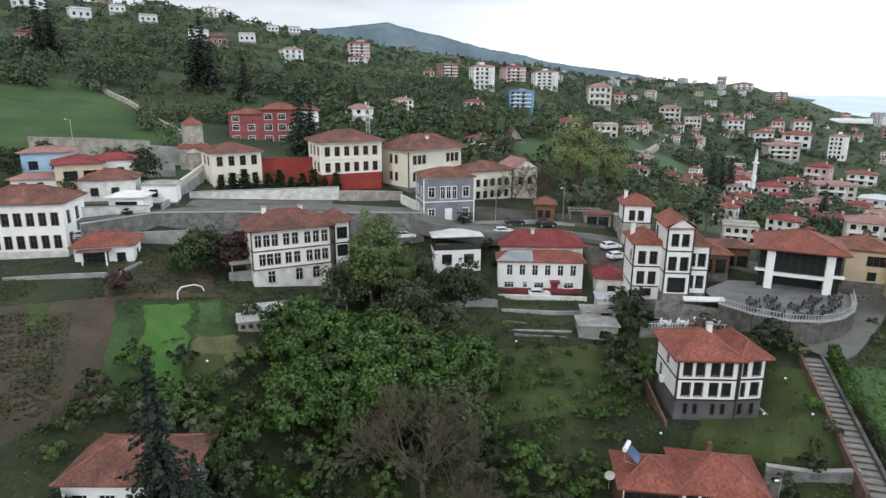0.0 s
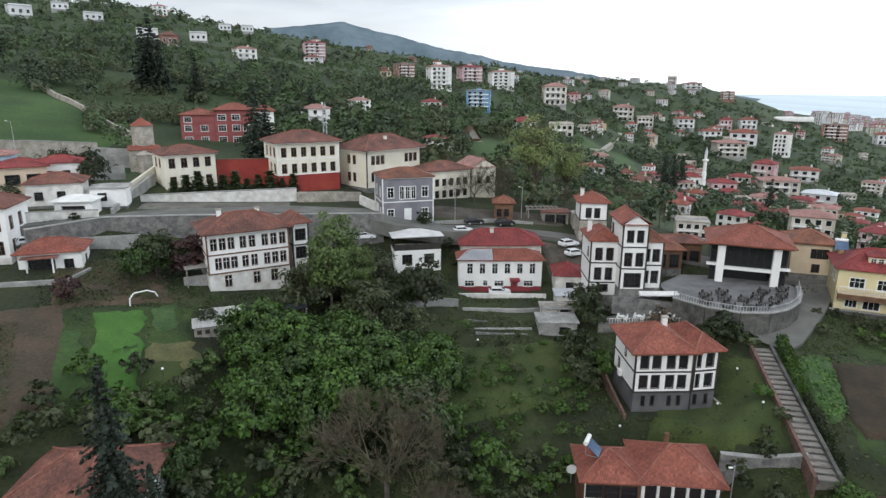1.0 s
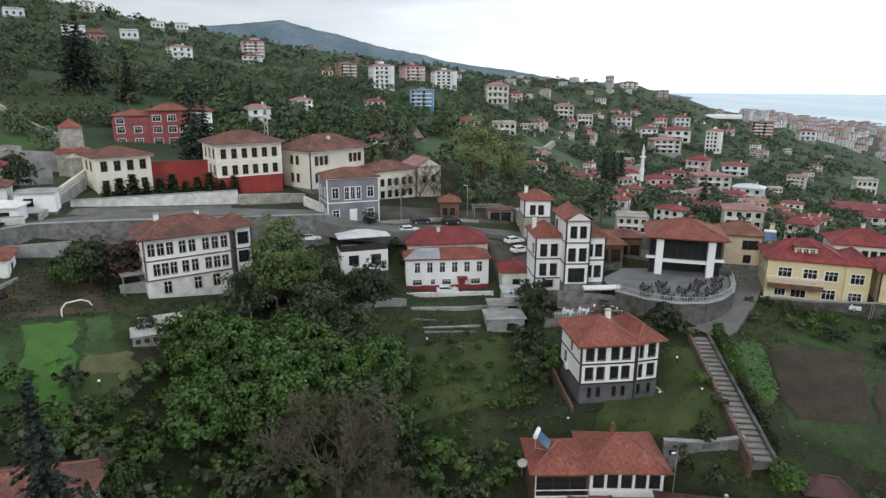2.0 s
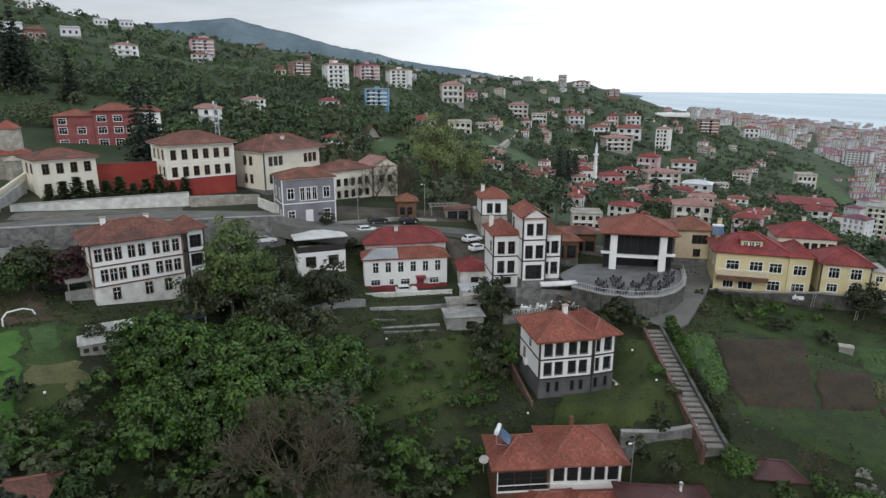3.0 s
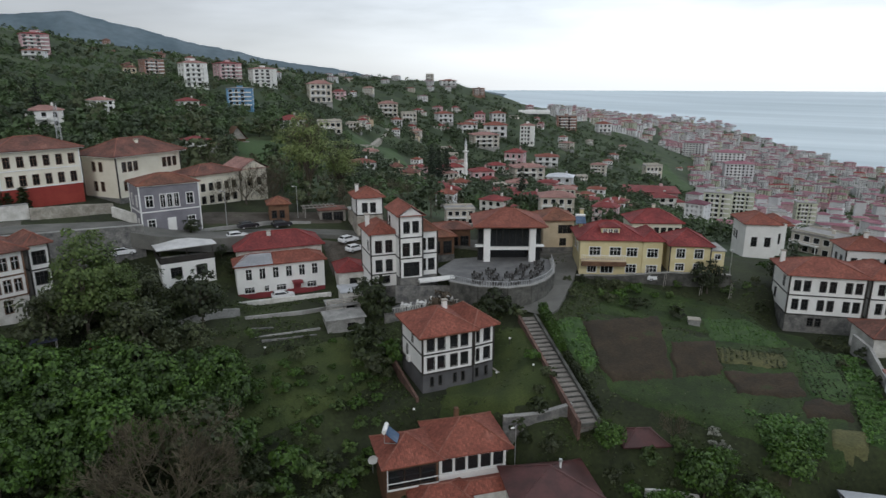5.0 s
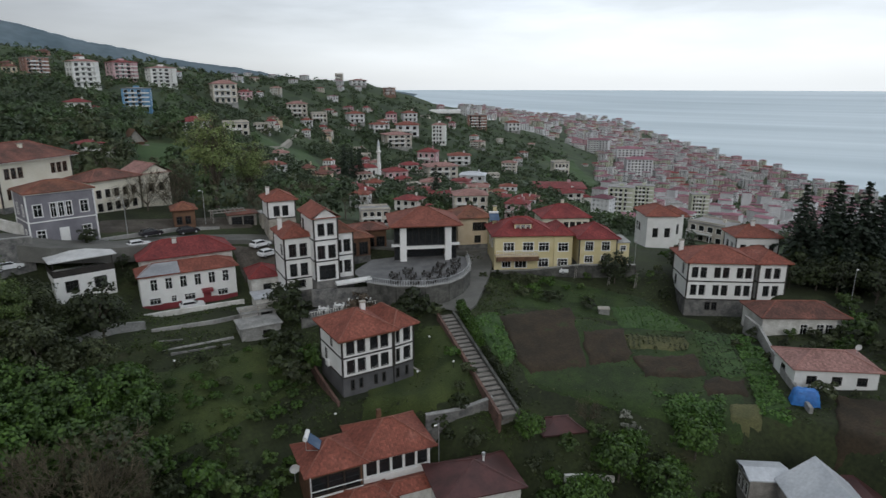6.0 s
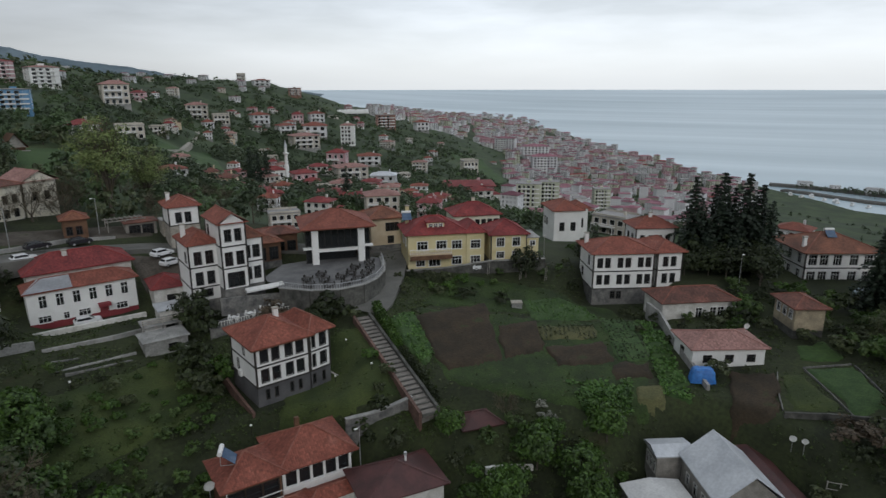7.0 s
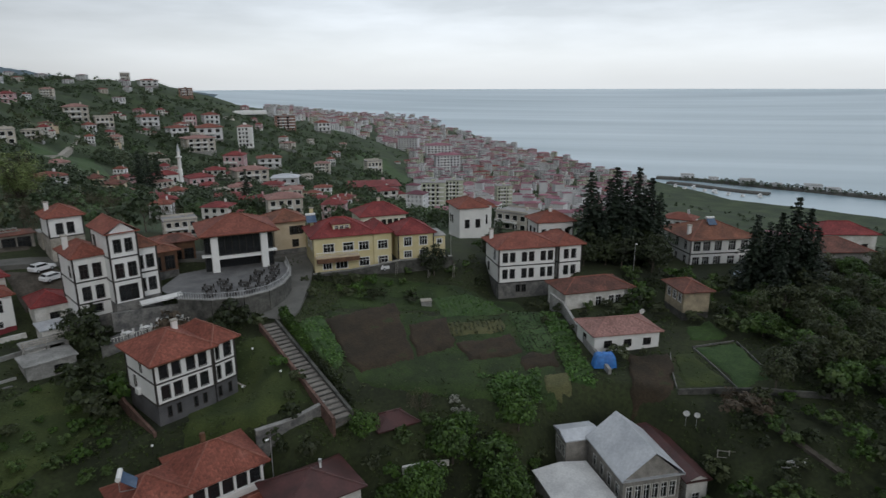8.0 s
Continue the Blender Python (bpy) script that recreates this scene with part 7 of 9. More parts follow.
def broadleaf(name, h, r, clumps, per, size, leaf, label, seed, h0=0.25, cat="tree", low=0.75, gap=0.5):
    rg = np.random.default_rng(seed)
    th = tagged(new(name), label, cat)
    pts, out, cc = crown_points(h * h0, h, r, clumps, per, rg, low, gap)
    if cat == "bush":
        v, f = leaf_quads(pts, size, out, rg=rg)
        bpy.data.objects.remove(th)
        return tagged(new(name, mesh_np(name, v, f, leaf)), label, cat)
    part("trunk", trunk_mesh(h, max(0.08, h * 0.022), cc[:: max(1, clumps // (4 if name == "hill_tree" else 9))], rg), BARK, th)
    v, f = leaf_quads(pts, size, out, rg=rg)
    c = new("crown", mesh_np("crown", v, f, leaf))
    c.parent = th
    return th


def conifer(name, h, r, label, seed, tiers=22, size=0.5, leaf=None, tuft=5, bare=0.08, lobes=(1.12, 0.72), taper=0.85):
    rg = np.random.default_rng(seed)
    th = tagged(new(name), label, "tree")
    bm = tube(bmesh.new(), (0, 0, -1.5), (0, 0, h * 0.97), h * 0.02, 0.03, 7)
    part("trunk", bm, BARK, th)
    P, O = [], []
    for i in range(tiers):
        f = i / (tiers - 1)
        z = h * (bare + (1 - bare) * f)
        rr = r * (1 - f) ** taper * lobes[(i + 1) % 2] * rg.uniform(0.8, 1.12) + 0.08
        nb = max(5, int(13 * (1 - f * 0.6)))
        for k in range(nb):
            a = 6.283 * (k + rg.uniform(-0.35, 0.35)) / nb + i * 1.3
            ln = rr * rg.uniform(0.42, 1.2)
            steps = max(2, int(ln / (size * 0.8)))
            for s in range(steps):
                u = (s + 0.8) / steps
                for _ in range(tuft):
                    P.append((ln * u * math.cos(a) + rg.normal() * size * 0.35, ln * u * math.sin(a) + rg.normal() * size * 0.35, z - 0.30 * ln * u * u + rg.normal() * size * 0.16))
                    O.append((math.cos(a) * 0.5, math.sin(a) * 0.5, 0.7))
    v, f = leaf_quads(np.array(P), size * 0.62, np.array(O), rg=rg)
    c = new("crown", mesh_np("crown", v, f, leaf or NEEDLE))
    c.parent = th
    return th


def bare_tree(name, h, r, label, seed, leaf=None, depth=5, density=1.0):
    """A leafless tree: limbs that fork down to twigs."""
    rg = np.random.default_rng(seed)
    th = tagged(new(name), label, "tree")
    seg = []

    def grow(p, d, ln, rad, lv):
        e = p + d * ln
        seg.append((p, e, rad, rad * 0.62))
        if lv == 0:
            return
        for _ in range(3 if lv > 1 else int(4 * density)):
            nd = d + rg.normal(size=3) * 0.55
            nd[2] += 0.12
            nd /= np.linalg.norm(nd)
            grow(p + d * ln * rg.uniform(0.55, 1.0), nd, ln * rg.uniform(0.62, 0.85), rad * 0.6, lv - 1)
    for a in range(6):
        an = a * 1.047 + rg.uniform(-0.3, 0.3)
        d = np.array([math.cos(an) * 0.75, math.sin(an) * 0.75, rg.uniform(0.6, 1.3)])
        grow(np.array([0, 0, h * 0.12]), d / np.linalg.norm(d), h * 0.3, h * 0.014, depth)
    bm = tube(bmesh.new(), (0, 0, -1.5), (0, 0, h * 0.2), h * 0.03, h * 0.02, 8)
    part("trunk", bm, BARK, th)
    s = np.array([(a, b) for a, b, _, _ in seg])
    ra, rb = np.array([q[2] for q in seg]), np.array([q[3] for q in seg])
    sc = r / max(np.abs(s[:, 1, :2]).max() * 0.8, 0.1)
    s[:, :, :2] *= sc
    s[:, :, 2] *= h / s[:, :, 2].max()
    dr = s[:, 1] - s[:, 0]
    u = np.cross(dr, rg.normal(size=dr.shape))
    u /= np.linalg.norm(u, axis=1, keepdims=True) + 1e-9
    w = np.cross(dr, u)
    w /= np.linalg.norm(w, axis=1, keepdims=True) + 1e-9
    ra, rb = np.maximum(ra * 0.8, 0.02), np.maximum(rb * 0.8, 0.014)
    V = []
    for k in range(3):
        o = u * math.cos(k * 2.094) + w * math.sin(k * 2.094)
        V += [s[:, 0] + o * ra[:, None], s[:, 1] + o * rb[:, None]]
    V = np.stack(V, 1)
    n = len(V)
    base = np.arange(n)[:, None] * 6
    F = np.concatenate([base + [0, 2, 3, 1], base + [2, 4, 5, 3], base + [4, 0, 1, 5]])
    c = new("crown", mesh_np("crown", V.reshape(-1, 3), F, leaf or TWIG))
    c.parent = th
    return th


def stand(proto, x, y, s=1.0, turn=None, sz=None, group="", first=False, sink=0.1):
    """Sets a copy of a plant on the ground at x, y, scaled by s (height by sz)."""
    m = Matrix.Translation((x, y, ground_z(x, y) - sink)) @ Matrix.Rotation(random.uniform(0, 6.28) if turn is None else turn, 4, "Z") @ Matrix.Diagonal((s, s, sz or s, 1))
    o = copy_thing(proto, m)
    if group:
        tagged(o, group=group)
    return o


PLACED = []


def pol(az, d):
    return d * math.sin(radians(az)), d * math.cos(radians(az))


def scatter(protos, az, d, n, size=(0.8, 1.2), gap=2.0, group="", seed=1, keep=None, tall=(0.9, 1.15)):
    """n plants at random over a stretch of the hillside, between two bearings and two distances, not closer than gap."""
    rd = random.Random(seed)
    k = tries = 0
    while k < n and tries < n * 30:
        tries += 1
        x, y = pol(rd.uniform(*az), math.sqrt(rd.uniform(d[0] ** 2, d[1] ** 2)))
        if any((x - a) ** 2 + (y - b) ** 2 < gap * gap for a, b in PLACED) or (keep and not keep(x, y)) or built_on(x, y) or in_bed(x, y) or any((x - p) ** 2 + (y - q) ** 2 < (w + 3) ** 2 for p, q, w in TOWN):
            continue
        PLACED.append((x, y))
        s = rd.uniform(*size)
        stand(rd.choice(protos), x, y, s, rd.uniform(0, 6.28), s * rd.uniform(*tall), group)
        k += 1


HOUSES = [(o.matrix_basis.inverted(), o) for o in scene.collection.objects if o.parent is None and o.get("category") in ("house", "pavilion", "chapel")]
FOOT = []
for inv, o in HOUSES:
    w = next((c for c in o.children if c.name.startswith(("wall", "core", "nave"))), None)
    if w:
        xs, ys = [v.co.x for v in w.data.vertices], [v.co.y for v in w.data.vertices]
        FOOT.append((inv, min(xs) - 1.2, min(ys) - 1.2, max(xs) + 1.2, max(ys) + 1.2))


def built_on(x, y):
    for inv, a, b, c, d in FOOT:
        p = inv @ Vector((x, y, 0))
        if a < p.x < c and b < p.y < d:
            return True
    return False


fresh = [broadleaf("fruit_tree", 6.2, 3.1, 58, 42, 0.23, LEAF, "dense fresh green tree with large leaves", 11 + i, 0.08) for i in range(3)]
tall = [broadleaf("broadleaf_tree", 13, 4.4, 78, 70, 0.21, LEAFSPRING if i else LEAF, "tall broadleaf tree in fresh spring leaf", 31 + i, 0.12) for i in range(2)]
dark = [broadleaf("evergreen_tree", 7.5, 3.3, 48, 36, 0.26, LEAFDARK, "dark evergreen tree with a dense crown", 41 + i, 0.06) for i in range(2)]
olive = [broadleaf("olive_tree", 8, 3.8, 46, 36, 0.25, LEAFOLIVE, "grey-green tree with a rounded crown", 51 + i, 0.08) for i in range(2)]
shrub = [broadleaf(("bush", "evergreen_shrub", "scrub_bush", "spring_bush")[i], 2.4, 1.5, 18, 26, 0.22, m, lb, 61 + i, 0.0, "bush", 0.3) for i, (m, lb) in enumerate([(LEAF, "rounded fresh green garden bush"), (LEAFDARK, "dense dark green garden bush"), (LEAFOLIVE, "low grey-green scrub bush"), (LEAFLIME, "loose bright green spring bush")])]
redbush = broadleaf("red_leaved_tree", 5.6, 2.5, 36, 44, 0.24, LEAFRED, "small tree with dark red leaves", 71, 0.08)
pine = [conifer("fir_tree", 18, 4.6, "dark tall fir with drooping branches", 81 + i, 19, 0.6) for i in range(2)]
thuja = conifer("thuja", 3.4, 0.8, "small clipped thuja in a row", 85, 12, 0.3, LEAFDARK, 4, 0.0)
bare = [bare_tree("leafless_tree", 11, 6.0, "leafless grey-brown tree with many twigs", 91, None, 5, 1.5)]
bare.append(bare_tree("leafless_tree", 8, 3.4, "leafless reddish-brown garden tree", 92, None, 4, 1.0))
far_tree = [broadleaf("hill_tree", 8.5, 3.9, 22, 17, 0.58, m, lb, 101 + i, 0.05) for i, (m, lb) in enumerate([(LEAFWOOD, "dark evergreen tree among hill houses"), (LEAFHILL, "mid-green tree on the hillside"), (LEAFSCRUB, "grey-green tree on the hillside"), (LEAFHILL, "bright spring tree among hill houses")])]
pale = broadleaf("budding_tree", 22, 6.6, 110, 66, 0.22, LEAFPALE, "tall pale tree in thin early leaf", 33, 0.22, gap=0.35)
pale_twigs = bare_tree("twigs", 22, 5.6, "", 34, None, 3, 1.0)
for c_ in list(pale_twigs.children):
    if c_.name.startswith("crown"):
        c_.parent, c_.name = pale, "branchwork"
    else:
        bpy.data.objects.remove(c_)
bpy.data.objects.remove(pale_twigs)
mass = [conifer("fir_tree", 20, r_, "dark broad fir in a dense clump", 87 + i, 26, 0.66, None, 4, 0.0, (1.06, 0.88), 0.72) for i, r_ in enumerate((5.4, 4.4, 6.0))]
nearfir = conifer("fir_tree", 18, 4.4, "dark tall fir with drooping branches and fine needles", 84, 34, 0.34, None, 5)
PROTO = [nearfir] + far_tree + [pale] + mass + fresh + tall + dark + olive + shrub + [redbush] + pine + [thuja] + bare
for p_ in PROTO:
    p_.matrix_basis = Matrix.Translation((0, 0, 0))

# the garden jungle in the middle of the slope
for az_, d_, s_ in ((-6.9, 92, 1.02), (-4.4, 94, 0.66)):
    stand(tall[1], *pol(az_, d_), s_, 1.0, s_ * 1.2)
PLACED += [pol(-7, 91), pol(-4.2, 93), pol(-9, 87)]
stand(bare[0], *pol(-2.0, 61), 1.3, 0.4, 1.22)
stand(bare[0], *pol(4.0, 55), 0.9, 2.4)
stand(olive[0], *pol(1.2, 66), 1.25, 0.4)
stand(nearfir, *pol(-27.6, 57), 1.12, 0.3)
stand(nearfir, *pol(-24.6, 54), 0.72, 2.9)
PLACED += [pol(-1.2, 61), pol(4, 55), pol(1.2, 66)]
scatter(fresh, (-16.5, 4.5), (67, 83), 44, (0.75, 1.15), 3.1, "garden trees", 2)
scatter(dark + olive[:1], (-10, 2.5), (84, 103), 22, (0.6, 1.15), 3.0, "dark trees", 3)
scatter(shrub, (-24, 16), (50, 68), 70, (0.8, 1.7), 2.1, "scrub", 4)
scatter(fresh + dark + olive, (-20, 16), (44, 58), 26, (0.5, 0.85), 3.4, "garden trees", 5)
scatter(shrub, (-36, -17), (62, 80), 26, (0.6, 1.4), 2.6, "scrub", 6)
scatter(shrub, (5, 20), (68, 92), 22, (0.35, 0.9), 3.0, "scrub", 7)
# by the timbered mansion
for az_, d_, s_, k_ in ((-23.4, 101, 0.95, 0), (-22.0, 103, 1.05, 1), (-20.9, 104, 0.9, 0)):
    stand(dark[k_] if k_ else fresh[0], *pol(az_, d_), s_)
stand(redbush, *pol(-19.7, 103), 1.3)
stand(redbush, *pol(-28.9, 96), 0.75)
stand(dark[0], *pol(-18.3, 88), 0.45)
# mansion garden
for az_, d_, s_, k_ in ((20.5, 63, 0.8, 1), (21.6, 66, 0.9, 1), (26.3, 68, 0.8, 1), (29.3, 68, 0.75, 1), (31.0, 67, 0.8, 1), (33.2, 70, 0.7, 1), (34.4, 76, 0.6, 2), (19.2, 70, 0.9, 2), (35.9, 69, 0.9, 2), (17.8, 88, 1.3, 1), (19.5, 86, 1.4, 0), (18.6, 96, 1.6, 1)):
    stand(shrub[k_], *pol(az_, d_), s_, sz=s_ * 1.25)
stand(dark[1], *pol(17.6, 99), 0.9)
stand(dark[0], *pol(29.0, 93), 0.5)
# planting round the terrace, the lawn's edge and the lower gardens
for az_, d_, s_, k_ in ((29.9, 95.0, 1.75, 1), (28.8, 95.4, 1.3, 1), (31.0, 94.4, 1.35, 1), (32.2, 94.0, 0.8, 2), (26.6, 93.5, 1.3, 1), (25.8, 94, 1.0, 3), (27.4, 74, 0.75, 1), (30.4, 72.5, 0.85, 1), (32.6, 71.5, 0.9, 1), (34.4, 73, 1.0, 1), (35.2, 79, 0.8, 2), (33.6, 83, 0.8, 0), (22.0, 72.5, 1.0, 1), (23.2, 71, 0.9, 1), (17.0, 84, 1.7, 1), (18.2, 81, 1.5, 2), (16.4, 88, 1.6, 1)):
    stand(shrub[k_], *pol(az_, d_), s_, sz=s_ * 1.1)
blossom = broadleaf("bush", 2.4, 1.5, 18, 26, 0.17, leaf_mat("white_blossom", (0.16, 0.17, 0.13), (0.34, 0.34, 0.30)), "bush in pale white blossom", 66, 0.0, "bush", 0.3)
brownbush = broadleaf("bush", 2.4, 1.7, 20, 40, 0.15, leaf_mat("withered_leaves", (0.05, 0.036, 0.022), (0.11, 0.082, 0.052)), "withered brown bush in a garden", 67, 0.0, "bush", 0.3)
PROTO += [blossom, brownbush]
stand(blossom, *pol(51.6, 73), 0.8)
stand(blossom, *pol(50.9, 75), 0.6)
stand(brownbush, *pol(77.6, 79), 1.7, sz=1.2)
stand(brownbush, *pol(79.6, 80), 1.3, sz=1.0)
stand(fresh[2], *pol(85.6, 90), 0.75)
stand(shrub[3], *pol(85.0, 88), 1.6)
stand(pine[1], *pol(64.6, 63.5), 0.24)
PLACED += [pol(51.6, 73), pol(77.6, 79), pol(79.6, 80), pol(85.6, 90)]
scatter(shrub[3:] + shrub[3:] + shrub[:1] + fresh[:1], (-34, -20), (62, 78), 20, (0.45, 0.9), 2.0, "bright bushes", 23)
scatter(shrub[:1] + shrub[3:], (3, 19), (66, 84), 34, (0.3, 0.75), 2.0, "bright bushes", 24)
stand(brownbush, *pol(24.3, 96.5), 1.5, sz=1.7)
stand(dark[0], *pol(-31.5, 136), 0.55)
stand(dark[1], *pol(-27.2, 132), 0.5)
# stair foot
stand(redbush, *pol(38.0, 66.5), 0.75)
stand(shrub[3], *pol(35.7, 66), 1.0, sz=1.6)
stand(shrub[1], *pol(34.2, 67.5), 0.7)
scatter(shrub + fresh[:1], (41.5, 60), (56, 72), 36, (0.5, 1.0), 2.0, "scrub", 8)
scatter(dark + shrub[:2], (-5, 8), (112.5, 117.5), 14, (0.35, 0.6), 2.2, "scrub", 26)
scatter(dark + olive, (42, 58), (48, 60), 7, (0.35, 0.5), 3.0, "dark trees", 9)
stand(bare[1], *pol(47.5, 73), 0.5)
# right-hand gardens
def clear_plots(x, y):
    """False over the kitchen gardens and the beds below them."""
    return not (71 < x < 99 and 15 < y < 34)


scatter(dark + olive + fresh + olive, (73, 94), (86, 160), 95, (0.4, 0.85), 3.4, "garden trees", 10, lambda x, y: clear_plots(x, y) and not (69.8 < math.degrees(math.atan2(x, y)) < 77.6 and math.hypot(x, y) > 92))
scatter(shrub, (66, 92), (60, 125), 165, (0.5, 1.3), 1.9, "scrub", 11, clear_plots)
scatter(olive + dark, (78, 92), (60, 84), 18, (0.4, 0.75), 3.5, "garden trees", 12, clear_plots)
stand(bare[1], *pol(72.0, 70), 0.8)
scatter(shrub, (58, 70), (86, 112), 14, (0.4, 0.9), 2.0, "scrub", 13)
for az_, d_, s_, k_ in ((63.5, 136, 0.98, 0), (64.1, 139, 0.72, 2), (66.1, 139, 0.78, 2), (68.2, 139, 0.8, 0), (65.1, 142, 0.88, 1), (65.7, 137, 1.04, 1), (66.6, 141, 0.86, 0), (67.6, 137, 1.05, 2), (68.7, 140, 0.92, 1), (69.5, 137, 0.78, 0), (64.9, 132, 0.55, 2), (67.0, 131, 0.6, 0), (69.0, 132, 0.55, 1),
                        (77.4, 121, 0.80, 0), (78.4, 124, 0.70, 2), (79.2, 121, 0.84, 1), (80.2, 122, 0.98, 0), (81.2, 125, 0.85, 2), (81.9, 121, 0.72, 1), (79.6, 117, 0.55, 2)):
    stand(mass[k_], *pol(az_, d_), s_, sz=s_ * 0.91, group="firs")
scatter(dark, (63, 70), (126, 136), 16, (0.6, 1.1), 2.6, "dark trees", 14)
scatter(dark, (78, 83), (108, 119), 12, (0.5, 0.9), 2.6, "dark trees", 22)
# about the yellow houses and the road
scatter(shrub, (36, 47), (104, 113), 16, (0.5, 1.1), 2.0, "scrub", 15)
scatter(dark + shrub, (46, 56), (116, 135), 14, (0.5, 0.9), 3.0, "scrub", 16)
stand(dark[1], *pol(43.0, 104), 0.35)
# hedge at the head of the stairs
def hedge(name, a, b, w, h, leaf, label, seed):
    rg = np.random.default_rng(seed)
    a, b = np.array(a, float), np.array(b, float)
    n = int(np.linalg.norm(b - a) * w * h * 170)
    u = rg.uniform(0, 1, (n, 1))
    p = a + (b - a) * u
    s = np.array([-(b - a)[1], (b - a)[0]]) / np.linalg.norm(b - a)
    p = p + s * rg.uniform(-w / 2, w / 2, (n, 1))
    z = np.array([ground_z(x, y) for x, y in p]) + h * rg.uniform(0.05, 1, n) * (1 + 0.15 * np.sin(u[:, 0] * 23))
    v, f = leaf_quads(np.column_stack([p, z]), 0.16, rg=rg)
    tagged(new(name, mesh_np(name, v, f, leaf)), label, "hedge")


hedge("hedge", (54.2, 79.5), (50.8, 68.5), 1.3, 1.7, LEAF, "clipped green hedge beside the stairs", 5)
hedge("hedge", (50.6, 67.6), (48.0, 56.5), 1.0, 1.2, LEAFDARK, "dark overgrown hedge beside the stairs", 6)
hedge("hedge", (75.0, 92.0), (92.0, 79.0), 1.2, 1.0, LEAFDARK, "dark scrub along a field wall", 7)
# large pale tree and brown garden behind the grey house
stand(pale, *pol(12.3, 150), 1.0, 2.2, 1.0)
stand(pale, *pol(15.2, 162), 0.7, 0.2)
stand(dark[0], *pol(2.0, 121), 0.5)
scatter(bare[1:], (3.5, 9.5), (134, 165), 9, (0.7, 1.1), 4.0, "leafless trees", 17)
scatter(far_tree[:3] + bare[1:], (4, 26), (138, 190), 34, (0.5, 1.0), 5.0, "dark trees", 18)
for i_ in range(11):
    x_, y_ = -46.5 + i_ * 2.25, 128.2 + i_ * 0.85
    stand(thuja, x_, y_, 1.9 + 0.4 * (i_ % 3), sz=1.0 + 0.22 * ((i_ * 7) % 3), group="thuja row")
stand(pine[0], *pol(-12.9, 166), 1.15)
stand(pine[1], *pol(-12.0, 170), 0.9)
for az_, d_, s_ in ((-21.2, 262, 1.25), (-20.6, 266, 1.4), (-20.0, 258, 1.1), (-32.0, 300, 1.3), (-31.2, 306, 1.2), (-17.4, 250, 0.9), (-8.0, 240, 0.7), (23.6, 300, 1.1), (24.3, 306, 1.0), (25.0, 312, 1.1), (32.0, 240, 0.8)):
    stand(pine[int(d_) % 2], *pol(az_, d_), s_ * 1.1, sz=s_, group="firs")
scatter(dark + shrub[:2], (-36, -24), (120, 165), 14, (0.5, 0.9), 4.0, "scrub", 19)
scatter(far_tree, (-14, 12), (165, 270), 90, (0.6, 1.15), 5.0, "hill trees", 20)
for i_ in range(46):
    a_, d_ = 71 + (i_ * 37 % 46) * 0.33, 1150 + (i_ * 53 % 40) * 0.9 - (i_ * 37 % 46) * 0.8
    stand(far_tree[0], d_ * math.sin(radians(a_)), d_ * math.cos(radians(a_)), 0.8 + 0.1 * (i_ % 5), group="mole trees", sink=-6)
scatter(far_tree[:1] + far_tree, (14, 40), (200, 480), 80, (0.4, 0.85), 5.0, "hill trees", 25)
scatter(far_tree[:1] + far_tree, (26, 62), (150, 330), 70, (0.35, 0.75), 5.0, "hill trees", 21)


def in_clearing(az, d):
    return (-48 < az < -25.5 and 165 < d < 245) or (16 < az < 22 and 280 < d < 420) or (6 < az < 14 and 185 < d < 250) or (-23 < az < -12 and 165 < d < 215) or (44 < az < 47 and 700 < d < 1100)


def woods(name, az, d, n, seed, leaf, size, label, dens=1.0, rows=0.0):
    """Far trees as many small crowns of leaf clumps, joined into one."""
    rg = np.random.default_rng(seed)
    town = np.array(TOWN)
    P, O, S = [], [], []
    k = 0
    while k < n:
        a, dd = rg.uniform(*az), math.exp(rg.uniform(math.log(d[0]), math.log(d[1])))
        if rows:
            dd = round(dd / rows) * rows + rg.normal() * 0.12 * rows
        if in_clearing(a, dd):
            continue
        x, y = pol(a, dd)
        if noise.noise((x * 0.011, y * 0.011, seed)) < -0.12 * dens:
            k += 0.2
            continue
        z = ground_z(x, y)
        if (((x - town[:, 0]) ** 2 + (y - town[:, 1]) ** 2) < (town[:, 2] * 0.8 + 1) ** 2).any():
            k += 0.05
            continue
        if z < 6:
            k += 0.2
            continue
        h, r = rg.uniform(4.5, 10) * size, rg.uniform(2.4, 4.6) * size
        m = 90 if dd < 330 else 48 if dd < 520 else 22
        p = rg.normal(size=(m, 3))
        p /= np.linalg.norm(p, axis=1, keepdims=True)
        p[:, 2] = np.abs(p[:, 2]) * 1.1 - 0.25
        lump = 1 + 0.28 * np.sin(p[:, :1] * 5 + k) * np.cos(p[:, 1:2] * 4 + k * 2)
        P.append(p * [r, r, h * 0.55] * lump * rg.uniform(0.75, 1.08, (m, 1)) + [x, y, z + h * 0.4])
        O.append(p)
        S.append(np.full(m, r * (0.19 if dd < 330 else 0.27 if dd < 520 else 0.42)))
        k += 1
    P, O, S = np.concatenate(P), np.concatenate(O), np.concatenate(S)[:, None]
    v, f = leaf_quads(P, 1.0, O, rg=rg)
    v = P.repeat(4, 0) + (v - P.repeat(4, 0)) * S.repeat(4, 0)
    tagged(new(name, mesh_np(name, v, f, leaf)), label, "trees", kind="stuff")


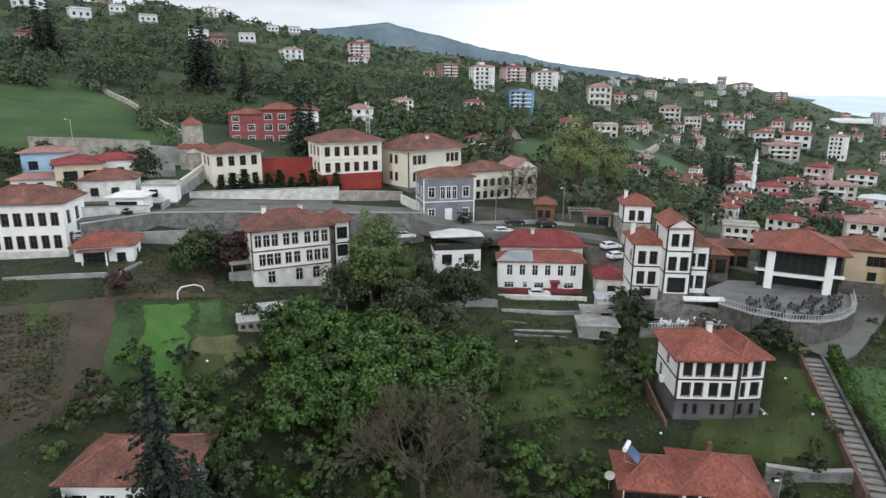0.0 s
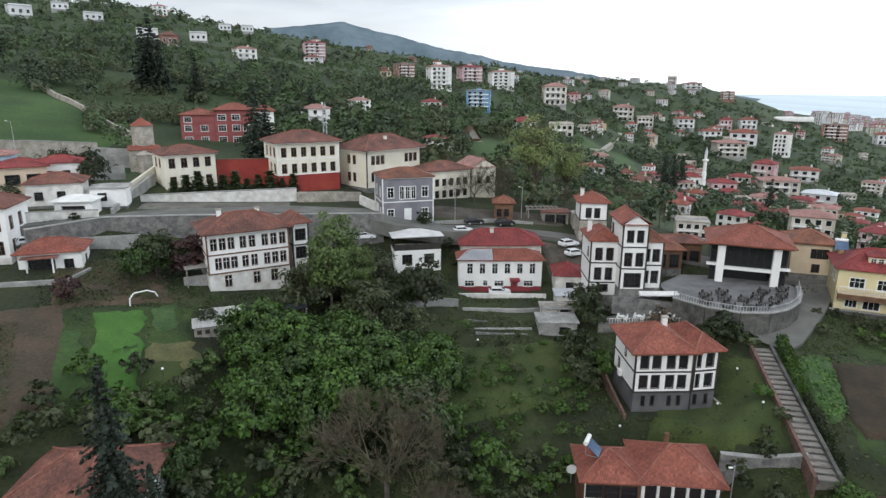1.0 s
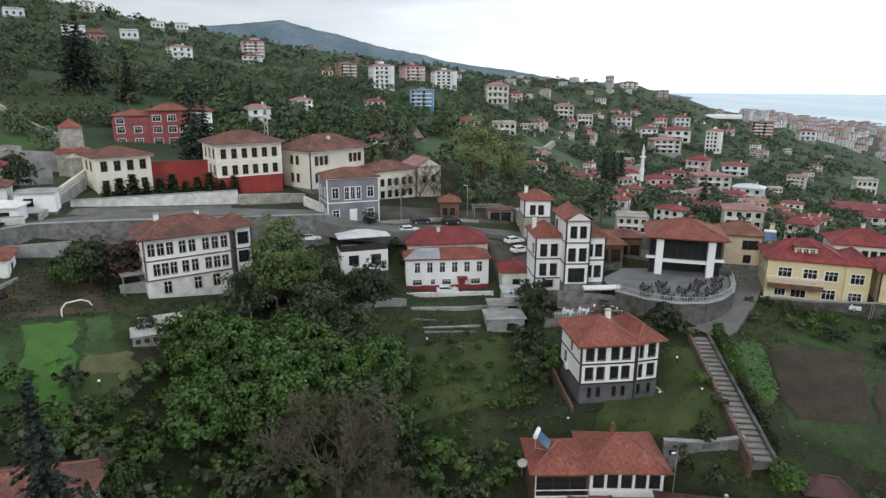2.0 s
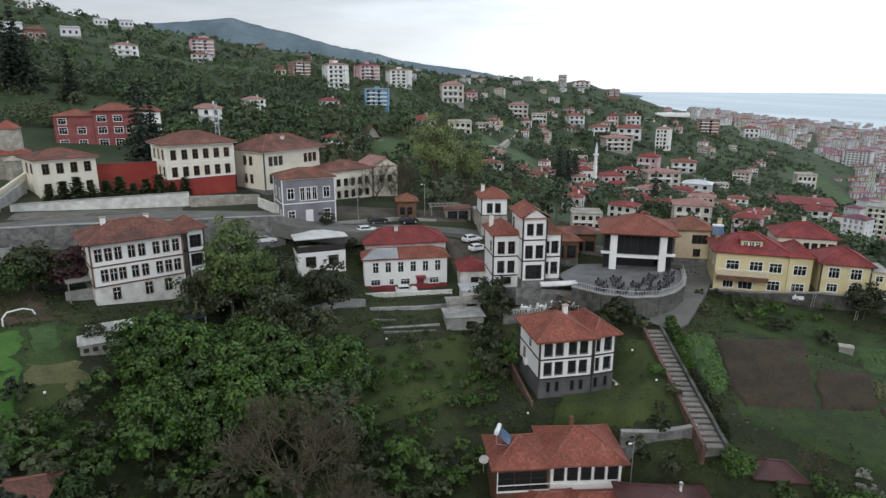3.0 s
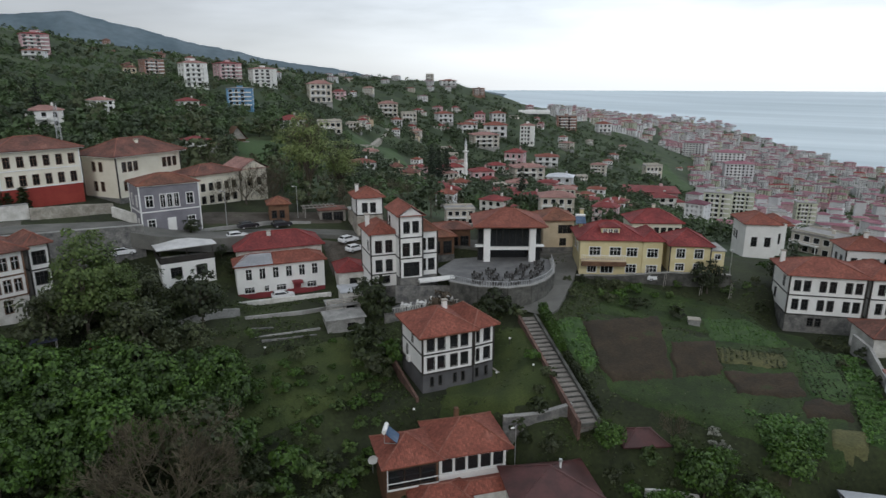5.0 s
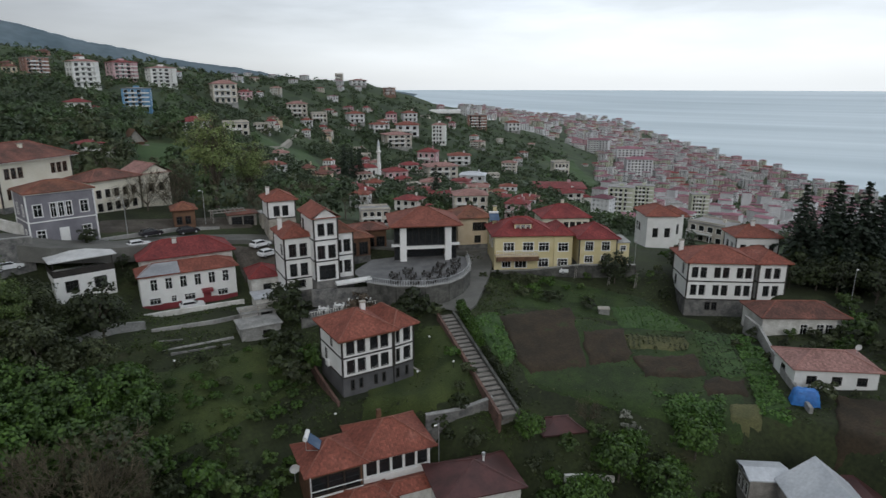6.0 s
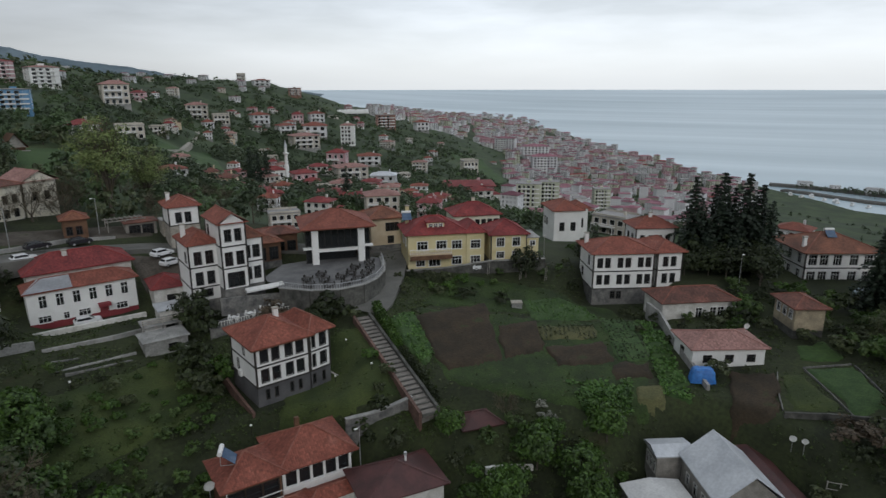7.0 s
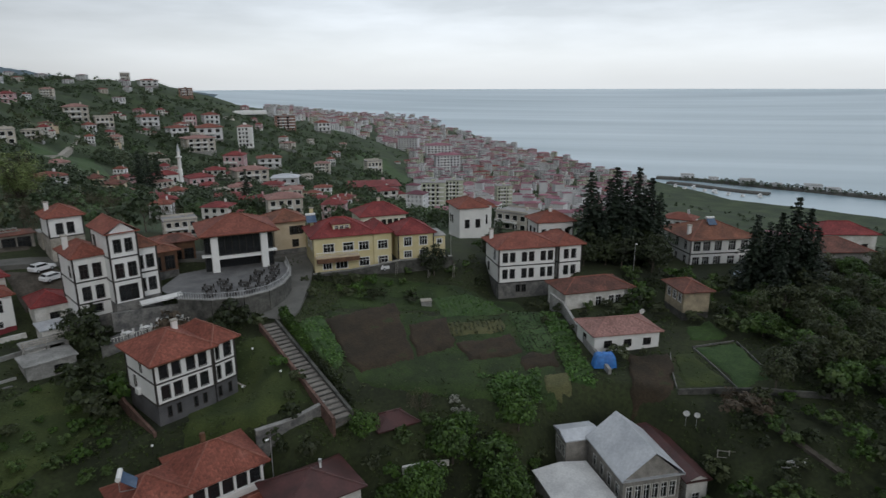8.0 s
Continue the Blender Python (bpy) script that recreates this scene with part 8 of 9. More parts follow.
woods("hill_woods", (-50, 12), (200, 1250), 1000, 201, LEAFWOOD, 0.85, "dark green woods over the hillside")
woods("hill_woods", (12, 45), (200, 1250), 1200, 206, LEAFWOOD, 0.85, "dark green trees between the houses above the town")
woods("hill_woods", (-50, 42), (190, 1250), 1500, 202, LEAFSCRUB, 0.65, "olive green trees among the hill houses")
woods("hill_woods", (-50, 60), (190, 1200), 3000, 203, LEAFHILL, 0.68, "green trees and scrub scattered on the hillside")
woods("hill_woods", (-50, 14), (240, 700), 1900, 205, LEAFHILL, 0.42, "fresh green bushes in rows on the hill terraces", 1.0, 11.0)
woods("hill_woods", (13, 34), (250, 1100), 1000, 209, LEAFWOOD, 0.75, "dark woods on the slope behind the mosque quarter")
woods("hill_woods", (-27, -15), (205, 300), 130, 208, LEAFSCRUB, 0.6, "yellowish scrub above a meadow wall")
woods("town_trees", (36, 92), (170, 1500), 2300, 204, LEAFWOOD, 0.62, "dark trees between the town's buildings")
woods("town_trees", (36, 66), (420, 1050), 900, 207, LEAFWOOD, 0.8, "green trees in the gaps of the coastal town")


def weeds(name, az, d, n, seed, leaf, size, label):
    rg = np.random.default_rng(seed)
    a = rg.uniform(*az, n)
    dd = np.sqrt(rg.uniform(d[0] ** 2, d[1] ** 2, n))
    P = []
    for q, w in zip(a, dd):
        x, y = pol(q, w)
        if noise.noise((x * 0.12, y * 0.12, seed)) > -0.1 and not built_on(x, y) and not in_bed(x, y):
            P.append((x, y, ground_z(x, y) + 0.08))
    P = np.array(P).repeat(3, 0) + rg.normal(size=(len(P) * 3, 3)) * [0.22, 0.22, 0.06]
    v, f = leaf_quads(P, size, np.tile([0, 0, 0.5], (len(P), 1)), rg=rg)
    tagged(new(name, mesh_np(name, v, f, leaf)), label, "grass", kind="stuff")


weeds("grass", (-38, 40), (46, 112), 27000, 301, GRASSBLADE, 0.16, "rough grass and weeds on the slope")
weeds("grass", (36, 92), (46, 125), 16200, 302, GRASSBLADE, 0.16, "rough grass and weeds by the plots")
weeds("grass", (-38, 60), (46, 125), 7000, 303, LEAFOLIVE, 0.2, "dry low weeds on the slope")
weeds("grass", (-46, -26), (160, 250), 6000, 304, GRASSBLADE, 0.6, "grass on the hill meadow")

for p_ in PROTO:
    for c_ in list(p_.children_recursive):
        bpy.data.objects.remove(c_)
    bpy.data.objects.remove(p_)

# ---- crops on the plots ----
def crop_rows(name, corners, rows, per, size, leaf, label, seed):
    """Leafy plants in rows over a plot, too many to count."""
    rg = np.random.default_rng(seed)
    c = [np.array(p, float) for p in corners]
    P = []
    for i in range(rows):
        for j in range(per):
            u, w = (i + 0.5) / rows, (j + rg.uniform(0, 1)) / per
            p = (c[0] * (1 - u) + c[1] * u) * (1 - w) + (c[3] * (1 - u) + c[2] * u) * w
            if noise.noise((p[0] * 0.4, p[1] * 0.4, seed)) < -0.25:
                continue
            z = ground_z(p[0], p[1]) + 0.35
            for _ in range(5):
                P.append((p[0] + rg.normal() * 0.16, p[1] + rg.normal() * 0.16, z + rg.normal() * 0.08))
    P = np.array(P)
    v, f = leaf_quads(P, size, np.tile([0, 0, 0.8], (len(P), 1)), rg=rg)
    tagged(new(name, mesh_np(name, v, f, leaf)), label, "crop", kind="stuff")


crop_rows("vegetables", [(61.6, 42.7), (65.6, 38.1), (71.6, 42.3), (64.3, 48.1)], 12, 26, 0.26, CROP, "leafy cabbages in a garden plot", 1)
crop_rows("vegetables", [(75.6, 63.5), (86.0, 58.4), (92.0, 65.3), (80.8, 70.0)], 14, 30, 0.17, CROP, "low green vegetables in rows", 2)
crop_rows("vegetables", [(-46.4, 57.7), (-42.6, 60.5), (-50.7, 76.8), (-57.2, 74.6)], 7, 34, 0.2, LEAFDARK, "rows of dark green plants on soil", 4)
crop_rows("vegetables", [(51.4, 64.2), (54.1, 64.4), (59.0, 75.4), (54.0, 75.9)], 6, 50, 0.2, CROP, "dense green plants beside the stairs", 5)
crop_rows("vegetables", [(75.0, 46.6), (79.2, 43.8), (89.6, 53.8), (86.0, 58.0)], 7, 40, 0.16, LEAFDARK, "dark green rows in a long plot", 9)
crop_rows("vegetables", [(70.6, 58.2), (79.0, 53.3), (83.0, 57.1), (74.2, 61.9)], 12, 20, 0.16, LEAFOLIVE, "dry stalks with some green", 10)
crop_rows("vegetables", [(70.6, 36.7), (73.0, 33.8), (90.6, 49.2), (89.8, 53.2)], 8, 60, 0.2, CROP, "long grass along a wall", 11)
crop_rows("vegetables", [(-48.0, 56.0), (-42.0, 61.0), (-49.5, 78.0), (-59.5, 74.0)], 16, 40, 0.14, GRASSBLADE, "weeds between rows on brown soil", 12)
crop_rows("vegetables", [(-47.5, 82.5), (-34.0, 88.5), (-41.5, 101.5), (-53.0, 95.0)], 26, 34, 0.15, GRASSBLADE, "sparse grass on a brown slope", 13)
# ---- cars, furniture and small things ----
def car(name, paint, label):
    """A small hatchback, nose to +x, its wheels on z = 0."""
    th = tagged(new(name), label, "car")
    side = [(-1.95, 0.35), (-1.98, 0.85), (-1.75, 1.0), (-1.45, 1.42), (0.25, 1.45), (0.95, 0.98), (1.8, 0.85), (2.0, 0.6), (1.98, 0.32)]
    b = bmesh.new()
    L = [b.verts.new((x, -0.84 if z < 1.1 else -0.66, z)) for x, z in side]
    R = [b.verts.new((x, 0.84 if z < 1.1 else 0.66, z)) for x, z in side]
    for i in range(len(side)):
        j = (i + 1) % len(side)
        b.faces.new((L[i], L[j], R[j], R[i]))
    b.faces.new(L[::-1])
    b.faces.new(R)
    bmesh.ops.recalc_face_normals(b, faces=b.faces)
    body = part("body", b, paint, th)
    for nm, q in (("windscreen", ((0.32, -0.6, 1.4), (0.92, -0.7, 1.02), (0.92, 0.7, 1.02), (0.32, 0.6, 1.4))), ("rear_window", ((-1.5, -0.6, 1.38), (-1.74, -0.7, 1.04), (-1.74, 0.7, 1.04), (-1.5, 0.6, 1.38)))):
        b = bmesh.new()
        f = b.faces.new([b.verts.new(Vector(p) + Vector((0.02 if nm == "windscreen" else -0.02, 0, 0.02))) for p in q])
        bmesh.ops.solidify(b, geom=[f], thickness=0.02)
        part(nm, b, GLASS, body)
    for s in (-1, 1):
        b = bmesh.new()
        f = b.faces.new([b.verts.new((x, s * y, z)) for x, y, z in ((-1.4, 0.69, 1.36), (0.2, 0.69, 1.38), (0.75, 0.83, 1.02), (-1.6, 0.83, 1.02))])
        bmesh.ops.solidify(b, geom=[f], thickness=0.03)
        part("side_window", b, GLASS, body)
        part("headlight", boxed(1.86, s * 0.6 - 0.18, 0.62, 2.0, s * 0.6 + 0.18, 0.78), STEEL, body)
        for x in (-1.25, 1.25):
            w = part("wheel", tube(bmesh.new(), (x, s * 0.66, 0.3), (x, s * 0.87, 0.3), 0.3, 0.3, 14), RUBBER, th)
            part("rim", tube(bmesh.new(), (x, s * 0.87, 0.3), (x, s * 0.885, 0.3), 0.19, 0.17, 10), STEEL, w)
    return th


cars = car("car", CARWHITE, "white hatchback parked beside the road")
cars.matrix_basis = pose(33.0, 117.6, ground_z(33.0, 117.6) + 0.3, 0, 0, 20)
for x_, y_, a_, s_ in ((33.6, 114.6, 16, 0.3), (17.4, 105.4, -4, 0.0), (-60.4, 101.2, 40, 0.4), (-7.4, 117.2, 14, 0.5), (82.6, 83.6, -30, 0.4), (12.0, 119.4, 8, 0.9), (61.5, 110.6, 60, 0.5)):
    copy_thing(cars, pose(x_, y_, max(ground_z(x_, y_), 0) + s_, 0, 0, a_))
dc_ = car("car", CARDARK, "dark grey car parked in the village lane")
dc_.matrix_basis = pose(14.6, 123.4, ground_z(14.6, 123.4) + 0.9, 0, 0, 14)
copy_thing(dc_, pose(21.5, 126.0, ground_z(21.5, 126.0) + 0.3, 0, 0, 10))
bc = car("car", CARBLUE, "pale blue car parked before a mansion")
bc.matrix_basis = pose(126.6, 29.6, ground_z(126.6, 29.6) + 0.1, 0, 0, -40)


def cafe_chair(material, label):
    th = tagged(new("cafe_chair"), label, "chair", "cafe chairs")
    part("seat", boxed(-0.22, -0.22, 0.42, 0.22, 0.22, 0.48, bevel=0.02), material, th)
    part("backrest", boxed(-0.22, 0.18, 0.48, 0.22, 0.23, 0.92, bevel=0.02), material, th)
    for x in (-0.19, 0.19):
        for y in (-0.19, 0.19):
            part("leg", boxed(x - 0.025, y - 0.025, 0, x + 0.025, y + 0.025, 0.42), material, th)
    return th


def cafe_table(material, label):
    th = tagged(new("cafe_table"), label, "table", "cafe tables")
    part("tabletop", boxed(-0.5, -0.5, 0.71, 0.5, 0.5, 0.75, bevel=0.015), material, th)
    part("pedestal", tube(bmesh.new(), (0, 0, 0.03), (0, 0, 0.71), 0.05, 0.05, 8), DARKTRIM, th)
    part("foot", boxed(-0.28, -0.28, 0, 0.28, 0.28, 0.04), DARKTRIM, th)
    return th


dchair, wchair = cafe_chair(DARKTRIM, "dark wooden cafe chair on a terrace"), cafe_chair(WHITETRIM, "white garden chair in a cafe yard")
dtable, wtable = cafe_table(DARKTRIM, "dark square cafe table on a terrace"), cafe_table(WHITETRIM, "white garden table in a cafe yard")
rf = random.Random(12)
for x_, y_ in ((47, 88), (49.5, 86), (52.5, 85.2), (55.4, 86), (58, 87.6), (60.4, 90), (62.4, 93), (50.5, 89), (53.5, 88.6), (56.2, 89.6), (58.6, 92), (48.4, 91.2), (51.6, 92)):
    z_ = 137.5
    copy_thing(dtable, pose(x_, y_, z_, 0, 0, rf.uniform(0, 90)))
    for k_ in range(4):
        a_ = 1.571 * k_ + rf.uniform(-0.2, 0.2)
        copy_thing(dchair, pose(x_ + 0.8 * math.cos(a_), y_ + 0.8 * math.sin(a_), z_, 0, 0, math.degrees(a_) - 90))
for x_, y_ in ((35.0, 91.0), (37.6, 90.6), (40.2, 90.8), (42.6, 90.6), (44.4, 90.2)):
    z_ = ground_z(x_, y_) + 0.9
    copy_thing(wtable, pose(x_, y_, z_, 0, 0, 15))
    for k_ in range(4):
        a_ = 1.571 * k_ + 0.3
        copy_thing(wchair, pose(x_ + 0.8 * math.cos(a_), y_ + 0.8 * math.sin(a_), z_, 0, 0, math.degrees(a_) - 90))
for p_ in (dchair, wchair, dtable, wtable):
    for c_ in list(p_.children_recursive):
        bpy.data.objects.remove(c_)
    bpy.data.objects.remove(p_)

# long white parasol roof over the cafe yard
cn = tagged(new("canopy"), "long white canvas canopy on slim posts", "canopy")
cn.matrix_basis = pose(38.3, 92.6, 135.1, 0, 0, -4)
b_ = bmesh.new()
roof_mesh(b_, 0, 0, 6.2, 1.6, 2.5, 0.35, 0.1, 0.0, "x", 0.25)
part("cover", b_, CANVAS, cn)
for x_ in (0.1, 6.1):
    part("post", tube(bmesh.new(), (x_, 0.8, -2), (x_, 0.8, 2.4), 0.05, 0.05, 6), STEEL, cn)


def solar_heater(x, y, z, yaw, label):
    """A tilted collector and its white tank on a frame."""
    th = tagged(new("solar_heater"), label, "solar heater")
    th.matrix_basis = pose(x, y, z, 0, 0, yaw)
    p = part("collector", boxed(-0.95, -0.04, -0.9, 0.95, 0.04, 0.9, bevel=0.01), mat("collector_glass", (0.05, 0.09, 0.16), (0.09, 0.14, 0.22), 0.15, 0.8, 0, 5, 0.1), th)
    p.matrix_basis = pose(0, -0.5, 0.75, -50, 0, 0)
    part("tank", tube(bmesh.new(), (-0.95, 0.35, 1.5), (0.95, 0.35, 1.5), 0.27, 0.27, 14), WHITETRIM, th)
    for s in (-0.8, 0.8):
        part("stand", box(boxed(s - 0.03, 0.3, 0, s + 0.03, 0.36, 1.3), s - 0.03, -1.0, 0.0, s + 0.03, 0.36, 0.06), STEEL, th)


solar_heater(21.2, 61.6, 129.4, 60, "solar water heater with a white tank on tiles")
solar_heater(73.6, 96.0, 143.9, -28, "solar water heater on a red roof")
solar_heater(137.0, 40.0, 140.4, -41, "solar water heater on a brown roof")


def dish(x, y, z, yaw, label, r=0.55):
    th = tagged(new("satellite_dish"), label, "satellite dish")
    th.matrix_basis = pose(x, y, z, 0, 0, yaw)
    b = bmesh.new()
    rings = [[b.verts.new((r * f * math.cos(6.283 * i / 14), -0.35 * r * f * f + 0.2, 1.3 + r * f * math.sin(6.283 * i / 14))) for i in range(14)] for f in (0.15, 0.6, 1.0)]
    for p, q in zip(rings[:-1], rings[1:]):
        for i in range(14):
            b.faces.new((p[i], p[(i + 1) % 14], q[(i + 1) % 14], q[i]))
    b.faces.new(rings[0][::-1])
    bmesh.ops.solidify(b, geom=list(b.faces), thickness=0.02)
    part("reflector", b, WHITETRIM, th)
    part("mast", tube(bmesh.new(), (0, 0.25, -0.6), (0, 0.25, 1.3), 0.035, 0.035, 6), STEEL, th)
    part("feed_arm", tube(bmesh.new(), (0, 0.2, 0.8), (0, -0.5, 1.2), 0.02, 0.02, 5), STEEL, th)


dish(73.7, 21.8, 128.1, -68, "white satellite dish on a garden post", 0.42)
dish(74.1, 20.6, 128.1, -68, "white satellite dish beside another", 0.38)
dish(18.9, 60.6, 126.6, -10, "white satellite dish beside a tile roof", 0.6)
dish(123.6, 97.0, 141.2, -34, "white satellite dish on a roof", 0.5)
dish(91.5, 35.6, 133.4, -40, "white satellite dish at a pink roof", 0.45)


def lamp_post(x, y, h, label, z=None):
    th = tagged(new("street_lamp"), label, "lamp")
    th.matrix_basis = pose(x, y, ground_z(x, y) if z is None else z)
    part("pole", tube(bmesh.new(), (0, 0, -0.8), (0, 0, h), 0.07, 0.045, 8), STEEL, th)
    part("arm", tube(bmesh.new(), (0, 0, h - 0.1), (-0.7, -0.5, h + 0.15), 0.035, 0.03, 6), STEEL, th)
    part("lantern", boxed(-1.0, -0.62, h + 0.06, -0.55, -0.38, h + 0.2, bevel=0.03), WHITETRIM, th)


lamp_post(36.2, 57.4, 7.5, "grey street lamp beside a garden wall")
lamp_post(96.8, 79.6, 5.5, "slim white lamp post at the road")
lamp_post(-88, 148, 6, "tall lamp post by the hill wall", 156)
lamp_post(112, 46, 7, "street lamp among garden trees")
lamp_post(11.0, 127.0, 7, "street lamp at the village road")
lamp_post(26, 131.5, 7, "street lamp above a stone wall")
for x_, y_ in ((11.1, 86.2), (25.0, 81.4), (27.6, 69.4), (41.2, 71.1), (44.6, 66.8), (36.5, 64.6), (-29.6, 71.5), (-19.5, 79.5), (45.6, 75.0)):
    g_ = tagged(new("garden_lamp"), "short white garden lamp on a post", "lamp", "garden lamps")
    g_.matrix_basis = pose(x_, y_, ground_z(x_, y_))
    part("post", tube(bmesh.new(), (0, 0, -0.3), (0, 0, 1.1), 0.04, 0.04, 6), DARKTRIM, g_)
    b_ = bmesh.new()
    bmesh.ops.create_icosphere(b_, subdivisions=2, radius=0.17, matrix=Matrix.Translation((0, 0, 1.25)))
    part("globe", b_, WHITETRIM, g_)

# stakes on the dark plot, the white water box, tarpaulin
for x_, y_ in ((82.6, 82.0), (86.5, 77.0), (90.0, 73.6), (81.0, 85.0)):
    st_ = tagged(new("trellis_stake"), "pale leaning timber stake in a plot", "stake", "trellis stakes")
    st_.matrix_basis = pose(x_, y_, ground_z(x_, y_))
    part("post", tube(bmesh.new(), (0, 0, -0.3), (0.3, 0, 3.0), 0.07, 0.06, 6), OLDWOOD, st_)
    part("post", tube(bmesh.new(), (0.5, 0, -0.3), (0.7, 0, 2.8), 0.06, 0.05, 6), OLDWOOD, st_)
wb = tagged(new("water_trough"), "grey concrete water box in a field", "trough")
wb.matrix_basis = pose(77.0, 69.0, ground_z(77, 69), 0, 0, -40)
part("tank", boxed(-0.9, -0.7, -0.3, 0.9, 0.7, 1.0, bevel=0.05), CONCRETE, wb)
part("lid", boxed(-1.0, -0.8, 1.0, 1.0, 0.8, 1.1, bevel=0.02), PALESTONE, wb)
tp = tagged(new("tarpaulin"), "blue tarpaulin draped over stacked goods", "tarpaulin")
tp.matrix_basis = pose(78.2, 35.4, ground_z(78.2, 35.4), 0, 0, -50)
n_ = 11
grid_ = np.array([(-1.7 + 3.4 * i_ / (n_ - 1), -0.9 + 1.8 * j_ / (n_ - 1), 2.0 * max(0.0, 1 - max(abs(i_ - 5) / 5, abs(j_ - 5) / 5) ** 10) + 0.16 * noise.noise((i_ * 0.6, j_ * 0.6, 1)) + 0.1) for j_ in range(n_) for i_ in range(n_)])
fc_ = np.array([(j_ * n_ + i_, j_ * n_ + i_ + 1, (j_ + 1) * n_ + i_ + 1, (j_ + 1) * n_ + i_) for j_ in range(n_ - 1) for i_ in range(n_ - 1)])
o_ = new("sheet", mesh_np("sheet", grid_, fc_, BLUETARP, True))
o_.parent = tp

# pipe arch and tin sheds in the lower garden
pa = tagged(new("pipe_arch"), "white bent pipe arch in a garden", "arch")
pa.matrix_basis = pose(-37.2, 86.4, ground_z(-37.2, 86.4) + 0.2, 0, 0, 35)
pts_ = [(-1.9, 0, -0.5), (-1.8, 0, 1.0), (-1.2, 0, 1.7), (0.6, 0, 1.75), (1.6, 0, 1.3), (1.9, 0, 0.6)]
b_ = bmesh.new()
for p_, q_ in zip(pts_[:-1], pts_[1:]):
    tube(b_, p_, q_, 0.1, 0.1, 7)
part("pipe", b_, WHITETRIM, pa)
for x_, y_, w_, a_ in ((-28.6, 80.6, 4.6, 18), (-28.4, 83.2, 5.4, 16)):
    sh_ = tagged(new("tin_shed"), "low shed with a pale corrugated roof", "shed", "tin sheds")
    sh_.matrix_basis = pose(x_, y_, ground_z(x_, y_), 0, 0, a_)
    part("wall", boxed(0, 0, -1, w_, 2.0, 1.3), OLDWOOD, sh_)
    b_ = bmesh.new()
    k_ = 24
    for i_ in range(k_):
        x0_, x1_ = -0.2 + (w_ + 0.4) * i_ / k_, -0.2 + (w_ + 0.4) * (i_ + 1) / k_
        h0_, h1_ = (0.05, 0.0) if i_ % 2 else (0.0, 0.05)
        b_.faces.new([b_.verts.new(v_) for v_ in ((x0_, -0.3, 1.35 + h0_), (x1_, -0.3, 1.35 + h1_), (x1_, 2.3, 1.9 + h1_), (x0_, 2.3, 1.9 + h0_))])
    bmesh.ops.solidify(b_, geom=list(b_.faces), thickness=0.03)
    part("roof", b_, CANVAS, sh_)
    # dark panels on the solid wall stand in for shaded insides of openings
    for i_ in range(4):
        part("opening", boxed(0.4 + i_ * w_ / 4.4, -0.03, 0.3, 0.4 + i_ * w_ / 4.4 + 0.6, 0.01, 0.9), DARKTRIM, sh_)
for x_, y_, a_, m_, lb_ in ((-10.5, 84.5, 10, REDWALL, "small red tin roof among trees"), (-17.0, 86.0, 14, mat("slate_blue_sheet", (0.035, 0.04, 0.07), (0.06, 0.065, 0.10), 0.6, 0.8, 0.1, 4, 0.15), "small slate-blue sheet roof among bushes")):
    sh_ = tagged(new("tin_shed"), lb_, "shed")
    sh_.matrix_basis = pose(x_, y_, ground_z(x_, y_) + 3.0, 0, 0, a_)
    part("roof", boxed(0, 0, 0, 3.0, 2.0, 0.12, bevel=0.02), m_, sh_)
    for u_, v_ in ((0.1, 0.1), (2.8, 0.1), (0.1, 1.8), (2.8, 1.8)):
        part("post", boxed(u_, v_, -3.6, u_ + 0.1, v_ + 0.1, 0), OLDWOOD, sh_)
# lattice mast behind the villas
ms = tagged(new("radio_mast"), "grey lattice radio mast on the hill", "mast")
ms.matrix_basis = pose(-21.5, 178, ground_z(-21.5, 178))
for s_, t_ in ((-1, -1), (1, -1), (1, 1), (-1, 1)):
    part("leg", tube(bmesh.new(), (0.7 * s_, 0.7 * t_, -1), (0.25 * s_, 0.25 * t_, 15), 0.08, 0.05, 5), STEEL, ms)
for k_ in range(9):
    f_ = 0.7 - 0.05 * k_
    part("brace", tube(tube(bmesh.new(), (-f_, -f_, 1.6 * k_), (f_ - 0.05, -f_ + 0.05, 1.6 * k_ + 1.6), 0.04, 0.04, 4), (f_, -f_, 1.6 * k_), (-f_ + 0.05, -f_ + 0.05, 1.6 * k_ + 1.6), 0.04, 0.04, 4), STEEL, ms)
# wooden A-frame hut on the pasture
ah = tagged(new("hut"), "dark wooden A-frame hut on the pasture", "hut")
ah.matrix_basis = pose(25.5, 231, ground_z(25.5, 231), 0, 0, 10)
b_ = bmesh.new()
roof_mesh(b_, -3, -3, 3, 3, 1.2, 4.2, 0.4, 0.0, "y", 0.2)
part("roof", b_, BROWNWOOD, ah)
b_ = bmesh.new()
b_.faces.new([b_.verts.new(v_) for v_ in ((-2.9, -2.7, 1.1), (2.9, -2.7, 1.1), (0, -2.7, 5.1))])
part("gable", b_, OLDWOOD, ah)
part("wall", boxed(-2.6, -2.6, -2, 2.6, 2.6, 1.1), BROWNWOOD, ah)
part("deck", boxed(-3.4, -4.6, 0.0, 3.4, -2.7, 0.2), OLDWOOD, ah)
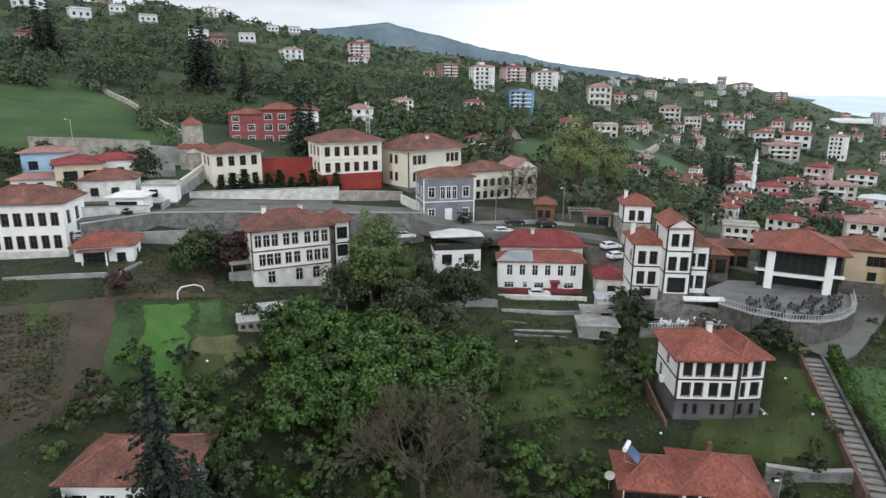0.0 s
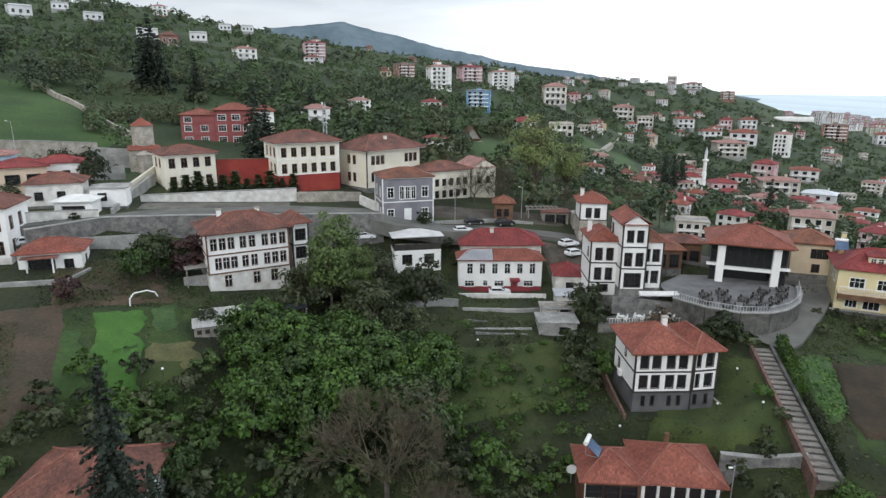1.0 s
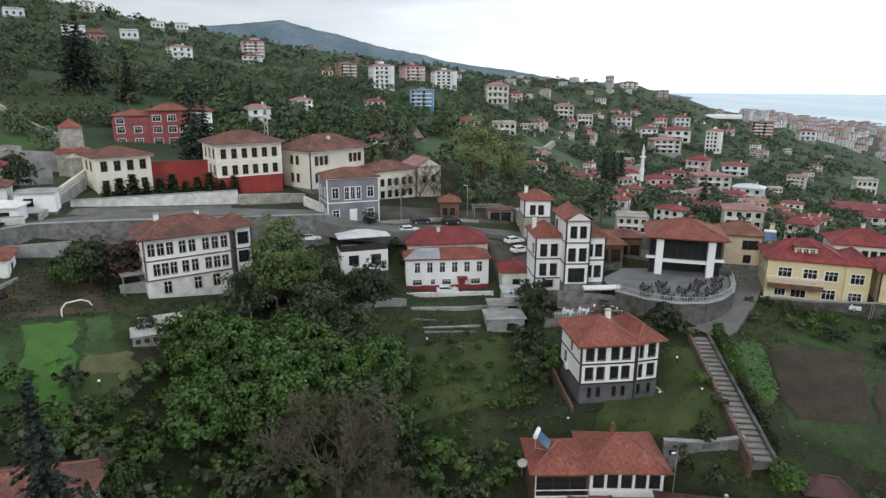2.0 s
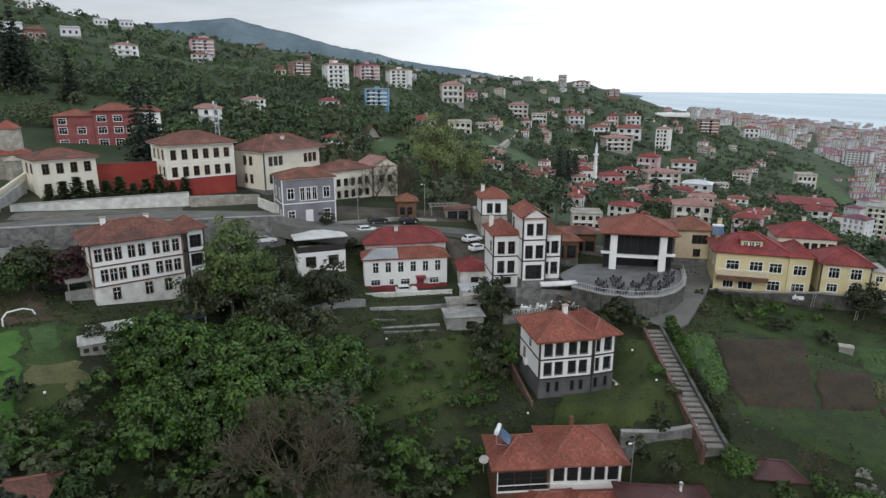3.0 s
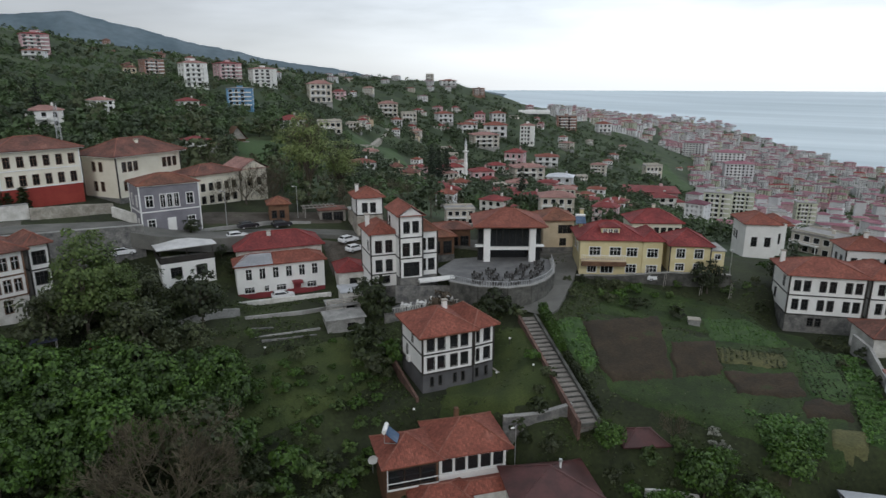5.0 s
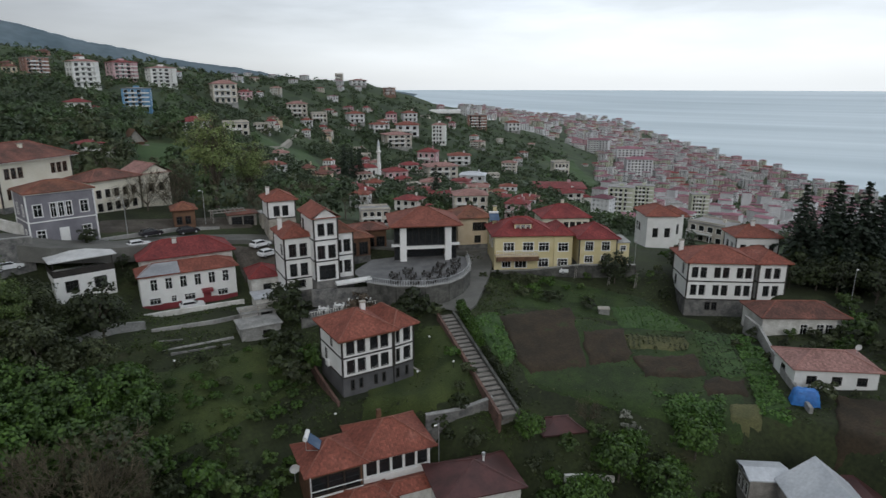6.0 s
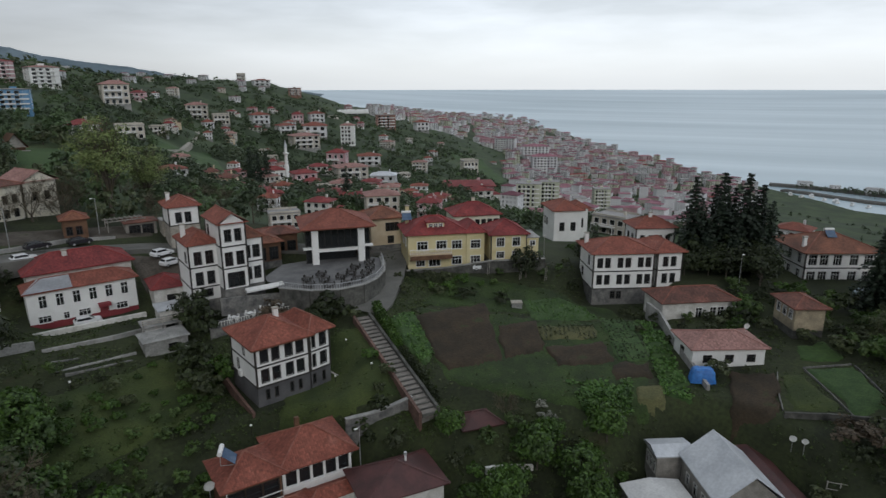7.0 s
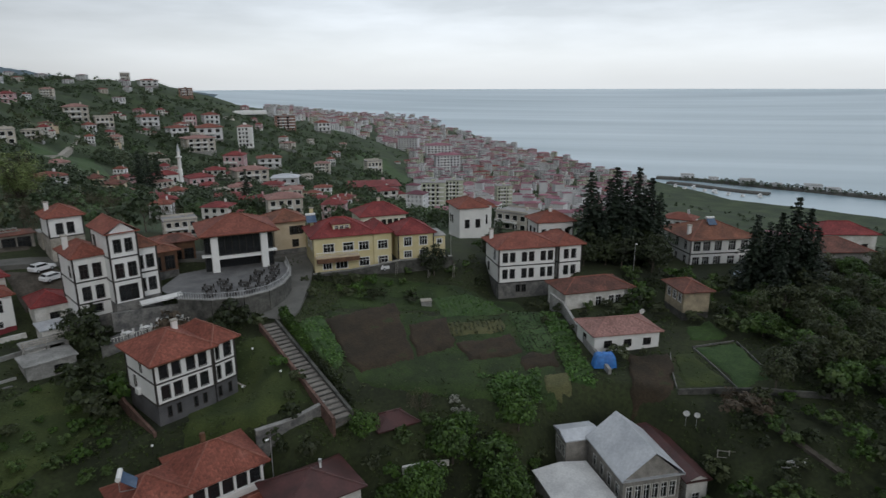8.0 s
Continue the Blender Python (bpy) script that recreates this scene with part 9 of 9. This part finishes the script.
def trellis(x, y, yaw, w, h, label):
    """Two posts and cross bars for climbing plants."""
    th = tagged(new("trellis"), label, "trellis", "garden trellises")
    th.matrix_basis = pose(x, y, ground_z(x, y), 0, 0, yaw)
    for u in (0, w / 2, w):
        part("post", boxed(u - 0.05, -0.05, -0.4, u + 0.05, 0.05, h), OLDWOOD, th)
    for z in (h * 0.6, h - 0.1):
        part("bar", boxed(-0.1, -0.09, z, w + 0.1, -0.05, z + 0.07), OLDWOOD, th)


for x_, y_, a_, w_, h_ in ((71.6, 26.2, -48, 3.2, 1.8), (72.6, 23.6, -52, 3.0, 1.8), (70.4, 19.6, -50, 2.4, 2.2), (71.2, 17.0, -60, 2.6, 2.4)):
    trellis(x_, y_, a_, w_, h_, "grey timber trellis in a kitchen garden")
strip("path", [(x_, y_, ground_z(x_, y_)) for x_, y_ in ((77.4, 13.6), (76.4, 10.8), (75.2, 7.6), (74.0, 4.6))], 0.9, DIRT, "worn dirt path down a bank", 0.2, 0.6, "path")
bt_ = tagged(new("upturned_boat"), "small pale upturned boat on the grass", "boat")
bt_.matrix_basis = pose(73.0, 9.2, ground_z(73.0, 9.2) + 0.1, 0, 0, -35)
b_ = bmesh.new()
rg_ = [[b_.verts.new((1.9 * (i_ / 6), (0.62 * (1 - abs(i_ / 6) ** 2.2)) * math.cos(j_ * math.pi / 6), 0.5 * (1 - abs(i_ / 6) ** 2.5) * math.sin(j_ * math.pi / 6) + 0.05)) for j_ in range(7)] for i_ in range(-6, 7)]
for u_, v_ in zip(rg_[:-1], rg_[1:]):
    for j_ in range(6):
        b_.faces.new((u_[j_], v_[j_], v_[j_ + 1], u_[j_ + 1]))
part("hull", b_, PALESHEET, bt_)
part("keel", boxed(-1.7, -0.03, 0.5, 1.7, 0.03, 0.6), OLDWOOD, bt_)
# garden table and crates below the zinc house
gt = tagged(new("garden_table"), "pale table with crates in a yard", "table")
gt.matrix_basis = pose(70.6, 22.3, ground_z(70.6, 22.3), 0, 0, -40)
part("tabletop", boxed(-0.9, -0.5, 0.72, 0.9, 0.5, 0.77, bevel=0.01), WHITETRIM, gt)
for u_ in (-0.8, 0.75):
    for v_ in (-0.42, 0.38):
        part("leg", boxed(u_, v_, -0.2, u_ + 0.06, v_ + 0.06, 0.72), OLDWOOD, gt)
